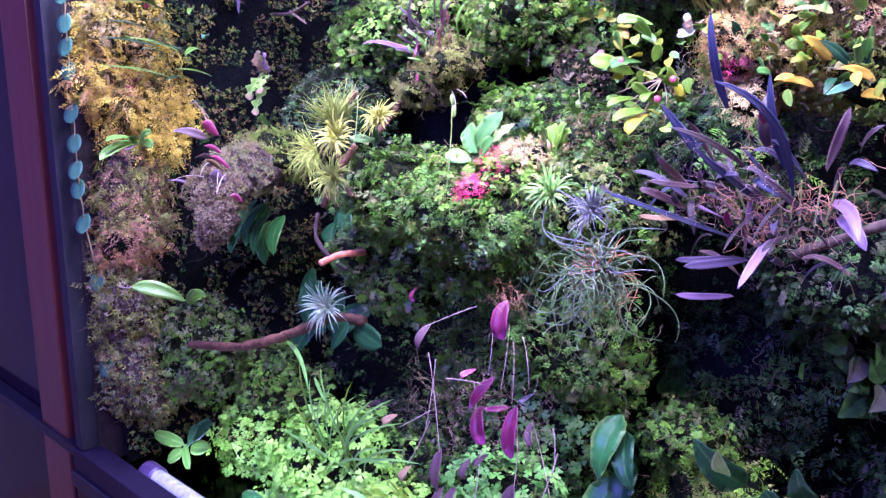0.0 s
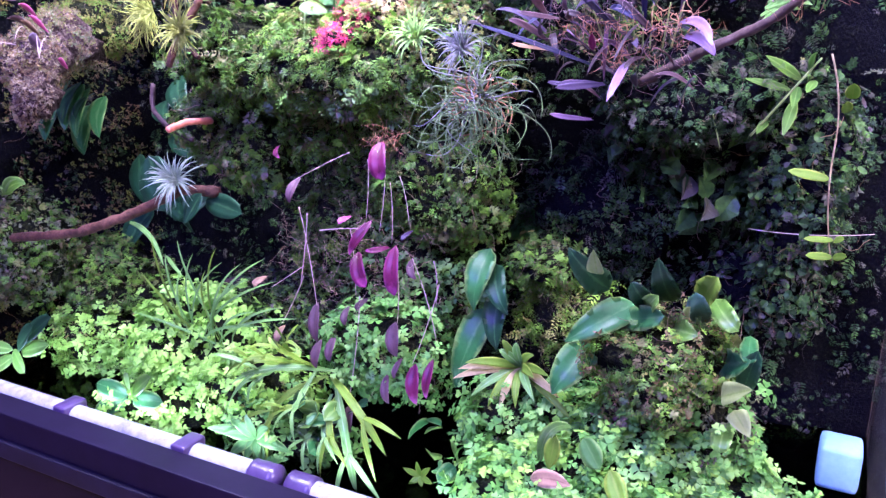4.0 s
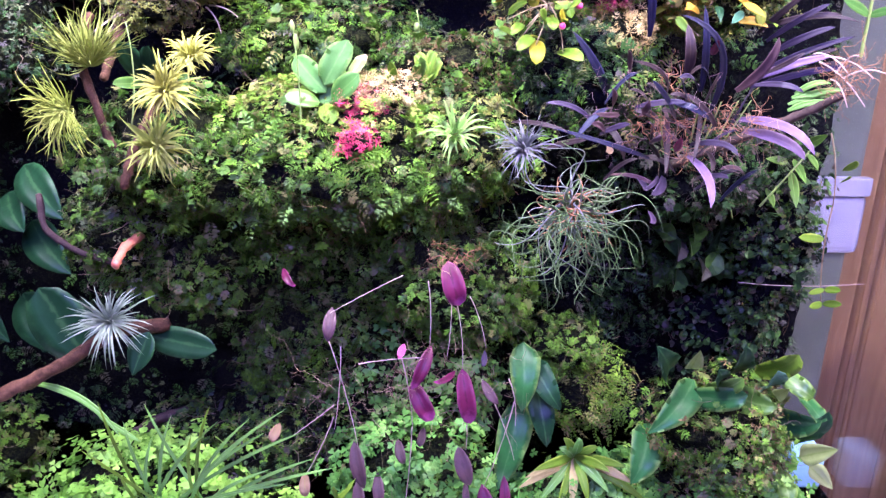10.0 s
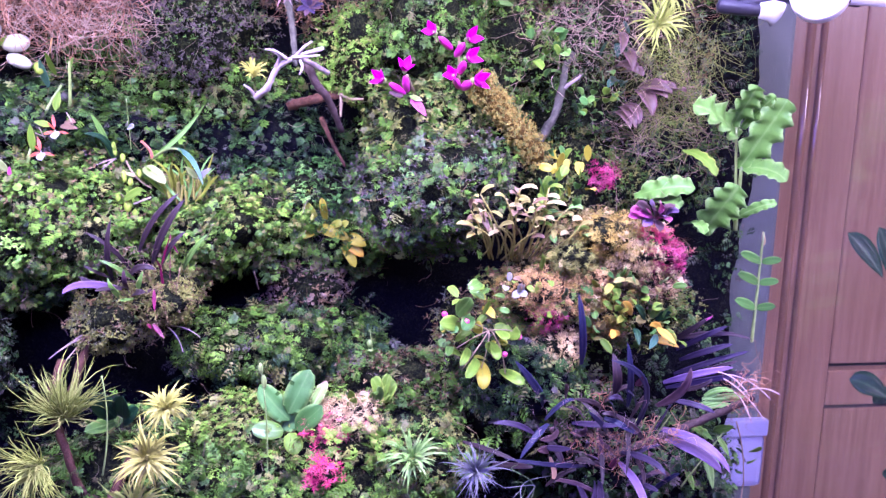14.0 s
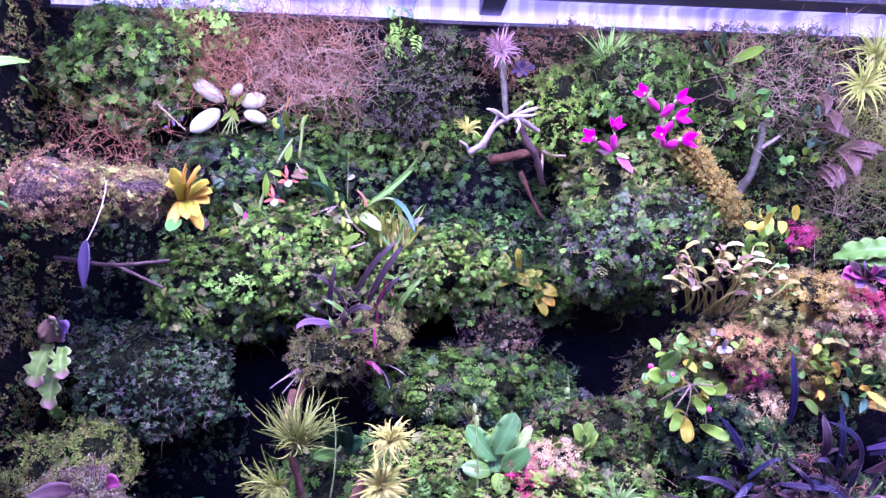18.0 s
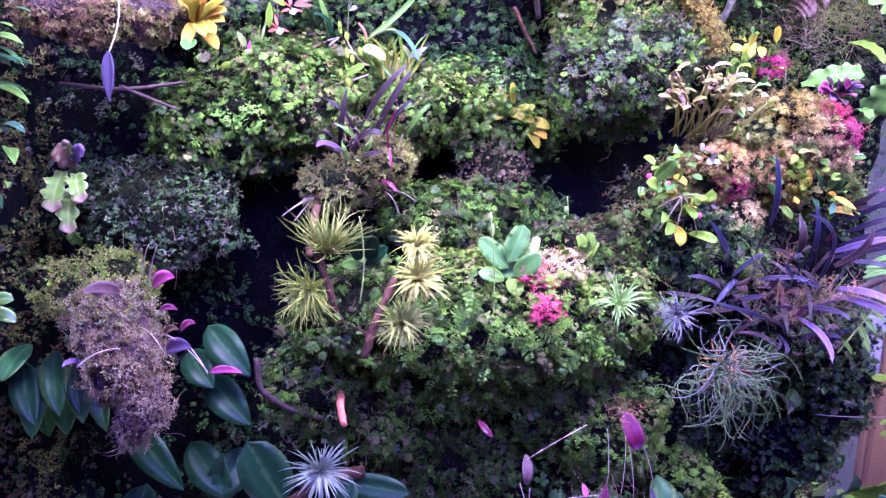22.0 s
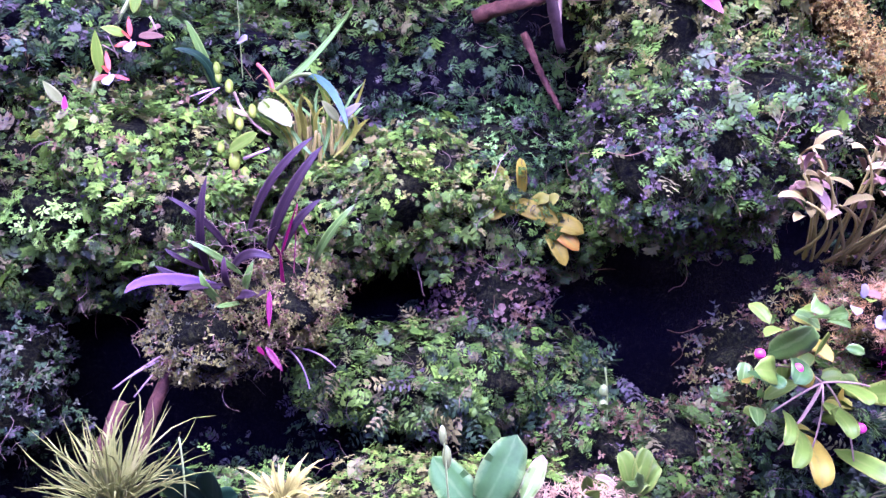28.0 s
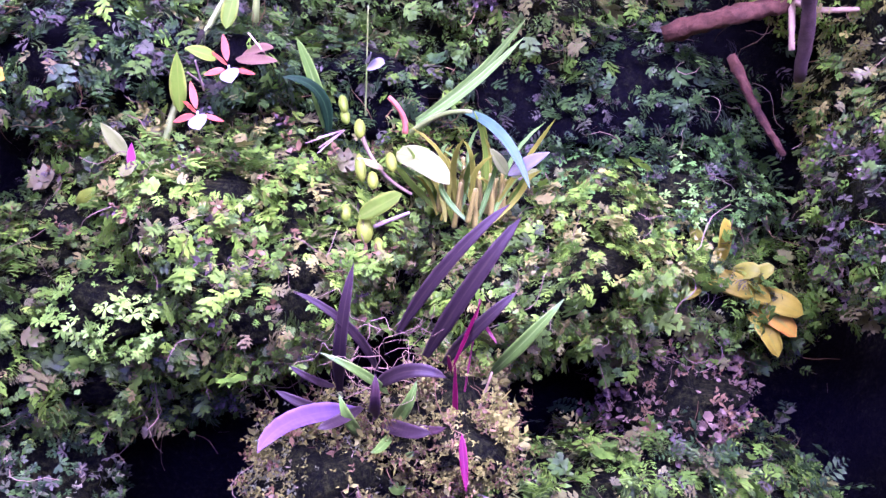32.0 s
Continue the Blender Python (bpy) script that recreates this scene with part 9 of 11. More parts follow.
blade(p, (-1.156, 0.740, 1.535), (-1.160, 0.710, 1.494), 0.024, 'mott', bend=(0.0, -0.006, 0.004), shape='tongue', wave=0.0025, waves=3.5, ruffle=0.22, n=16)
blade(p, (-1.142, 0.740, 1.533), (-1.129, 0.710, 1.505), 0.020, 'mott', bend=(0.0, -0.006, 0.004), shape='tongue', wave=0.0025, waves=3.5, ruffle=0.22, n=16)
blade(p, (-1.148, 0.740, 1.515), (-1.144, 0.710, 1.470), 0.021, 'mott', bend=(0.0, -0.006, 0.004), shape='tongue', wave=0.0025, waves=3.5, ruffle=0.22, n=16)
blade(p, (-1.142, 0.740, 1.451), (-1.147, 0.720, 1.471), 0.013, 'green', bend=(0.0, -0.006, 0.004), shape='tongue', wave=0.0025, waves=3.5, ruffle=0.22, n=16)
deepen(p, (-0.865, -0.266, 1.687), 1.076)

p = thing('rose_leaf_orchid', (-1.073, 0.720, 1.375), 'small orchid with violet and rose leaves on a mossy stump', 'orchid')
blade(p, (-1.057, 0.720, 1.408), (-1.022, 0.670, 1.431), 0.018, 'rose', bend=(0.0, 0.0, 0.004), fold=0.4)
blade(p, (-1.093, 0.720, 1.401), (-1.117, 0.670, 1.414), 0.017, 'dusky', bend=(0.0, 0.0, 0.004), fold=0.4)
blade(p, (-1.051, 0.720, 1.378), (-1.020, 0.670, 1.395), 0.008, 'rose', bend=(0.0, 0.0, 0.004), fold=0.4)
blade(p, (-1.029, 0.720, 1.355), (-1.002, 0.670, 1.380), 0.009, 'rose', bend=(0.0, 0.0, 0.004), fold=0.4)
blade(p, (-1.048, 0.720, 1.350), (-1.020, 0.670, 1.373), 0.009, 'pinkpale', bend=(0.0, 0.0, 0.004), fold=0.4)
blade(p, (-1.046, 0.720, 1.331), (-1.007, 0.670, 1.352), 0.019, 'lilac', bend=(0.0, 0.0, 0.004), fold=0.4)
blade(p, (-0.998, 0.720, 1.304), (-0.953, 0.670, 1.322), 0.009, 'rose', bend=(0.0, 0.0, 0.004), fold=0.4)
blade(p, (-1.140, 0.720, 1.314), (-1.143, 0.670, 1.331), 0.011, 'lilac', bend=(0.0, 0.0, 0.004), fold=0.4)
blade(p, (-1.074, 0.720, 1.367), (-1.050, 0.670, 1.375), 0.010, 'dusky', bend=(0.0, 0.0, 0.004), fold=0.4)
stem(p, (-1.094, 0.710, 1.337), (-1.128, 0.670, 1.331), 0.0007, M_ROOT, (0.0, 0.0, 0.006))
stem(p, (-1.072, 0.710, 1.363), (-1.037, 0.670, 1.348), 0.0007, M_ROOT, (0.0, 0.0, 0.006))
stem(p, (-1.045, 0.710, 1.355), (-0.991, 0.670, 1.324), 0.0007, M_ROOT, (0.0, 0.0, 0.006))
stem(p, (-1.060, 0.710, 1.407), (-1.039, 0.670, 1.464), 0.0007, M_ROOT, (0.0, 0.0, 0.006))
stem(p, (-1.066, 0.710, 1.421), (-1.047, 0.670, 1.466), 0.0007, M_ROOT, (0.0, 0.0, 0.006))
stem(p, (-1.069, 0.710, 1.436), (-1.054, 0.670, 1.462), 0.0007, M_ROOT, (0.0, 0.0, 0.006))
stem(p, (-1.027, 0.710, 1.347), (-0.991, 0.670, 1.322), 0.0007, M_ROOT, (0.0, 0.0, 0.006))
deepen(p, (-0.838, -0.167, 1.649), 0.90)

p = thing('dark_leaf_plant', (-1.169, 0.800, 1.263), 'large glossy dark green leaves under the stump', 'plant')
blade(p, (-1.197, 0.800, 1.304), (-1.175, 0.740, 1.243), 0.032, 'anub', bend=(0.0, -0.010, 0.003), face=(0, -0.7, 0.7))
blade(p, (-1.171, 0.800, 1.303), (-1.151, 0.740, 1.242), 0.029, 'deep', bend=(0.0, -0.010, 0.003), face=(0, -0.7, 0.7))
blade(p, (-1.152, 0.800, 1.295), (-1.123, 0.740, 1.222), 0.031, 'anub', bend=(0.0, -0.010, 0.003), face=(0, -0.7, 0.7))
blade(p, (-1.226, 0.800, 1.312), (-1.236, 0.740, 1.287), 0.031, 'anub', bend=(0.0, -0.010, 0.003), face=(0, -0.7, 0.7))
blade(p, (-1.234, 0.800, 1.288), (-1.204, 0.740, 1.232), 0.035, 'deep', bend=(0.0, -0.010, 0.003), face=(0, -0.7, 0.7))
blade(p, (-1.142, 0.800, 1.287), (-1.118, 0.740, 1.253), 0.020, 'deep', bend=(0.0, -0.010, 0.003), face=(0, -0.7, 0.7))
blade(p, (-1.165, 0.800, 1.300), (-1.150, 0.742, 1.232), 0.034, 'anub', bend=(0.0, -0.010, 0.003), face=(0.3, -0.7, 0.6))
blade(p, (-1.200, 0.840, 1.262), (-1.190, 0.800, 1.190), 0.036, 'anub', bend=(0.0, -0.010, 0.003), face=(0.3, -0.7, 0.6))
blade(p, (-1.235, 0.860, 1.245), (-1.222, 0.828, 1.175), 0.036, 'anub', bend=(0.0, -0.010, 0.003), face=(0.3, -0.7, 0.6))
blade(p, (-1.130, 0.810, 1.282), (-1.098, 0.762, 1.222), 0.030, 'anub', bend=(0.0, -0.010, 0.003), face=(0.3, -0.7, 0.6))
blade(p, (-1.215, 0.800, 1.285), (-1.212, 0.750, 1.210), 0.034, 'anub', bend=(0.0, -0.010, 0.003), face=(0.3, -0.7, 0.6))

p = thing('dark_leaf_plant', (-1.042, 0.800, 1.201), 'large glossy dark green leaves under the stump', 'plant')
blade(p, (-1.135, 0.870, 1.177), (-1.054, 0.820, 1.098), 0.044, 'deep', bend=(0.0, -0.010, 0.003))
blade(p, (-1.050, 0.870, 1.277), (-1.012, 0.820, 1.243), 0.042, 'deep', bend=(0.0, -0.010, 0.003))
blade(p, (-1.025, 0.870, 1.312), (-0.964, 0.820, 1.259), 0.045, 'deep', bend=(0.0, -0.010, 0.003))
blade(p, (-1.027, 0.870, 1.241), (-0.965, 0.820, 1.190), 0.047, 'deep', bend=(0.0, -0.010, 0.003))
blade(p, (-1.054, 0.870, 1.143), (-0.991, 0.820, 1.084), 0.051, 'deep', bend=(0.0, -0.010, 0.003))
blade(p, (-1.023, 0.870, 1.049), (-1.002, 0.820, 1.152), 0.031, 'deep', bend=(0.0, -0.010, 0.003))
blade(p, (-1.114, 0.870, 1.081), (-1.131, 0.820, 1.018), 0.051, 'deep', bend=(0.0, -0.010, 0.003))
blade(p, (-0.970, 0.870, 1.131), (-1.016, 0.820, 1.085), 0.052, 'deep', bend=(0.0, -0.010, 0.003))
limb('bare_root', 'bare dark forked root under the log', [(-1.183, 0.840, 1.626), (-1.106, 0.820, 1.621), (-1.029, 0.800, 1.633)], 0.0030, 0.0018, M_BARK)
limb('bare_root', 'bare dark forked root under the log', [(-1.106, 0.820, 1.625), (-1.068, 0.810, 1.611), (-1.038, 0.800, 1.601)], 0.0026, 0.0013, M_BARK)

p = thing('maroon_orchid', (-0.511, 0.660, 1.277), 'hanging orchid with maroon leaves on beaded stems', 'orchid')
blade(p, (-0.515, 0.660, 1.273), (-0.503, 0.640, 1.234), 0.022, 'maroon', bend=(0.0, -0.008, 0.0), shape='oval', fold=0.35, name='leaf')
blade(p, (-0.530, 0.660, 1.180), (-0.550, 0.640, 1.140), 0.014, 'maroon', bend=(0.0, -0.008, 0.0), fold=0.35, name='leaf')
blade(p, (-0.550, 0.660, 1.139), (-0.528, 0.640, 1.104), 0.019, 'maroon', bend=(0.0, -0.008, 0.0), shape='oval', fold=0.35, name='leaf')
blade(p, (-0.498, 0.660, 1.154), (-0.489, 0.640, 1.100), 0.019, 'maroon', bend=(0.0, -0.008, 0.0), shape='oval', fold=0.35, name='leaf')
blade(p, (-0.475, 0.660, 1.175), (-0.479, 0.640, 1.167), 0.006, 'violet', bend=(0.0, -0.008, 0.0), fold=0.35, name='leaf')
blade(p, (-0.683, 0.690, 1.252), (-0.668, 0.670, 1.240), 0.008, 'maroon', bend=(0.0, -0.008, 0.0), fold=0.35, name='leaf')
blade(p, (-0.630, 0.660, 1.222), (-0.633, 0.640, 1.193), 0.013, 'dusky', bend=(0.0, -0.008, 0.0), fold=0.35, name='leaf')
blade(p, (-0.558, 0.660, 1.182), (-0.564, 0.640, 1.177), 0.008, 'rose', bend=(0.0, -0.008, 0.0), fold=0.35, name='leaf')
blade(p, (-0.612, 0.660, 1.065), (-0.600, 0.640, 1.019), 0.016, 'dusky', bend=(0.0, -0.008, 0.0), fold=0.35, name='leaf')
blade(p, (-0.609, 0.660, 1.015), (-0.604, 0.640, 0.984), 0.014, 'dusky', bend=(0.0, -0.008, 0.0), fold=0.35, name='leaf')
blade(p, (-0.587, 0.660, 1.025), (-0.583, 0.640, 0.997), 0.013, 'dusky', bend=(0.0, -0.008, 0.0), fold=0.35, name='leaf')
blade(p, (-0.500, 0.660, 1.059), (-0.487, 0.640, 1.024), 0.018, 'dusky', bend=(0.0, -0.008, 0.0), fold=0.35, name='leaf')
blade(p, (-0.491, 0.660, 1.015), (-0.491, 0.640, 0.995), 0.008, 'dusky', bend=(0.0, -0.008, 0.0), fold=0.35, name='leaf')
blade(p, (-0.512, 0.660, 0.989), (-0.499, 0.640, 0.960), 0.012, 'dusky', bend=(0.0, -0.008, 0.0), fold=0.35, name='leaf')
blade(p, (-0.473, 0.660, 1.011), (-0.461, 0.640, 0.968), 0.018, 'maroon', bend=(0.0, -0.008, 0.0), fold=0.35, name='leaf')
blade(p, (-0.449, 0.660, 1.022), (-0.448, 0.640, 0.979), 0.012, 'maroon', bend=(0.0, -0.008, 0.0), fold=0.35, name='leaf')
blade(p, (-0.567, 0.660, 0.934), (-0.556, 0.640, 0.906), 0.017, 'dusky', bend=(0.0, -0.008, 0.0), fold=0.35, name='leaf')
blade(p, (-0.690, 0.660, 1.087), (-0.697, 0.640, 1.078), 0.011, 'pinkpale', bend=(0.0, -0.008, 0.0), fold=0.35, name='leaf')
blade(p, (-0.666, 0.660, 1.024), (-0.662, 0.640, 1.009), 0.012, 'pinkpale', bend=(0.0, -0.008, 0.0), fold=0.35, name='leaf')
blade(p, (-0.477, 0.660, 1.141), (-0.460, 0.640, 1.124), 0.010, 'dusky', bend=(0.0, -0.008, 0.0), fold=0.35, name='leaf')
blade(p, (-0.565, 0.660, 1.068), (-0.557, 0.640, 1.051), 0.011, 'dusky', bend=(0.0, -0.008, 0.0), fold=0.35, name='leaf')
blade(p, (-0.537, 0.660, 1.083), (-0.543, 0.640, 1.073), 0.009, 'dusky', bend=(0.0, -0.008, 0.0), fold=0.35, name='leaf')
blade(p, (-0.505, 0.660, 1.151), (-0.528, 0.640, 1.149), 0.007, 'maroon', bend=(0.0, -0.008, 0.0), fold=0.35, name='leaf')
stem(p, (-0.534, 0.660, 1.251), (-0.532, 0.650, 1.184), 0.0005, M_ROOT, (0.002, 0.0, 0.002), knobs=0.5, n=24)
stem(p, (-0.511, 0.660, 1.246), (-0.514, 0.650, 1.172), 0.0005, M_ROOT, (0.002, 0.0, 0.002), knobs=0.5, n=24)
stem(p, (-0.492, 0.660, 1.235), (-0.475, 0.650, 1.183), 0.0005, M_ROOT, (0.002, 0.0, 0.002), knobs=0.5, n=24)
stem(p, (-0.505, 0.660, 1.227), (-0.498, 0.650, 1.159), 0.0005, M_ROOT, (0.002, 0.0, 0.002), knobs=0.5, n=24)
stem(p, (-0.561, 0.660, 1.166), (-0.549, 0.650, 1.088), 0.0006, M_ROOT, (0.002, 0.0, 0.002), knobs=0.5, n=24)
stem(p, (-0.623, 0.660, 1.178), (-0.631, 0.650, 1.086), 0.0006, M_ROOT, (0.002, 0.0, 0.002), knobs=0.5, n=24)
stem(p, (-0.635, 0.660, 1.184), (-0.607, 0.650, 1.065), 0.0006, M_ROOT, (0.002, 0.0, 0.002), knobs=0.5, n=24)
stem(p, (-0.550, 0.660, 1.083), (-0.565, 0.650, 0.938), 0.0006, M_ROOT, (0.003, 0.0, 0.002), knobs=0.5, n=24)
stem(p, (-0.477, 0.660, 1.141), (-0.440, 0.650, 1.049), 0.0006, M_ROOT, (0.003, 0.0, 0.002), knobs=0.5, n=24)
stem(p, (-0.499, 0.660, 1.141), (-0.492, 0.650, 1.062), 0.0006, M_ROOT, (0.003, 0.0, 0.002), knobs=0.5, n=24)
stem(p, (-0.632, 0.660, 1.109), (-0.676, 0.650, 1.077), 0.0006, M_ROOT, (0.003, 0.0, 0.002), knobs=0.5, n=24)
stem(p, (-0.633, 0.660, 1.095), (-0.663, 0.650, 1.030), 0.0006, M_ROOT, (0.003, 0.0, 0.002), knobs=0.5, n=24)
stem(p, (-0.449, 0.660, 1.142), (-0.441, 0.650, 1.092), 0.0006, M_ROOT, (0.003, 0.0, 0.002), knobs=0.5, n=24)
stem(p, (-0.559, 0.660, 1.257), (-0.631, 0.650, 1.220), 0.0005, M_ROOT, (0.002, 0.0, 0.002), knobs=0.5, n=24)
stem(p, (-0.442, 0.660, 1.115), (-0.472, 0.650, 1.014), 0.0006, M_ROOT, (0.003, 0.0, 0.002), knobs=0.5, n=24)
stem(p, (-0.605, 0.660, 1.158), (-0.535, 0.650, 1.171), 0.0006, M_ROOT, (0.002, 0.0, 0.002), knobs=0.5, n=24)
tangle(p, rel(p, (-0.615, 0.670, 1.112)), 44, (0.058, 0.020, 0.051), 0.0004, 'root', 0.058, 61)
tangle(p, rel(p, (-0.499, 0.660, 1.127)), 40, (0.057, 0.020, 0.038), 0.0005, 'root', 0.050, 62)
tangle(p, rel(p, (-0.554, 0.650, 1.157)), 20, (0.025, 0.010, 0.025), 0.0004, 'root', 0.031, 63)
tangle(p, rel(p, (-0.511, 0.660, 1.277)), 26, (0.015, 0.010, 0.006), 0.0006, 'rustroot', 0.027, 64)

p = thing('leathery_plant', (-0.418, 0.720, 1.106), 'plant with large leathery green leaves above the water', 'plant')
blade(p, (-0.478, 0.972, 1.112), (-0.408, 0.950, 1.122), 0.056, 'anub', bend=(0.0, -0.015, 0.003), shape='heart', fold=0.3, wave=0.0012, waves=3)
blade(p, (-0.422, 0.760, 1.135), (-0.426, 0.720, 1.066), 0.036, 'anub', bend=(0.0, -0.015, 0.003), shape='heart', fold=0.3, wave=0.0012, waves=3)
blade(p, (-0.423, 0.760, 1.058), (-0.450, 0.720, 0.957), 0.041, 'anub', bend=(0.0, -0.015, 0.003), shape='heart', fold=0.3, wave=0.0012, waves=3)
blade(p, (-0.406, 0.760, 1.084), (-0.394, 0.720, 1.019), 0.032, 'deep', bend=(0.0, -0.015, 0.003), shape='heart', fold=0.3, wave=0.0012, waves=3)
blade(p, (-0.415, 0.760, 1.116), (-0.381, 0.720, 1.068), 0.030, 'deep', bend=(0.0, -0.015, 0.003), shape='heart', fold=0.3, wave=0.0012, waves=3)

p = thing('leathery_plant', (-0.220, 0.720, 1.090), 'clump of leathery green leaves with pale green spathes', 'plant')
blade(p, (-0.262, 0.720, 1.120), (-0.295, 0.670, 1.177), 0.032, 'deep', bend=(0.0, -0.015, 0.004), shape='heart', fold=0.3, wave=0.0012, waves=3)
blade(p, (-0.232, 0.720, 1.109), (-0.294, 0.670, 1.071), 0.036, 'anub', bend=(0.0, -0.015, 0.004), shape='heart', fold=0.3, wave=0.0012, waves=3)
blade(p, (-0.277, 0.720, 1.052), (-0.306, 0.670, 1.005), 0.042, 'anub', bend=(0.0, -0.015, 0.004), shape='heart', fold=0.3, wave=0.0012, waves=3)
blade(p, (-0.193, 0.720, 1.118), (-0.202, 0.670, 1.179), 0.028, 'deep', bend=(0.0, -0.015, 0.004), shape='heart', fold=0.3, wave=0.0012, waves=3)
blade(p, (-0.210, 0.720, 1.106), (-0.226, 0.670, 1.150), 0.021, 'deep', bend=(0.0, -0.015, 0.004), shape='oval', fold=0.3, wave=0.0012, waves=3)
blade(p, (-0.165, 0.720, 1.120), (-0.144, 0.670, 1.168), 0.026, 'lime', bend=(0.0, -0.015, 0.004), shape='oval', fold=0.3, wave=0.0012, waves=3)
blade(p, (-0.151, 0.720, 1.128), (-0.120, 0.670, 1.116), 0.022, 'green', bend=(0.0, -0.015, 0.004), shape='oval', fold=0.3, wave=0.0012, waves=3)
blade(p, (-0.134, 0.720, 1.058), (-0.106, 0.670, 1.089), 0.032, 'anub', bend=(0.0, -0.015, 0.004), shape='heart', fold=0.3, wave=0.0012, waves=3)
blade(p, (-0.157, 0.720, 1.100), (-0.163, 0.670, 1.149), 0.023, 'silver', bend=(0.0, -0.015, 0.004), shape='oval', fold=0.3, wave=0.0012, waves=3)
blade(p, (-0.242, 0.720, 1.089), (-0.191, 0.670, 1.119), 0.027, 'anub', bend=(0.0, -0.015, 0.004), shape='oval', fold=0.3, wave=0.0012, waves=3)
blade(p, (-0.191, 0.720, 1.091), (-0.156, 0.670, 1.105), 0.031, 'green', bend=(0.0, -0.015, 0.004), shape='heart', fold=0.3, wave=0.0012, waves=3)
blade(p, (-0.125, 0.720, 0.997), (-0.125, 0.670, 0.982), 0.022, 'green', bend=(0.0, -0.015, 0.004), shape='oval', fold=0.3, wave=0.0012, waves=3)
blade(p, (-0.113, 0.720, 1.031), (-0.100, 0.670, 1.100), 0.021, 'deep', bend=(0.0, -0.015, 0.004), shape='oval', fold=0.3, wave=0.0012, waves=3)
blade(p, (-0.112, 0.720, 1.094), (-0.106, 0.670, 1.085), 0.018, 'anub', bend=(0.0, -0.015, 0.004), shape='oval', fold=0.3, wave=0.0012, waves=3)
blade(p, (-0.221, 0.720, 1.098), (-0.199, 0.670, 1.140), 0.019, 'green', bend=(0.0, -0.015, 0.004), shape='oval', fold=0.3, wave=0.0012, waves=3)
blade(p, (-0.260, 0.660, 1.156), (-0.260, 0.640, 1.187), 0.018, 'cream', face=(0, -0.8, 0.7), shape='heart', fold=0.45, name='spathe', label='pale green spathe')
blade(p, (-0.128, 0.660, 1.049), (-0.099, 0.640, 1.072), 0.024, 'cream', face=(0, -0.8, 0.7), shape='heart', fold=0.45, name='spathe', label='pale green spathe')
blade(p, (-0.115, 0.660, 1.037), (-0.096, 0.640, 1.022), 0.021, 'cream', face=(0, -0.8, 0.7), shape='heart', fold=0.45, name='spathe', label='pale green spathe')
blade(p, (-0.166, 0.660, 1.124), (-0.163, 0.640, 1.144), 0.014, 'cream', face=(0, -0.8, 0.7), shape='heart', fold=0.45, name='spathe', label='pale green spathe')

p = thing('straw_rosette', (-0.362, 0.720, 1.003), 'rosette of straw-yellow and green narrow leaves', 'plant')
blade(p, (-0.361, 0.720, 1.005), (-0.431, 0.675, 0.994), 0.011, 'straw', bend=(0.0, -0.008, 0.008))
blade(p, (-0.361, 0.720, 1.005), (-0.415, 0.675, 1.018), 0.011, 'lime', bend=(0.0, -0.008, 0.008))
blade(p, (-0.361, 0.720, 1.005), (-0.407, 0.675, 0.976), 0.011, 'grass', bend=(0.0, -0.008, 0.008))
blade(p, (-0.361, 0.720, 1.005), (-0.385, 0.675, 0.968), 0.011, 'lime', bend=(0.0, -0.008, 0.008))
blade(p, (-0.361, 0.720, 1.005), (-0.370, 0.675, 0.969), 0.011, 'straw', bend=(0.0, -0.008, 0.008))
blade(p, (-0.361, 0.720, 1.005), (-0.350, 0.675, 0.974), 0.011, 'lime', bend=(0.0, -0.008, 0.008))
blade(p, (-0.361, 0.720, 1.005), (-0.328, 0.675, 0.989), 0.011, 'grass', bend=(0.0, -0.008, 0.008))
blade(p, (-0.361, 0.720, 1.005), (-0.282, 0.675, 0.976), 0.011, 'lime', bend=(0.0, -0.008, 0.008))
blade(p, (-0.361, 0.720, 1.005), (-0.298, 0.675, 1.000), 0.011, 'straw', bend=(0.0, -0.008, 0.008))
blade(p, (-0.361, 0.720, 1.005), (-0.329, 0.675, 1.017), 0.011, 'lime', bend=(0.0, -0.008, 0.008))
blade(p, (-0.361, 0.720, 1.005), (-0.383, 0.700, 1.031), 0.011, 'grass', bend=(0.0, -0.008, 0.008))
blade(p, (-0.361, 0.720, 1.005), (-0.339, 0.700, 1.033), 0.011, 'lime', bend=(0.0, -0.008, 0.008))
blade(p, (-0.361, 0.720, 1.005), (-0.424, 0.675, 1.008), 0.011, 'straw', bend=(0.0, -0.008, 0.008))
blade(p, (-0.361, 0.720, 1.005), (-0.311, 0.675, 1.023), 0.011, 'lime', bend=(0.0, -0.008, 0.008))
blade(p, (-0.361, 0.720, 1.005), (-0.361, 0.700, 1.045), 0.011, 'grass', bend=(0.0, -0.008, 0.008))
blade(p, (-0.361, 0.720, 1.005), (-0.379, 0.700, 1.045), 0.011, 'lime', bend=(0.0, -0.008, 0.008))

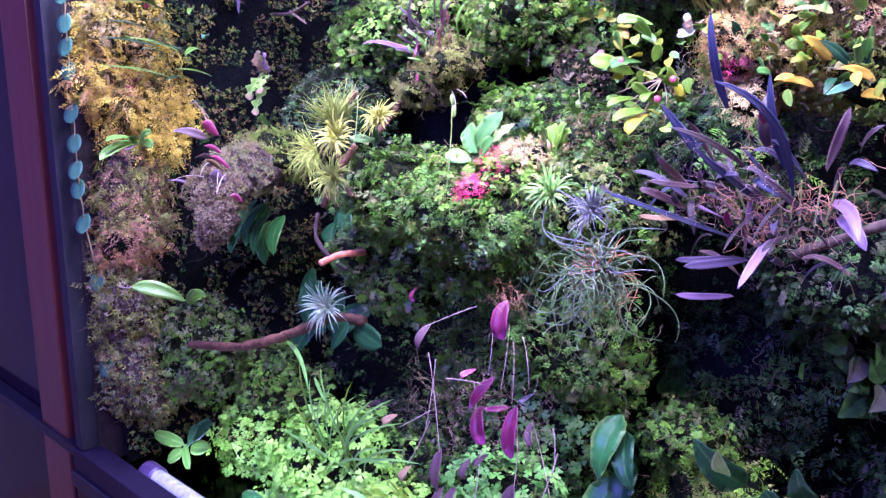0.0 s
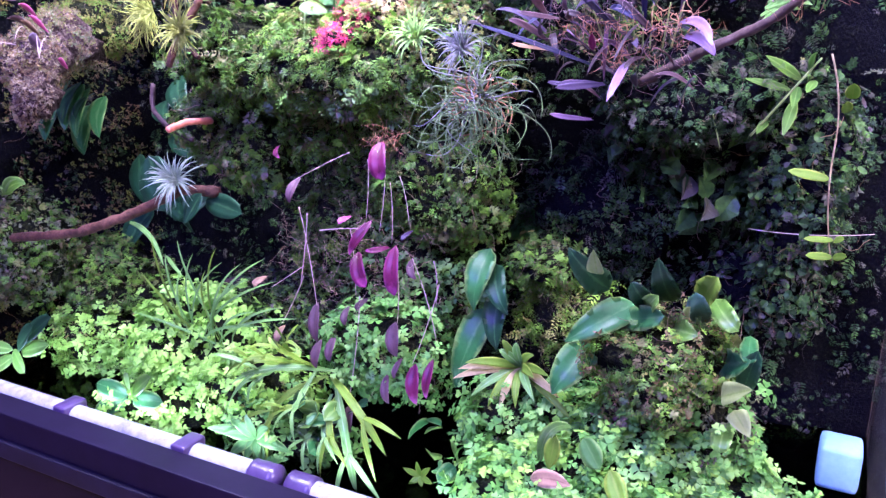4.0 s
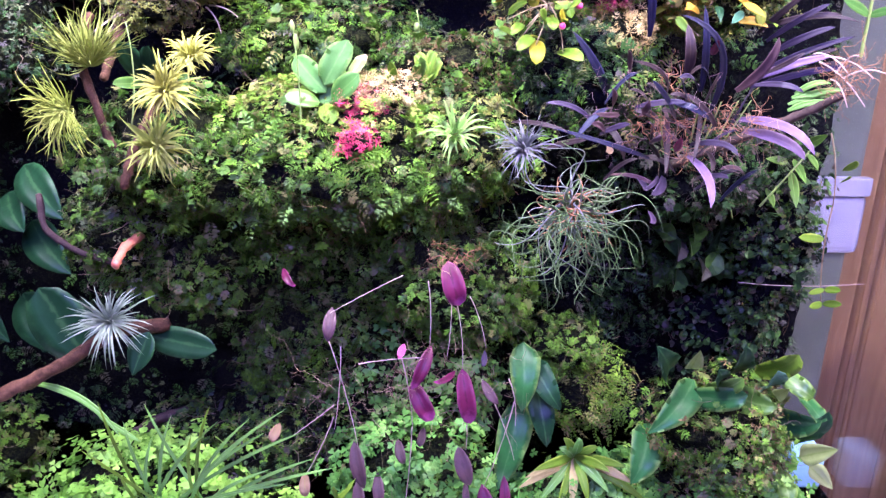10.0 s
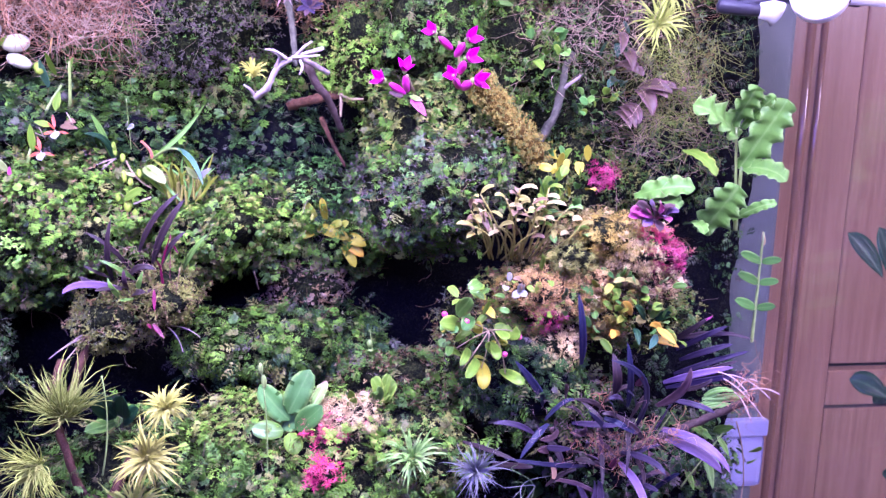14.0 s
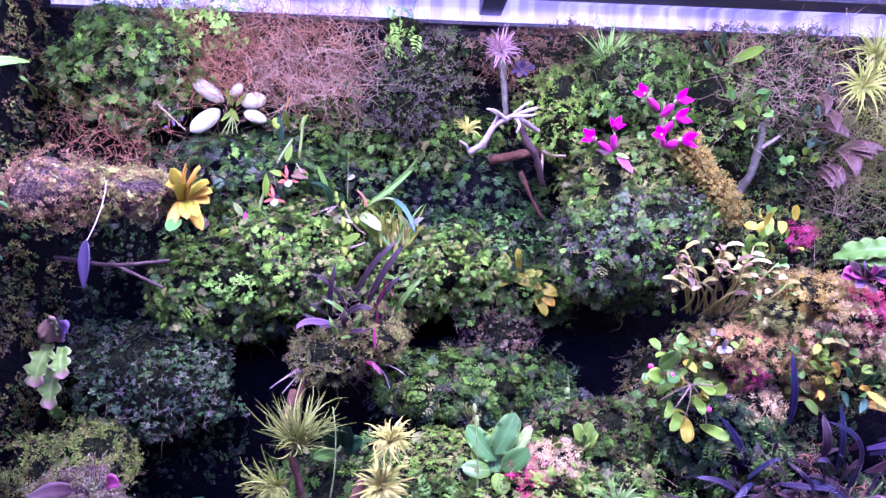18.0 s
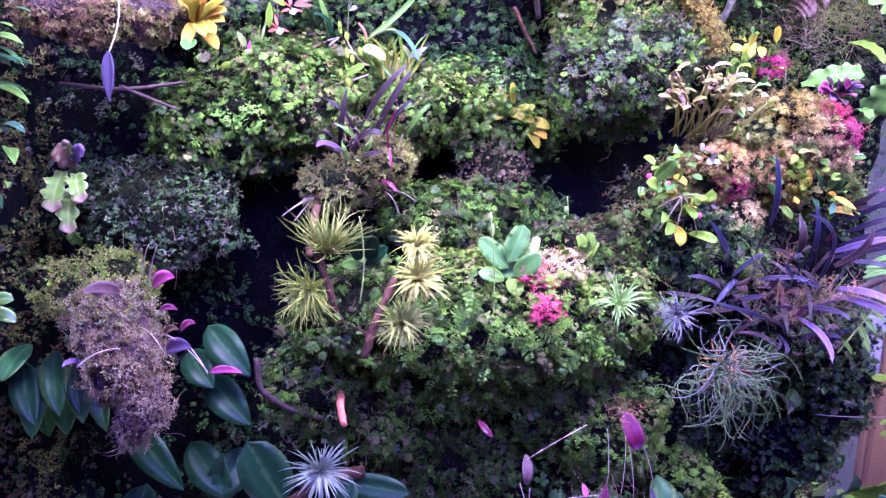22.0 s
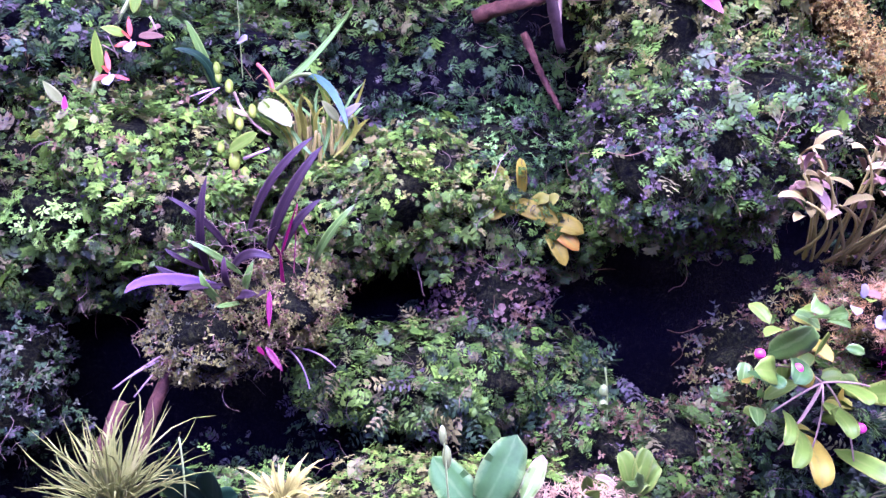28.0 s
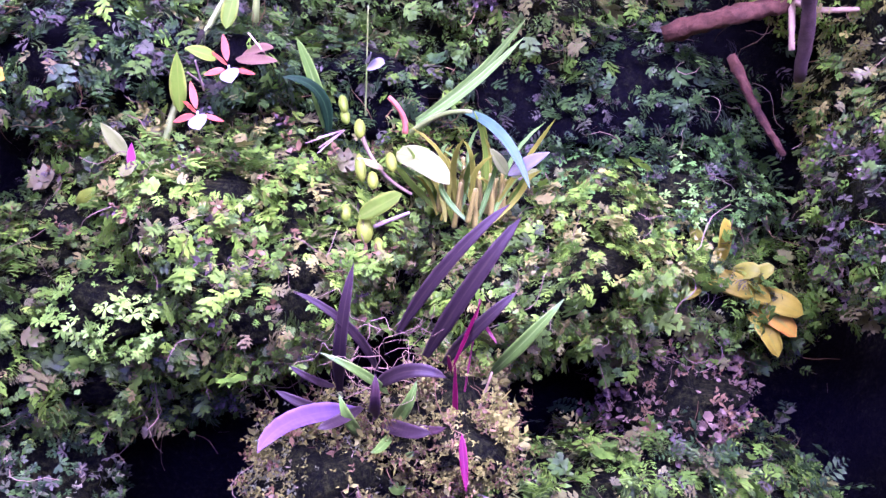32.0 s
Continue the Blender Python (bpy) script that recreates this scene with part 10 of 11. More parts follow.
p = thing('fallen_leaves', (-0.270, 0.720, 0.877), 'dead brown leaf and fresh leaves on clover', 'leaves')
blade(p, (-0.306, 0.612, 0.931), (-0.258, 0.602, 0.942), 0.020, 'dead', bend=(0.0, 0.0, 0.004))
blade(p, (-0.303, 0.632, 0.943), (-0.262, 0.612, 1.004), 0.014, 'green', bend=(-0.007, 0.0, 0.014), shape='strap')
blade(p, (-0.253, 0.622, 0.989), (-0.229, 0.602, 0.970), 0.023, 'jade', shape='oval')
blade(p, (-0.221, 0.612, 0.967), (-0.195, 0.582, 0.938), 0.022, 'lime')
blade(p, (-0.283, 0.622, 0.984), (-0.286, 0.612, 0.948), 0.018, 'lime')

p = thing('strap_fern', (-0.623, 0.720, 0.931), 'fern with long bright green strap fronds', 'fern')
blade(p, (-0.595, 0.660, 0.974), (-0.722, 0.610, 0.947), 0.0112, 'grass', bend=(0.0, -0.022, 0.022), face=(0, -0.5, 0.9), shape='strap', wave=0.0015, waves=4)
blade(p, (-0.669, 0.610, 0.980), (-0.730, 0.591, 0.996), 0.0069, 'grass', bend=(0, -0.006, 0.008), face=(0, -0.5, 0.9), shape='lance', name='side_lobe')
blade(p, (-0.669, 0.610, 0.980), (-0.714, 0.591, 0.920), 0.0069, 'grass', bend=(0, -0.006, 0.008), face=(0, -0.5, 0.9), shape='lance', name='side_lobe')
blade(p, (-0.603, 0.660, 0.965), (-0.662, 0.610, 0.876), 0.0099, 'lime', bend=(-0.015, -0.022, 0.015), face=(0, -0.5, 0.9), shape='strap', wave=0.0015, waves=4)
blade(p, (-0.652, 0.610, 0.928), (-0.703, 0.591, 0.898), 0.0062, 'lime', bend=(0, -0.006, 0.008), face=(0, -0.5, 0.9), shape='lance', name='side_lobe')
blade(p, (-0.652, 0.610, 0.928), (-0.650, 0.591, 0.863), 0.0062, 'lime', bend=(0, -0.006, 0.008), face=(0, -0.5, 0.9), shape='lance', name='side_lobe')
blade(p, (-0.596, 0.660, 0.966), (-0.486, 0.610, 0.909), 0.0112, 'lime', bend=(0.015, -0.022, 0.019), face=(0, -0.5, 0.9), shape='strap', wave=0.0015, waves=4)
blade(p, (-0.518, 0.610, 0.951), (-0.489, 0.591, 0.884), 0.0069, 'lime', bend=(0, -0.006, 0.008), face=(0, -0.5, 0.9), shape='lance', name='side_lobe')
blade(p, (-0.518, 0.610, 0.951), (-0.454, 0.591, 0.950), 0.0069, 'lime', bend=(0, -0.006, 0.008), face=(0, -0.5, 0.9), shape='lance', name='side_lobe')
blade(p, (-0.589, 0.660, 0.958), (-0.529, 0.610, 0.842), 0.0118, 'grass', bend=(0.015, -0.022, 0.007), face=(0, -0.5, 0.9), shape='strap', wave=0.0015, waves=4)
blade(p, (-0.540, 0.610, 0.898), (-0.549, 0.591, 0.821), 0.0073, 'grass', bend=(0, -0.006, 0.008), face=(0, -0.5, 0.9), shape='lance', name='side_lobe')
blade(p, (-0.540, 0.610, 0.898), (-0.480, 0.591, 0.857), 0.0073, 'grass', bend=(0, -0.006, 0.008), face=(0, -0.5, 0.9), shape='lance', name='side_lobe')
blade(p, (-0.610, 0.660, 0.973), (-0.653, 0.610, 1.029), 0.0093, 'lime', bend=(0.0, -0.022, 0.010), face=(0, -0.5, 0.9), shape='strap', wave=0.0015, waves=4)
blade(p, (-0.635, 0.610, 1.015), (-0.636, 0.591, 1.042), 0.0058, 'lime', bend=(0, -0.006, 0.008), face=(0, -0.5, 0.9), shape='lance', name='side_lobe')
blade(p, (-0.635, 0.610, 1.015), (-0.670, 0.591, 1.016), 0.0058, 'lime', bend=(0, -0.006, 0.008), face=(0, -0.5, 0.9), shape='lance', name='side_lobe')
blade(p, (-0.617, 0.660, 0.973), (-0.628, 0.610, 0.915), 0.0081, 'grass', bend=(0.006, -0.022, 0.0), face=(0, -0.5, 0.9), shape='strap', wave=0.0015, waves=4)
blade(p, (-0.618, 0.610, 0.939), (-0.640, 0.591, 0.908), 0.0050, 'grass', bend=(0, -0.006, 0.008), face=(0, -0.5, 0.9), shape='lance', name='side_lobe')
blade(p, (-0.618, 0.610, 0.939), (-0.605, 0.591, 0.902), 0.0050, 'grass', bend=(0, -0.006, 0.008), face=(0, -0.5, 0.9), shape='lance', name='side_lobe')
blade(p, (-0.582, 0.660, 0.950), (-0.543, 0.610, 0.882), 0.0093, 'lime', bend=(-0.006, -0.022, 0.007), face=(0, -0.5, 0.9), shape='strap', wave=0.0015, waves=4)
blade(p, (-0.565, 0.610, 0.917), (-0.569, 0.591, 0.867), 0.0058, 'lime', bend=(0, -0.006, 0.008), face=(0, -0.5, 0.9), shape='lance', name='side_lobe')
blade(p, (-0.565, 0.610, 0.917), (-0.528, 0.591, 0.890), 0.0058, 'lime', bend=(0, -0.006, 0.008), face=(0, -0.5, 0.9), shape='lance', name='side_lobe')
blade(p, (-0.625, 0.660, 0.973), (-0.684, 0.610, 0.997), 0.0093, 'lime', bend=(0.0, -0.022, 0.013), face=(0, -0.5, 0.9), shape='strap', wave=0.0015, waves=4)
blade(p, (-0.659, 0.610, 1.000), (-0.677, 0.591, 1.017), 0.0058, 'lime', bend=(0, -0.006, 0.008), face=(0, -0.5, 0.9), shape='lance', name='side_lobe')
blade(p, (-0.659, 0.610, 1.000), (-0.691, 0.591, 0.982), 0.0058, 'lime', bend=(0, -0.006, 0.008), face=(0, -0.5, 0.9), shape='lance', name='side_lobe')
blade(p, (-0.597, 0.660, 0.941), (-0.557, 0.610, 0.890), 0.0081, 'grass', bend=(0.0, -0.022, 0.0), face=(0, -0.5, 0.9), shape='strap', wave=0.0015, waves=4)
blade(p, (-0.574, 0.610, 0.911), (-0.572, 0.591, 0.868), 0.0050, 'grass', bend=(0, -0.006, 0.008), face=(0, -0.5, 0.9), shape='lance', name='side_lobe')
blade(p, (-0.574, 0.610, 0.911), (-0.542, 0.591, 0.892), 0.0050, 'grass', bend=(0, -0.006, 0.008), face=(0, -0.5, 0.9), shape='lance', name='side_lobe')
blade(p, (-0.653, 0.660, 0.988), (-0.606, 0.610, 1.054), 0.0081, 'lime', bend=(0.0, -0.022, 0.0), face=(0, -0.5, 0.9), shape='strap', wave=0.0015, waves=4)
blade(p, (-0.626, 0.610, 1.026), (-0.586, 0.591, 1.030), 0.0050, 'lime', bend=(0, -0.006, 0.008), face=(0, -0.5, 0.9), shape='lance', name='side_lobe')
blade(p, (-0.626, 0.610, 1.026), (-0.626, 0.591, 1.058), 0.0050, 'lime', bend=(0, -0.006, 0.008), face=(0, -0.5, 0.9), shape='lance', name='side_lobe')
blade(p, (-0.590, 0.660, 0.932), (-0.609, 0.610, 0.879), 0.0081, 'grass', bend=(0.0, -0.022, 0.0), face=(0, -0.5, 0.9), shape='strap', wave=0.0015, waves=4)
blade(p, (-0.601, 0.610, 0.901), (-0.625, 0.591, 0.875), 0.0050, 'grass', bend=(0, -0.006, 0.008), face=(0, -0.5, 0.9), shape='lance', name='side_lobe')
blade(p, (-0.601, 0.610, 0.901), (-0.593, 0.591, 0.863), 0.0050, 'grass', bend=(0, -0.006, 0.008), face=(0, -0.5, 0.9), shape='lance', name='side_lobe')
blade(p, (-0.640, 0.660, 0.964), (-0.707, 0.610, 0.980), 0.0081, 'lime', bend=(0.0, -0.022, 0.018), face=(0, -0.5, 0.9), shape='strap', wave=0.0015, waves=4)
blade(p, (-0.679, 0.610, 0.991), (-0.702, 0.591, 1.008), 0.0050, 'lime', bend=(0, -0.006, 0.008), face=(0, -0.5, 0.9), shape='lance', name='side_lobe')
blade(p, (-0.679, 0.610, 0.991), (-0.712, 0.591, 0.967), 0.0050, 'lime', bend=(0, -0.006, 0.008), face=(0, -0.5, 0.9), shape='lance', name='side_lobe')
blade(p, (-0.598, 0.660, 0.932), (-0.657, 0.610, 0.918), 0.0081, 'lime', bend=(0.0, -0.022, 0.012), face=(0, -0.5, 0.9), shape='strap', wave=0.0015, waves=4)
blade(p, (-0.632, 0.610, 0.936), (-0.661, 0.591, 0.937), 0.0050, 'lime', bend=(0, -0.006, 0.008), face=(0, -0.5, 0.9), shape='lance', name='side_lobe')
blade(p, (-0.632, 0.610, 0.936), (-0.653, 0.591, 0.902), 0.0050, 'lime', bend=(0, -0.006, 0.008), face=(0, -0.5, 0.9), shape='lance', name='side_lobe')
blade(p, (-0.662, 0.660, 0.971), (-0.682, 0.610, 0.949), 0.0081, 'grass', bend=(0.0, -0.022, 0.007), face=(0, -0.5, 0.9), shape='strap', wave=0.0015, waves=4)
blade(p, (-0.674, 0.610, 0.965), (-0.689, 0.591, 0.952), 0.0050, 'grass', bend=(0, -0.006, 0.008), face=(0, -0.5, 0.9), shape='lance', name='side_lobe')
blade(p, (-0.674, 0.610, 0.965), (-0.675, 0.591, 0.940), 0.0050, 'grass', bend=(0, -0.006, 0.008), face=(0, -0.5, 0.9), shape='lance', name='side_lobe')

p = thing('grass_clump', (-0.840, 0.720, 0.930), 'clump of long thin green grass blades', 'grass')
blade(p, (-0.848, 0.680, 0.951), (-0.870, 0.640, 1.123), 0.004, 'lime', bend=(0.005, -0.020, 0.018), shape='strap')
blade(p, (-0.834, 0.680, 0.952), (-0.847, 0.640, 1.100), 0.004, 'grass', bend=(0.003, -0.020, 0.018), shape='strap')
blade(p, (-0.820, 0.680, 0.953), (-0.676, 0.640, 1.118), 0.004, 'grass', bend=(-0.006, -0.020, 0.018), shape='strap')
blade(p, (-0.806, 0.680, 0.953), (-0.716, 0.640, 1.105), 0.004, 'grass', bend=(-0.004, -0.020, 0.018), shape='strap')
blade(p, (-0.792, 0.680, 0.954), (-0.756, 0.640, 1.120), 0.004, 'lime', bend=(-0.001, -0.020, 0.018), shape='strap')
blade(p, (-0.778, 0.680, 0.955), (-0.651, 0.640, 1.057), 0.004, 'grass', bend=(-0.007, -0.020, 0.018), shape='strap')
blade(p, (-0.848, 0.680, 0.951), (-0.818, 0.640, 1.084), 0.004, 'grass', bend=(0.002, -0.020, 0.018), shape='strap')
blade(p, (-0.834, 0.680, 0.952), (-0.658, 0.640, 1.091), 0.004, 'grass', bend=(-0.007, -0.020, 0.018), shape='strap')
blade(p, (-0.820, 0.680, 0.953), (-0.897, 0.640, 1.066), 0.004, 'lime', bend=(0.006, -0.020, 0.018), shape='strap')
blade(p, (-0.806, 0.680, 0.953), (-0.730, 0.640, 1.073), 0.004, 'grass', bend=(-0.003, -0.020, 0.018), shape='strap')
blade(p, (-0.792, 0.680, 0.954), (-0.698, 0.640, 1.043), 0.004, 'grass', bend=(-0.005, -0.020, 0.018), shape='strap')
blade(p, (-0.778, 0.680, 0.955), (-0.923, 0.640, 1.002), 0.004, 'grass', bend=(0.006, -0.020, 0.018), shape='strap')
blade(p, (-0.848, 0.680, 0.951), (-0.858, 0.640, 1.036), 0.004, 'lime', bend=(0.003, -0.020, 0.018), shape='strap')
blade(p, (-0.834, 0.680, 0.952), (-0.797, 0.640, 1.107), 0.004, 'grass', bend=(0.001, -0.020, 0.018), shape='strap')
blade(p, (-0.820, 0.680, 0.953), (-0.700, 0.640, 1.089), 0.004, 'grass', bend=(-0.005, -0.020, 0.018), shape='strap')
blade(p, (-0.806, 0.680, 0.953), (-0.627, 0.640, 1.046), 0.004, 'grass', bend=(-0.009, -0.020, 0.018), shape='strap')
blade(p, (-0.792, 0.680, 0.954), (-0.778, 0.640, 1.086), 0.004, 'lime', bend=(0.0, -0.020, 0.018), shape='strap')
blade(p, (-0.778, 0.680, 0.955), (-0.823, 0.640, 1.121), 0.004, 'grass', bend=(0.002, -0.020, 0.018), shape='strap')
blade(p, (-0.848, 0.680, 0.951), (-0.748, 0.640, 1.102), 0.004, 'grass', bend=(-0.002, -0.020, 0.018), shape='strap')
blade(p, (-0.834, 0.680, 0.952), (-0.679, 0.640, 1.025), 0.004, 'grass', bend=(-0.006, -0.020, 0.018), shape='strap')

p = thing('pale_rosette', (-0.733, 0.720, 0.797), 'pale green rosette at the water edge', 'plant')
blade(p, (-0.676, 0.600, 0.886), (-0.715, 0.585, 0.890), 0.016, 'jade', bend=(0.0, 0.0, 0.004))
blade(p, (-0.676, 0.600, 0.886), (-0.711, 0.585, 0.857), 0.016, 'jade', bend=(0.0, 0.0, 0.004))
blade(p, (-0.676, 0.600, 0.886), (-0.682, 0.585, 0.858), 0.016, 'jade', bend=(0.0, 0.0, 0.004))
blade(p, (-0.676, 0.600, 0.886), (-0.650, 0.585, 0.856), 0.016, 'jade', bend=(0.0, 0.0, 0.004))
blade(p, (-0.676, 0.600, 0.886), (-0.625, 0.585, 0.895), 0.016, 'jade', bend=(0.0, 0.0, 0.004))
blade(p, (-0.676, 0.600, 0.886), (-0.640, 0.585, 0.918), 0.016, 'jade', bend=(0.0, 0.0, 0.004))
blade(p, (-0.676, 0.600, 0.886), (-0.675, 0.585, 0.929), 0.016, 'jade', bend=(0.0, 0.0, 0.004))
blade(p, (-0.676, 0.600, 0.886), (-0.701, 0.585, 0.915), 0.016, 'jade', bend=(0.0, 0.0, 0.004))
blade(p, (-0.676, 0.600, 0.886), (-0.743, 0.585, 0.892), 0.016, 'jade', bend=(0.0, 0.0, 0.004))
blade(p, (-0.676, 0.600, 0.886), (-0.607, 0.585, 0.892), 0.016, 'jade', bend=(0.0, 0.0, 0.004))
blade(p, (-0.676, 0.600, 0.886), (-0.660, 0.585, 0.868), 0.016, 'jade', bend=(0.0, 0.0, 0.004))

p = thing('round_leaf_clump', (-0.622, 0.720, 0.841), 'round dark green leaves near the water', 'plant')
cluster(p, (-0.591, 0.630, 0.909), (0.044, 0.020, 0.029), 18, 0.029, 0.025, ['green', 'deep', 'anub'], 65)
cluster(p, (-0.431, 0.640, 0.919), (0.022, 0.020, 0.029), 7, 0.032, 0.022, ['anub', 'green'], 66)

p = thing('water_plant', (-0.477, 0.720, 0.811), 'small star-shaped leaves at the water surface', 'plant')
blade(p, (-0.467, 0.660, 0.859), (-0.486, 0.650, 0.871), 0.008, 'lime')
blade(p, (-0.467, 0.660, 0.859), (-0.479, 0.650, 0.849), 0.008, 'lime')
blade(p, (-0.467, 0.660, 0.859), (-0.467, 0.650, 0.885), 0.008, 'lime')
blade(p, (-0.467, 0.660, 0.859), (-0.448, 0.650, 0.882), 0.008, 'lime')
blade(p, (-0.467, 0.660, 0.859), (-0.445, 0.650, 0.860), 0.008, 'lime')
blade(p, (-0.467, 0.660, 0.859), (-0.460, 0.650, 0.851), 0.008, 'lime')
limb('sunken_branch', 'dark branch in the hollow behind grass', [(-0.957, 0.800, 0.929), (-0.903, 0.780, 0.987), (-0.865, 0.780, 1.015), (-0.833, 0.800, 1.017)], 0.0085, 0.0058, M_BARK)

p = thing('leaf_rosette', (-0.936, 0.620, 0.880), 'rosette of glossy green oval leaves', 'plant')
blade(p, (-0.904, 0.600, 0.893), (-0.940, 0.580, 0.914), 0.029, 'anub', shape='oval')
blade(p, (-0.899, 0.600, 0.899), (-0.874, 0.580, 0.942), 0.025, 'green', shape='oval')
blade(p, (-0.904, 0.600, 0.888), (-0.953, 0.580, 0.863), 0.029, 'anub', shape='oval')
blade(p, (-0.896, 0.600, 0.891), (-0.814, 0.580, 0.914), 0.027, 'anub', shape='oval')
blade(p, (-0.895, 0.600, 0.898), (-0.832, 0.580, 0.947), 0.023, 'green', shape='oval')

p = thing('leaf_rosette', (-1.179, 0.620, 0.899), 'rosette of glossy green oval leaves at the tank end', 'plant')
blade(p, (-1.179, 0.620, 0.899), (-1.247, 0.600, 0.905), 0.023, 'green', shape='oval')
blade(p, (-1.169, 0.620, 0.902), (-1.091, 0.600, 0.964), 0.029, 'deep', shape='oval')
blade(p, (-1.179, 0.620, 0.899), (-1.129, 0.600, 0.878), 0.021, 'green', shape='oval')
blade(p, (-1.160, 0.620, 0.899), (-1.061, 0.600, 0.939), 0.025, 'green', shape='oval')
blade(p, (-1.180, 0.620, 0.888), (-1.205, 0.600, 0.866), 0.024, 'green', shape='oval')
blade(p, (-1.158, 0.620, 0.915), (-1.047, 0.600, 0.986), 0.029, 'deep', shape='oval')

p = thing('creeping_fig', (-1.285, 0.527, 1.372), 'creeper with round silvery leaves up the corner', 'vine')
blade(p, (-1.285, 0.528, 1.654), (-1.265, 0.515, 1.624), 0.026, 'silver', face=(0.5, -0.8, 0.2), shape='oval', fold=0.1)
blade(p, (-1.285, 0.524, 1.612), (-1.265, 0.517, 1.582), 0.026, 'silver', face=(0.5, -0.8, 0.2), shape='oval', fold=0.1)
blade(p, (-1.285, 0.525, 1.577), (-1.265, 0.513, 1.547), 0.026, 'silver', face=(0.5, -0.8, 0.2), shape='oval', fold=0.1)
blade(p, (-1.285, 0.524, 1.540), (-1.265, 0.517, 1.511), 0.026, 'silver', face=(0.5, -0.8, 0.2), shape='oval', fold=0.1)
blade(p, (-1.285, 0.525, 1.475), (-1.265, 0.513, 1.446), 0.027, 'silver', face=(0.5, -0.8, 0.2), shape='oval', fold=0.1)
blade(p, (-1.285, 0.523, 1.428), (-1.265, 0.516, 1.400), 0.027, 'silver', face=(0.5, -0.8, 0.2), shape='oval', fold=0.1)
blade(p, (-1.285, 0.524, 1.386), (-1.265, 0.511, 1.358), 0.027, 'silver', face=(0.5, -0.8, 0.2), shape='oval', fold=0.1)
blade(p, (-1.285, 0.523, 1.356), (-1.265, 0.515, 1.327), 0.027, 'silver', face=(0.5, -0.8, 0.2), shape='oval', fold=0.1)
blade(p, (-1.285, 0.529, 1.299), (-1.265, 0.516, 1.271), 0.028, 'silver', face=(0.5, -0.8, 0.2), shape='oval', fold=0.1)
blade(p, (-1.285, 0.541, 1.201), (-1.265, 0.533, 1.173), 0.028, 'silver', face=(0.5, -0.8, 0.2), shape='oval', fold=0.1)
blade(p, (-1.285, 0.556, 1.166), (-1.265, 0.542, 1.139), 0.029, 'silver', face=(0.5, -0.8, 0.2), shape='oval', fold=0.1)
blade(p, (-1.285, 0.543, 1.049), (-1.265, 0.536, 1.022), 0.029, 'silver', face=(0.5, -0.8, 0.2), shape='oval', fold=0.1)
blade(p, (-1.285, 0.543, 1.501), (-1.265, 0.530, 1.472), 0.027, 'green', face=(0.5, -0.8, 0.2), shape='oval', fold=0.1)
stem(p, (-1.285, 0.527, 1.641), (-1.285, 0.523, 1.599), 0.0013, M_STEM, (0.007, 0.0, 0.0))
stem(p, (-1.285, 0.523, 1.599), (-1.285, 0.524, 1.563), 0.0013, M_STEM, (0.007, 0.0, 0.0))
stem(p, (-1.285, 0.524, 1.563), (-1.285, 0.523, 1.526), 0.0013, M_STEM, (0.007, 0.0, 0.0))
stem(p, (-1.285, 0.523, 1.526), (-1.285, 0.524, 1.461), 0.0013, M_STEM, (0.007, 0.0, 0.0))
stem(p, (-1.285, 0.524, 1.461), (-1.285, 0.522, 1.414), 0.0013, M_STEM, (0.007, 0.0, 0.0))
stem(p, (-1.285, 0.522, 1.414), (-1.285, 0.522, 1.372), 0.0013, M_STEM, (0.007, 0.0, 0.0))
stem(p, (-1.285, 0.522, 1.372), (-1.285, 0.522, 1.341), 0.0014, M_STEM, (0.007, 0.0, 0.0))
stem(p, (-1.285, 0.522, 1.341), (-1.285, 0.527, 1.284), 0.0014, M_STEM, (0.007, 0.0, 0.0))
stem(p, (-1.285, 0.527, 1.284), (-1.285, 0.539, 1.186), 0.0014, M_STEM, (0.007, 0.0, 0.0))
stem(p, (-1.285, 0.539, 1.186), (-1.285, 0.554, 1.150), 0.0014, M_STEM, (0.008, 0.0, 0.0))

p = thing('strap_leaf_plant', (-1.180, 0.571, 1.412), 'small plant with green strap leaves on golden moss', 'plant')
blade(p, (-1.180, 0.576, 1.416), (-1.150, 0.502, 1.396), 0.022, 'green', bend=(0.0, 0.0, 0.007), face=(0.5, -0.7, 0.5), shape='tongue')
stem(p, (-1.180, 0.576, 1.416), (-1.285, 0.596, 1.404), 0.0012, M_ROOT, (0, 0, -0.006), 'root')
blade(p, (-1.180, 0.576, 1.416), (-1.150, 0.513, 1.423), 0.016, 'green', bend=(0.0, 0.0, 0.007), face=(0.5, -0.7, 0.5), shape='tongue')
blade(p, (-1.180, 0.580, 1.414), (-1.150, 0.542, 1.425), 0.014, 'green', bend=(0.0, 0.0, 0.007), face=(0.5, -0.7, 0.5), shape='tongue')
blade(p, (-1.180, 0.581, 1.416), (-1.150, 0.584, 1.431), 0.014, 'green', bend=(0.0, 0.0, 0.007), face=(0.5, -0.7, 0.5), shape='tongue')
blade(p, (-1.180, 0.585, 1.412), (-1.150, 0.584, 1.409), 0.014, 'green', bend=(0.0, 0.0, 0.007), face=(0.5, -0.7, 0.5), shape='tongue')
blade(p, (-1.180, 0.571, 1.412), (-1.150, 0.513, 1.407), 0.014, 'green', bend=(0.0, 0.0, 0.007), face=(0.5, -0.7, 0.5), shape='tongue')

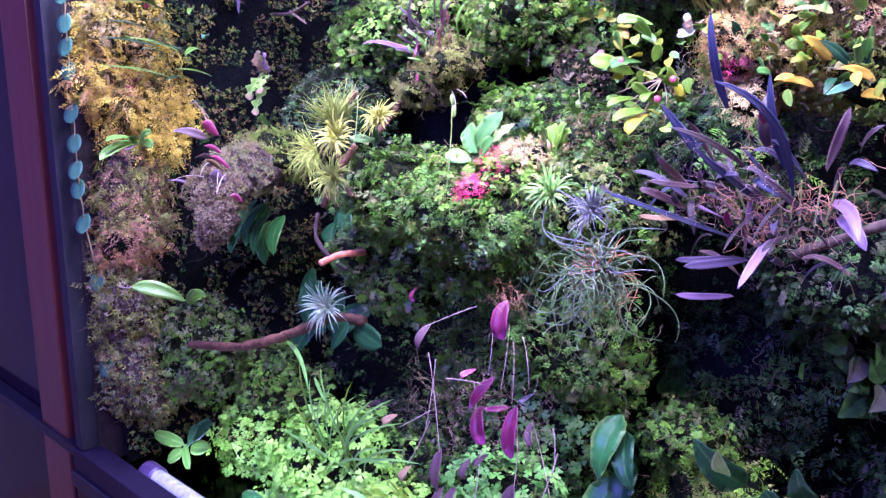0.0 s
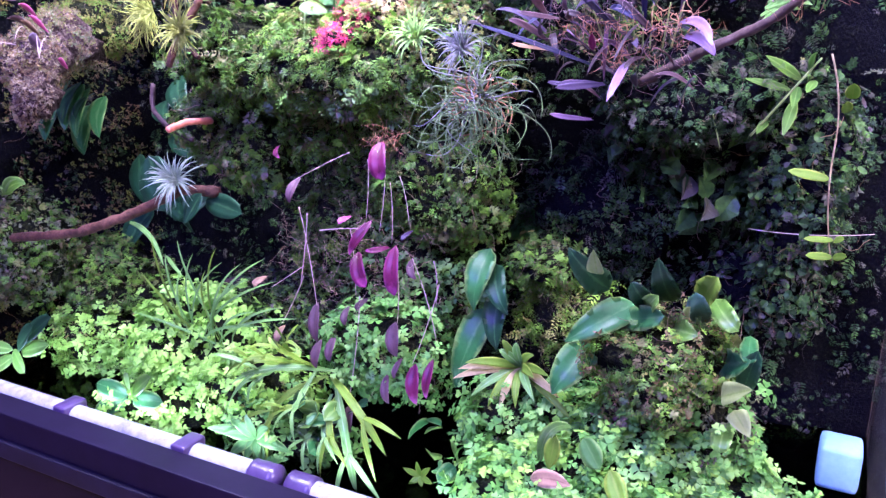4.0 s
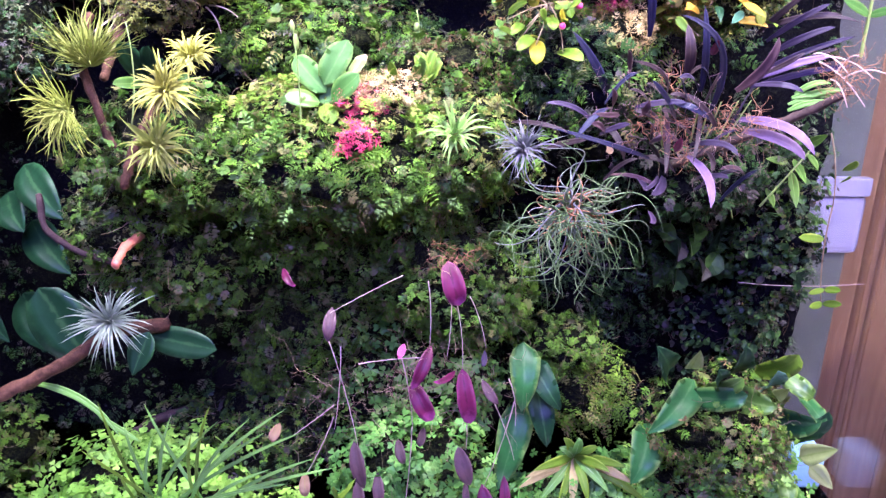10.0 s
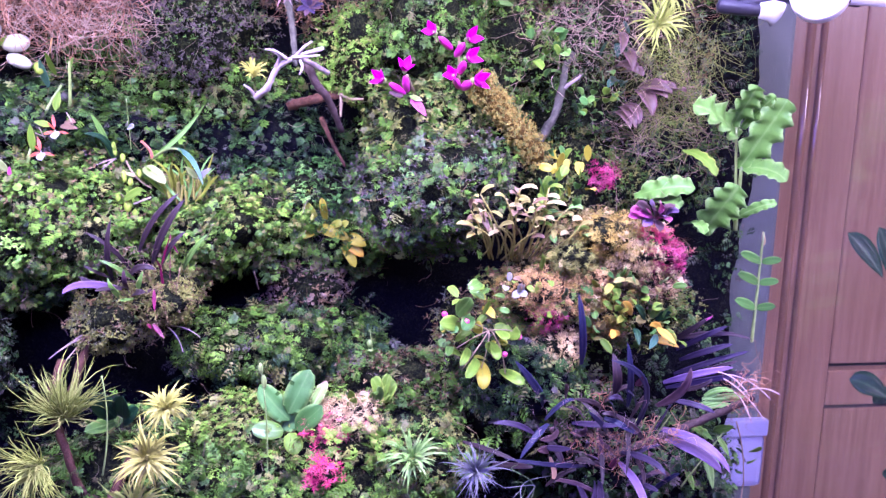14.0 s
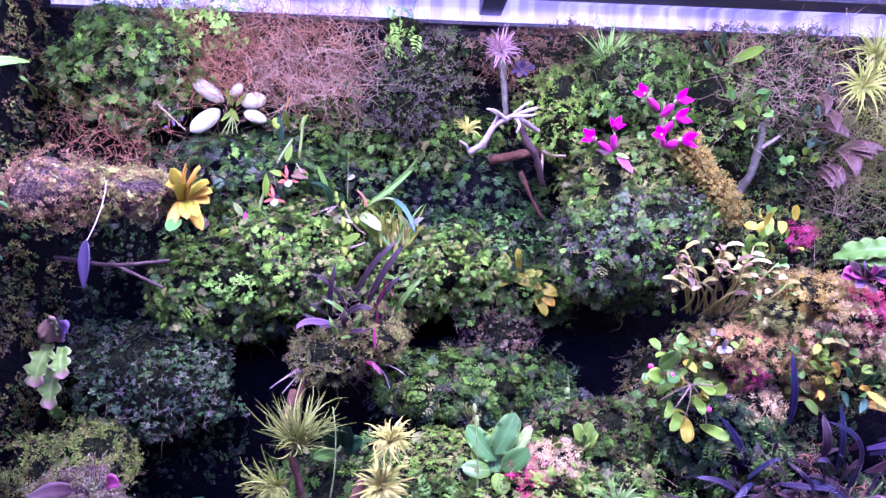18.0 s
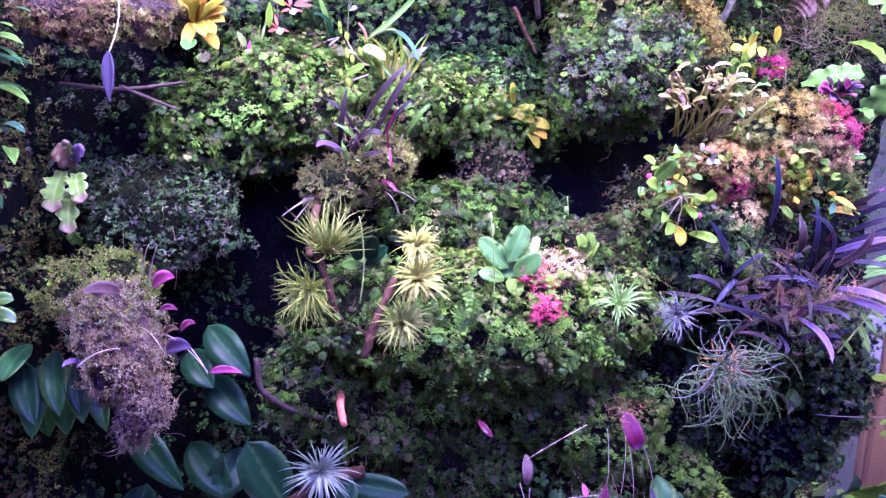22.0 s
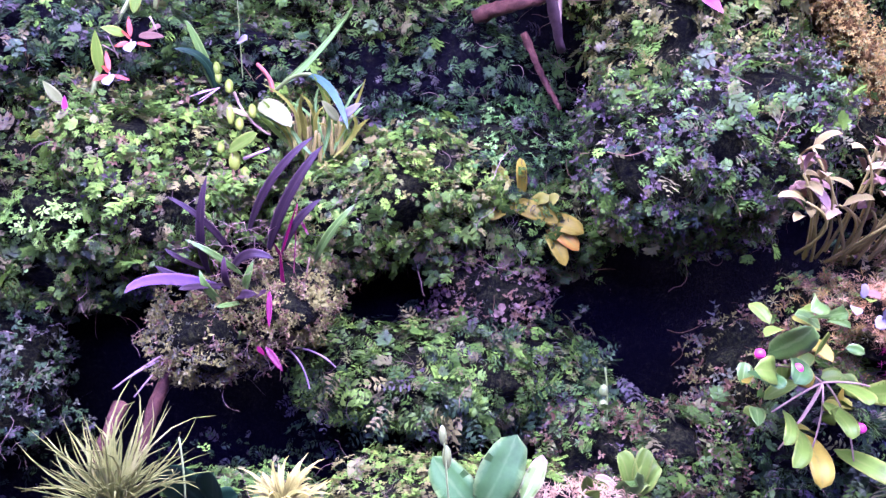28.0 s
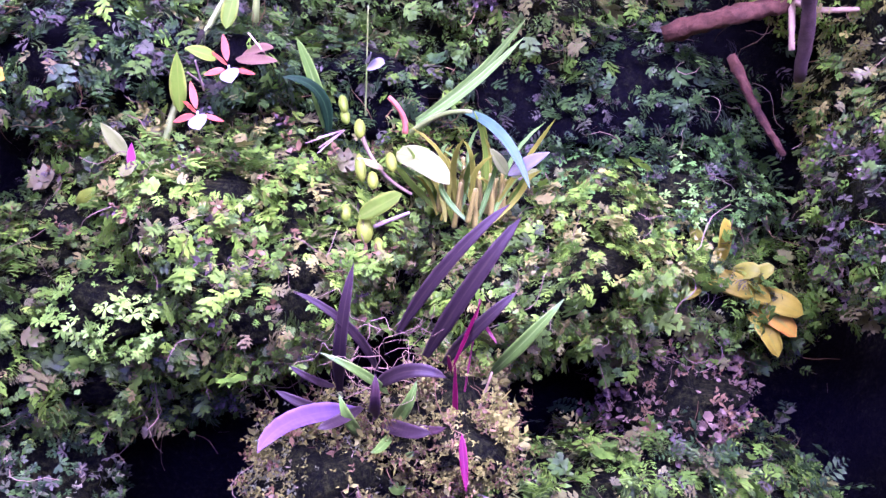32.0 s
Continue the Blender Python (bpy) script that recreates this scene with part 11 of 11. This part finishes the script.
p = thing('strap_leaf_plant', (-1.160, 0.593, 1.175), 'small plant with glossy green leaves on the wall', 'plant')
blade(p, (-1.170, 0.544, 1.194), (-1.130, 0.613, 1.165), 0.025, 'green', bend=(0.0, 0.0, 0.007), face=(0.5, -0.7, 0.5))
stem(p, (-1.170, 0.544, 1.194), (-1.285, 0.564, 1.182), 0.0012, M_ROOT, (0, 0, -0.006), 'root')
blade(p, (-1.170, 0.637, 1.148), (-1.130, 0.649, 1.166), 0.024, 'green', bend=(0.0, 0.0, 0.007), face=(0.5, -0.7, 0.5))
blade(p, (-1.170, 0.637, 1.148), (-1.130, 0.634, 1.175), 0.015, 'green', bend=(0.0, 0.0, 0.007), face=(0.5, -0.7, 0.5))

p = thing('wall_orchids', (-1.209, 0.700, 1.672), 'leafy green orchids high on the moss wall', 'orchid')
blade(p, (-1.222, 0.700, 1.746), (-1.163, 0.660, 1.750), 0.014, 'green', bend=(0.0, 0.0, 0.005), face=(0.5, -0.7, 0.5))
stem(p, (-1.222, 0.700, 1.746), (-1.285, 0.720, 1.734), 0.0012, M_ROOT, (0, 0, -0.006), 'root')
blade(p, (-1.206, 0.700, 1.716), (-1.171, 0.660, 1.727), 0.017, 'lime', bend=(0.0, 0.0, 0.005), face=(0.5, -0.7, 0.5))
blade(p, (-1.203, 0.700, 1.713), (-1.171, 0.660, 1.722), 0.010, 'orange', bend=(0.0, 0.0, 0.005), face=(0.5, -0.7, 0.5))
blade(p, (-1.208, 0.700, 1.646), (-1.194, 0.660, 1.690), 0.016, 'deep', bend=(0.0, 0.0, 0.005), face=(0.5, -0.7, 0.5))
blade(p, (-1.203, 0.700, 1.672), (-1.153, 0.660, 1.667), 0.012, 'green', bend=(0.0, 0.0, 0.005), face=(0.5, -0.7, 0.5))
blade(p, (-1.198, 0.700, 1.646), (-1.146, 0.660, 1.648), 0.010, 'deep', bend=(0.0, 0.0, 0.005), face=(0.5, -0.7, 0.5))
blade(p, (-1.206, 0.700, 1.627), (-1.151, 0.660, 1.611), 0.012, 'green', bend=(0.0, 0.0, 0.005), face=(0.5, -0.7, 0.5))
blade(p, (-1.191, 0.700, 1.562), (-1.170, 0.660, 1.550), 0.015, 'green', bend=(0.0, 0.0, 0.005), face=(0.5, -0.7, 0.5))
blade(p, (-1.229, 0.700, 1.652), (-1.190, 0.660, 1.660), 0.013, 'silver', bend=(0.0, 0.0, 0.005), face=(0.5, -0.7, 0.5))
blade(p, (-1.229, 0.700, 1.561), (-1.190, 0.660, 1.559), 0.012, 'deep', bend=(0.0, 0.0, 0.005), face=(0.5, -0.7, 0.5))
blade(p, (-1.211, 0.700, 1.728), (-1.187, 0.660, 1.702), 0.013, 'jade', bend=(0.0, 0.0, 0.005), face=(0.5, -0.7, 0.5))

p = thing('dark_purple_orchid', (-0.260, 0.740, 1.387), 'arching dark purple strap leaves of a large orchid', 'orchid')
blade(p, (-0.250, 0.740, 1.401), (-0.306, 0.680, 1.508), 0.0081, 'darkblade', bend=(0.021, -0.012, 0.018), shape='strap')
blade(p, (-0.293, 0.740, 1.426), (-0.346, 0.680, 1.466), 0.0059, 'purple', bend=(0.007, -0.012, 0.007), shape='strap')
blade(p, (-0.223, 0.740, 1.431), (-0.200, 0.710, 1.487), 0.0104, 'dusky', bend=(0.004, -0.012, 0.0), shape='strap')
blade(p, (-0.304, 0.740, 1.360), (-0.416, 0.680, 1.402), 0.0052, 'darkblade', bend=(0.0, -0.012, 0.003), shape='strap')
blade(p, (-0.350, 0.740, 1.405), (-0.360, 0.690, 1.439), 0.0081, 'dusky', bend=(0.0, -0.012, 0.003), shape='strap')
blade(p, (-0.352, 0.740, 1.383), (-0.378, 0.690, 1.405), 0.0089, 'dusky', bend=(0.0, -0.012, 0.005), shape='strap')
blade(p, (-0.281, 0.740, 1.399), (-0.324, 0.690, 1.448), 0.0067, 'darkblade', bend=(0.0, -0.012, 0.003), shape='strap')
blade(p, (-0.293, 0.740, 1.341), (-0.324, 0.680, 1.341), 0.0052, 'violet', bend=(0.0, -0.012, 0.003), shape='strap')
blade(p, (-0.325, 0.740, 1.402), (-0.321, 0.700, 1.427), 0.0074, 'dusky', bend=(0.0, -0.012, 0.0), shape='strap')
blade(p, (-0.197, 0.740, 1.448), (-0.173, 0.710, 1.473), 0.0052, 'purple', bend=(0.0, -0.012, 0.003), shape='strap')
blade(p, (-0.209, 0.740, 1.390), (-0.169, 0.680, 1.374), 0.0126, 'lilac', bend=(0.004, -0.012, 0.006), shape='strap')
stem(p, (-0.289, 0.750, 1.371), (-0.301, 0.730, 1.416), 0.0011, M_STALK)
stem(p, (-0.260, 0.750, 1.375), (-0.261, 0.730, 1.419), 0.0011, M_STALK)
stem(p, (-0.252, 0.750, 1.376), (-0.250, 0.730, 1.420), 0.0011, M_STALK)
stem(p, (-0.245, 0.750, 1.377), (-0.240, 0.730, 1.421), 0.0010, M_STALK)
stem(p, (-0.232, 0.750, 1.378), (-0.223, 0.730, 1.422), 0.0010, M_STALK)
stem(p, (-0.223, 0.750, 1.379), (-0.210, 0.730, 1.423), 0.0010, M_STALK)
tangle(p, rel(p, (-0.257, 0.720, 1.379)), 40, (0.056, 0.020, 0.026), 0.0005, 'rustroot', 0.021, 71)

p = thing('pot_plant', (0.286, 1.060, 1.431), 'dark leafy plant growing in the green pot', 'plant')
stem(p, (0.475, 1.075, 0.96), (0.50, 1.08, 1.62), 0.004, M_STALK, (0.01, 0, 0))
stem(p, (0.475, 1.075, 0.96), (0.55, 1.04, 1.35), 0.003, M_STALK, (0.01, 0, 0))
blade(p, (0.283, 1.060, 1.591), (0.312, 1.030, 1.486), 0.045, 'deep', bend=(0.0, 0.0, 0.005))
blade(p, (0.229, 1.060, 1.582), (0.277, 1.030, 1.514), 0.036, 'deep', bend=(0.0, 0.0, 0.005))
blade(p, (0.262, 1.060, 1.335), (0.313, 1.030, 1.311), 0.041, 'deep', bend=(0.0, 0.0, 0.006))
blade(p, (0.317, 1.060, 1.637), (0.343, 1.030, 1.550), 0.045, 'deep', bend=(0.0, 0.0, 0.005))
blade(p, (0.311, 1.060, 1.291), (0.340, 1.040, 1.321), 0.027, 'deep', bend=(0.0, 0.0, 0.004), shape='oval')
blade(p, (0.345, 1.060, 1.160), (0.374, 1.040, 1.161), 0.022, 'deep', bend=(0.0, 0.0, 0.004), shape='oval')

p = thing('wall_orchids', (-1.205, 0.656, 1.756), 'leafy green orchids among magenta sphagnum', 'orchid')
blade(p, (-1.205, 0.556, 1.756), (-1.180, 0.587, 1.767), 0.008, 'lime', bend=(0.0, 0.0, 0.003), face=(0.6, -0.7, 0.5))
stem(p, (-1.205, 0.556, 1.756), (-1.285, 0.576, 1.744), 0.0012, M_ROOT, (0, 0, -0.006), 'root')
blade(p, (-1.205, 0.499, 1.754), (-1.180, 0.500, 1.751), 0.006, 'lime', bend=(0.0, 0.0, 0.003), face=(0.6, -0.7, 0.5))
blade(p, (-1.205, 0.559, 1.723), (-1.180, 0.574, 1.741), 0.010, 'silver', bend=(0.0, 0.0, 0.003), face=(0.6, -0.7, 0.5))
blade(p, (-1.205, 0.650, 1.746), (-1.180, 0.696, 1.748), 0.006, 'deep', bend=(0.0, 0.0, 0.004), face=(0.6, -0.7, 0.5))
blade(p, (-1.205, 0.645, 1.711), (-1.180, 0.693, 1.726), 0.009, 'orange', bend=(0.0, 0.0, 0.004), face=(0.6, -0.7, 0.5))
blade(p, (-1.205, 0.653, 1.714), (-1.180, 0.679, 1.736), 0.009, 'lime', bend=(0.0, 0.0, 0.004), face=(0.6, -0.7, 0.5))
blade(p, (-1.205, 0.675, 1.788), (-1.180, 0.707, 1.835), 0.017, 'blush', bend=(0.0, 0.0, 0.004), face=(0.6, -0.7, 0.5))
blade(p, (-1.205, 0.846, 1.816), (-1.180, 0.767, 1.832), 0.020, 'stag', bend=(0.0, 0.0, 0.005), face=(0.6, -0.7, 0.5))
blade(p, (-1.205, 0.538, 1.664), (-1.180, 0.525, 1.661), 0.007, 'white', bend=(0.0, 0.0, 0.003), face=(0.6, -0.7, 0.5))
blade(p, (-1.205, 0.529, 1.640), (-1.180, 0.491, 1.635), 0.007, 'cream', bend=(0.0, 0.0, 0.003), face=(0.6, -0.7, 0.5))
blade(p, (-1.205, 0.610, 1.805), (-1.180, 0.604, 1.807), 0.013, 'dusky', bend=(0.0, 0.0, 0.004), face=(0.6, -0.7, 0.5))
blade(p, (-1.205, 0.683, 1.839), (-1.180, 0.646, 1.822), 0.010, 'violet', bend=(0.0, 0.0, 0.004), face=(0.6, -0.7, 0.5))
blade(p, (-1.205, 0.717, 1.837), (-1.180, 0.787, 1.853), 0.012, 'green', bend=(0.0, 0.0, 0.004), face=(0.6, -0.7, 0.5))

p = thing('strap_leaf_plant', (-1.205, 0.729, 1.653), 'bunch of dark green strap leaves on the wall', 'plant')
blade(p, (-1.205, 0.648, 1.622), (-1.150, 0.547, 1.623), 0.005, 'deep', bend=(0.0, 0.0, 0.008), face=(0.5, -0.6, 0.7), shape='strap')
stem(p, (-1.205, 0.648, 1.622), (-1.285, 0.668, 1.610), 0.0012, M_ROOT, (0, 0, -0.006), 'root')
blade(p, (-1.205, 0.649, 1.619), (-1.150, 0.555, 1.622), 0.007, 'green', bend=(0.0, 0.0, 0.008), face=(0.5, -0.6, 0.7), shape='strap')
blade(p, (-1.205, 0.672, 1.664), (-1.150, 0.575, 1.656), 0.006, 'deep', bend=(0.0, 0.0, 0.008), face=(0.5, -0.6, 0.7), shape='strap')
blade(p, (-1.205, 0.660, 1.708), (-1.150, 0.571, 1.709), 0.009, 'anub', bend=(0.0, 0.0, 0.008), face=(0.5, -0.6, 0.7), shape='strap')
blade(p, (-1.205, 0.671, 1.699), (-1.150, 0.578, 1.683), 0.005, 'deep', bend=(0.0, 0.0, 0.008), face=(0.5, -0.6, 0.7), shape='strap')
blade(p, (-1.205, 0.688, 1.674), (-1.150, 0.634, 1.681), 0.008, 'green', bend=(0.0, 0.0, 0.008), face=(0.5, -0.6, 0.7), shape='strap')
blade(p, (-1.205, 0.674, 1.649), (-1.150, 0.640, 1.648), 0.006, 'deep', bend=(0.0, 0.0, 0.008), face=(0.5, -0.6, 0.7), shape='strap')
blade(p, (-1.205, 0.635, 1.625), (-1.150, 0.565, 1.639), 0.009, 'anub', bend=(0.0, 0.0, 0.008), face=(0.5, -0.6, 0.7), shape='strap')
blade(p, (-1.205, 0.680, 1.641), (-1.150, 0.647, 1.650), 0.007, 'deep', bend=(0.0, 0.0, 0.008), face=(0.5, -0.6, 0.7), shape='strap')
blade(p, (-1.205, 0.714, 1.697), (-1.150, 0.673, 1.711), 0.009, 'green', bend=(0.0, 0.0, 0.008), face=(0.5, -0.6, 0.7), shape='strap')
blade(p, (-1.205, 0.688, 1.620), (-1.150, 0.651, 1.622), 0.006, 'deep', bend=(0.0, 0.0, 0.008), face=(0.5, -0.6, 0.7), shape='strap')
blade(p, (-1.205, 0.647, 1.662), (-1.150, 0.579, 1.678), 0.009, 'anub', bend=(0.0, 0.0, 0.008), face=(0.5, -0.6, 0.7), shape='strap')
blade(p, (-1.205, 0.674, 1.644), (-1.150, 0.582, 1.657), 0.005, 'deep', bend=(0.0, 0.0, 0.008), face=(0.5, -0.6, 0.7), shape='strap')
blade(p, (-1.205, 0.666, 1.685), (-1.150, 0.590, 1.690), 0.009, 'green', bend=(0.0, 0.0, 0.008), face=(0.5, -0.6, 0.7), shape='strap')
blade(p, (-1.205, 0.715, 1.693), (-1.150, 0.637, 1.704), 0.009, 'deep', bend=(0.0, 0.0, 0.008), face=(0.5, -0.6, 0.7), shape='strap')
blade(p, (-1.205, 0.723, 1.691), (-1.150, 0.681, 1.698), 0.006, 'anub', bend=(0.0, 0.0, 0.008), face=(0.5, -0.6, 0.7), shape='strap')
blade(p, (-1.205, 0.701, 1.678), (-1.150, 0.603, 1.681), 0.006, 'deep', bend=(0.0, 0.0, 0.008), face=(0.5, -0.6, 0.7), shape='strap')
blade(p, (-1.205, 0.669, 1.669), (-1.150, 0.592, 1.668), 0.006, 'green', bend=(0.0, 0.0, 0.008), face=(0.5, -0.6, 0.7), shape='strap')
blade(p, (-1.205, 0.648, 1.702), (-1.150, 0.546, 1.700), 0.007, 'deep', bend=(0.0, 0.0, 0.008), face=(0.5, -0.6, 0.7), shape='strap')
blade(p, (-1.205, 0.703, 1.662), (-1.150, 0.652, 1.646), 0.006, 'anub', bend=(0.0, 0.0, 0.008), face=(0.5, -0.6, 0.7), shape='strap')

p = thing('strap_leaf_plant', (-1.205, 0.696, 1.546), 'small glossy leaves low on the moss wall', 'plant')
blade(p, (-1.205, 0.627, 1.588), (-1.170, 0.537, 1.597), 0.009, 'deep', bend=(0.0, 0.0, 0.004), face=(0.5, -0.6, 0.7))
stem(p, (-1.205, 0.627, 1.588), (-1.285, 0.647, 1.576), 0.0012, M_ROOT, (0, 0, -0.006), 'root')
blade(p, (-1.205, 0.653, 1.517), (-1.170, 0.523, 1.532), 0.007, 'green', bend=(0.0, 0.0, 0.004), face=(0.5, -0.6, 0.7))
blade(p, (-1.205, 0.724, 1.585), (-1.170, 0.693, 1.578), 0.012, 'silver', bend=(0.0, 0.0, 0.004), face=(0.5, -0.6, 0.7))
blade(p, (-1.205, 0.687, 1.577), (-1.170, 0.657, 1.583), 0.007, 'deep', bend=(0.0, 0.0, 0.004), face=(0.5, -0.6, 0.7))
blade(p, (-1.205, 0.686, 1.550), (-1.170, 0.601, 1.576), 0.007, 'deep', bend=(0.0, 0.0, 0.004), face=(0.5, -0.6, 0.7))
blade(p, (-1.205, 0.684, 1.554), (-1.170, 0.563, 1.575), 0.010, 'green', bend=(0.0, 0.0, 0.004), face=(0.5, -0.6, 0.7))
blade(p, (-1.205, 0.699, 1.550), (-1.170, 0.604, 1.570), 0.008, 'silver', bend=(0.0, 0.0, 0.004), face=(0.5, -0.6, 0.7))
blade(p, (-1.205, 0.642, 1.561), (-1.170, 0.524, 1.572), 0.010, 'deep', bend=(0.0, 0.0, 0.004), face=(0.5, -0.6, 0.7))
blade(p, (-1.205, 0.692, 1.589), (-1.170, 0.594, 1.603), 0.007, 'deep', bend=(0.0, 0.0, 0.004), face=(0.5, -0.6, 0.7))
blade(p, (-1.205, 0.727, 1.520), (-1.170, 0.640, 1.529), 0.008, 'green', bend=(0.0, 0.0, 0.004), face=(0.5, -0.6, 0.7))
blade(p, (-1.205, 0.644, 1.554), (-1.170, 0.588, 1.558), 0.006, 'silver', bend=(0.0, 0.0, 0.004), face=(0.5, -0.6, 0.7))
blade(p, (-1.205, 0.682, 1.516), (-1.170, 0.624, 1.511), 0.011, 'deep', bend=(0.0, 0.0, 0.004), face=(0.5, -0.6, 0.7))

p = thing('aerial_roots', (-0.280, 0.720, 1.782), 'pale thread-like aerial roots at a branch tip', 'roots')
stem(p, (-0.150, 0.740, 1.469), (-0.133, 0.700, 1.455), 0.0009, M_ROOT, (0.0, 0.0, 0.006))
stem(p, (-0.143, 0.740, 1.461), (-0.110, 0.700, 1.423), 0.0009, M_ROOT, (0.0, 0.0, 0.006))
stem(p, (-0.138, 0.740, 1.466), (-0.107, 0.700, 1.450), 0.0009, M_ROOT, (0.0, 0.0, 0.006))
stem(p, (-0.124, 0.740, 1.450), (-0.125, 0.700, 1.471), 0.0009, M_ROOT, (0.0, 0.0, 0.006))
stem(p, (-0.128, 0.740, 1.444), (-0.127, 0.700, 1.422), 0.0009, M_ROOT, (0.0, 0.0, 0.006))
stem(p, (-0.117, 0.740, 1.444), (-0.096, 0.700, 1.455), 0.0009, M_ROOT, (0.0, 0.0, 0.006))
tangle(p, rel(p, (-0.127, 0.720, 1.447)), 26, (0.020, 0.015, 0.017), 0.0007, 'rustroot', 0.039, 81)
build_mounds()
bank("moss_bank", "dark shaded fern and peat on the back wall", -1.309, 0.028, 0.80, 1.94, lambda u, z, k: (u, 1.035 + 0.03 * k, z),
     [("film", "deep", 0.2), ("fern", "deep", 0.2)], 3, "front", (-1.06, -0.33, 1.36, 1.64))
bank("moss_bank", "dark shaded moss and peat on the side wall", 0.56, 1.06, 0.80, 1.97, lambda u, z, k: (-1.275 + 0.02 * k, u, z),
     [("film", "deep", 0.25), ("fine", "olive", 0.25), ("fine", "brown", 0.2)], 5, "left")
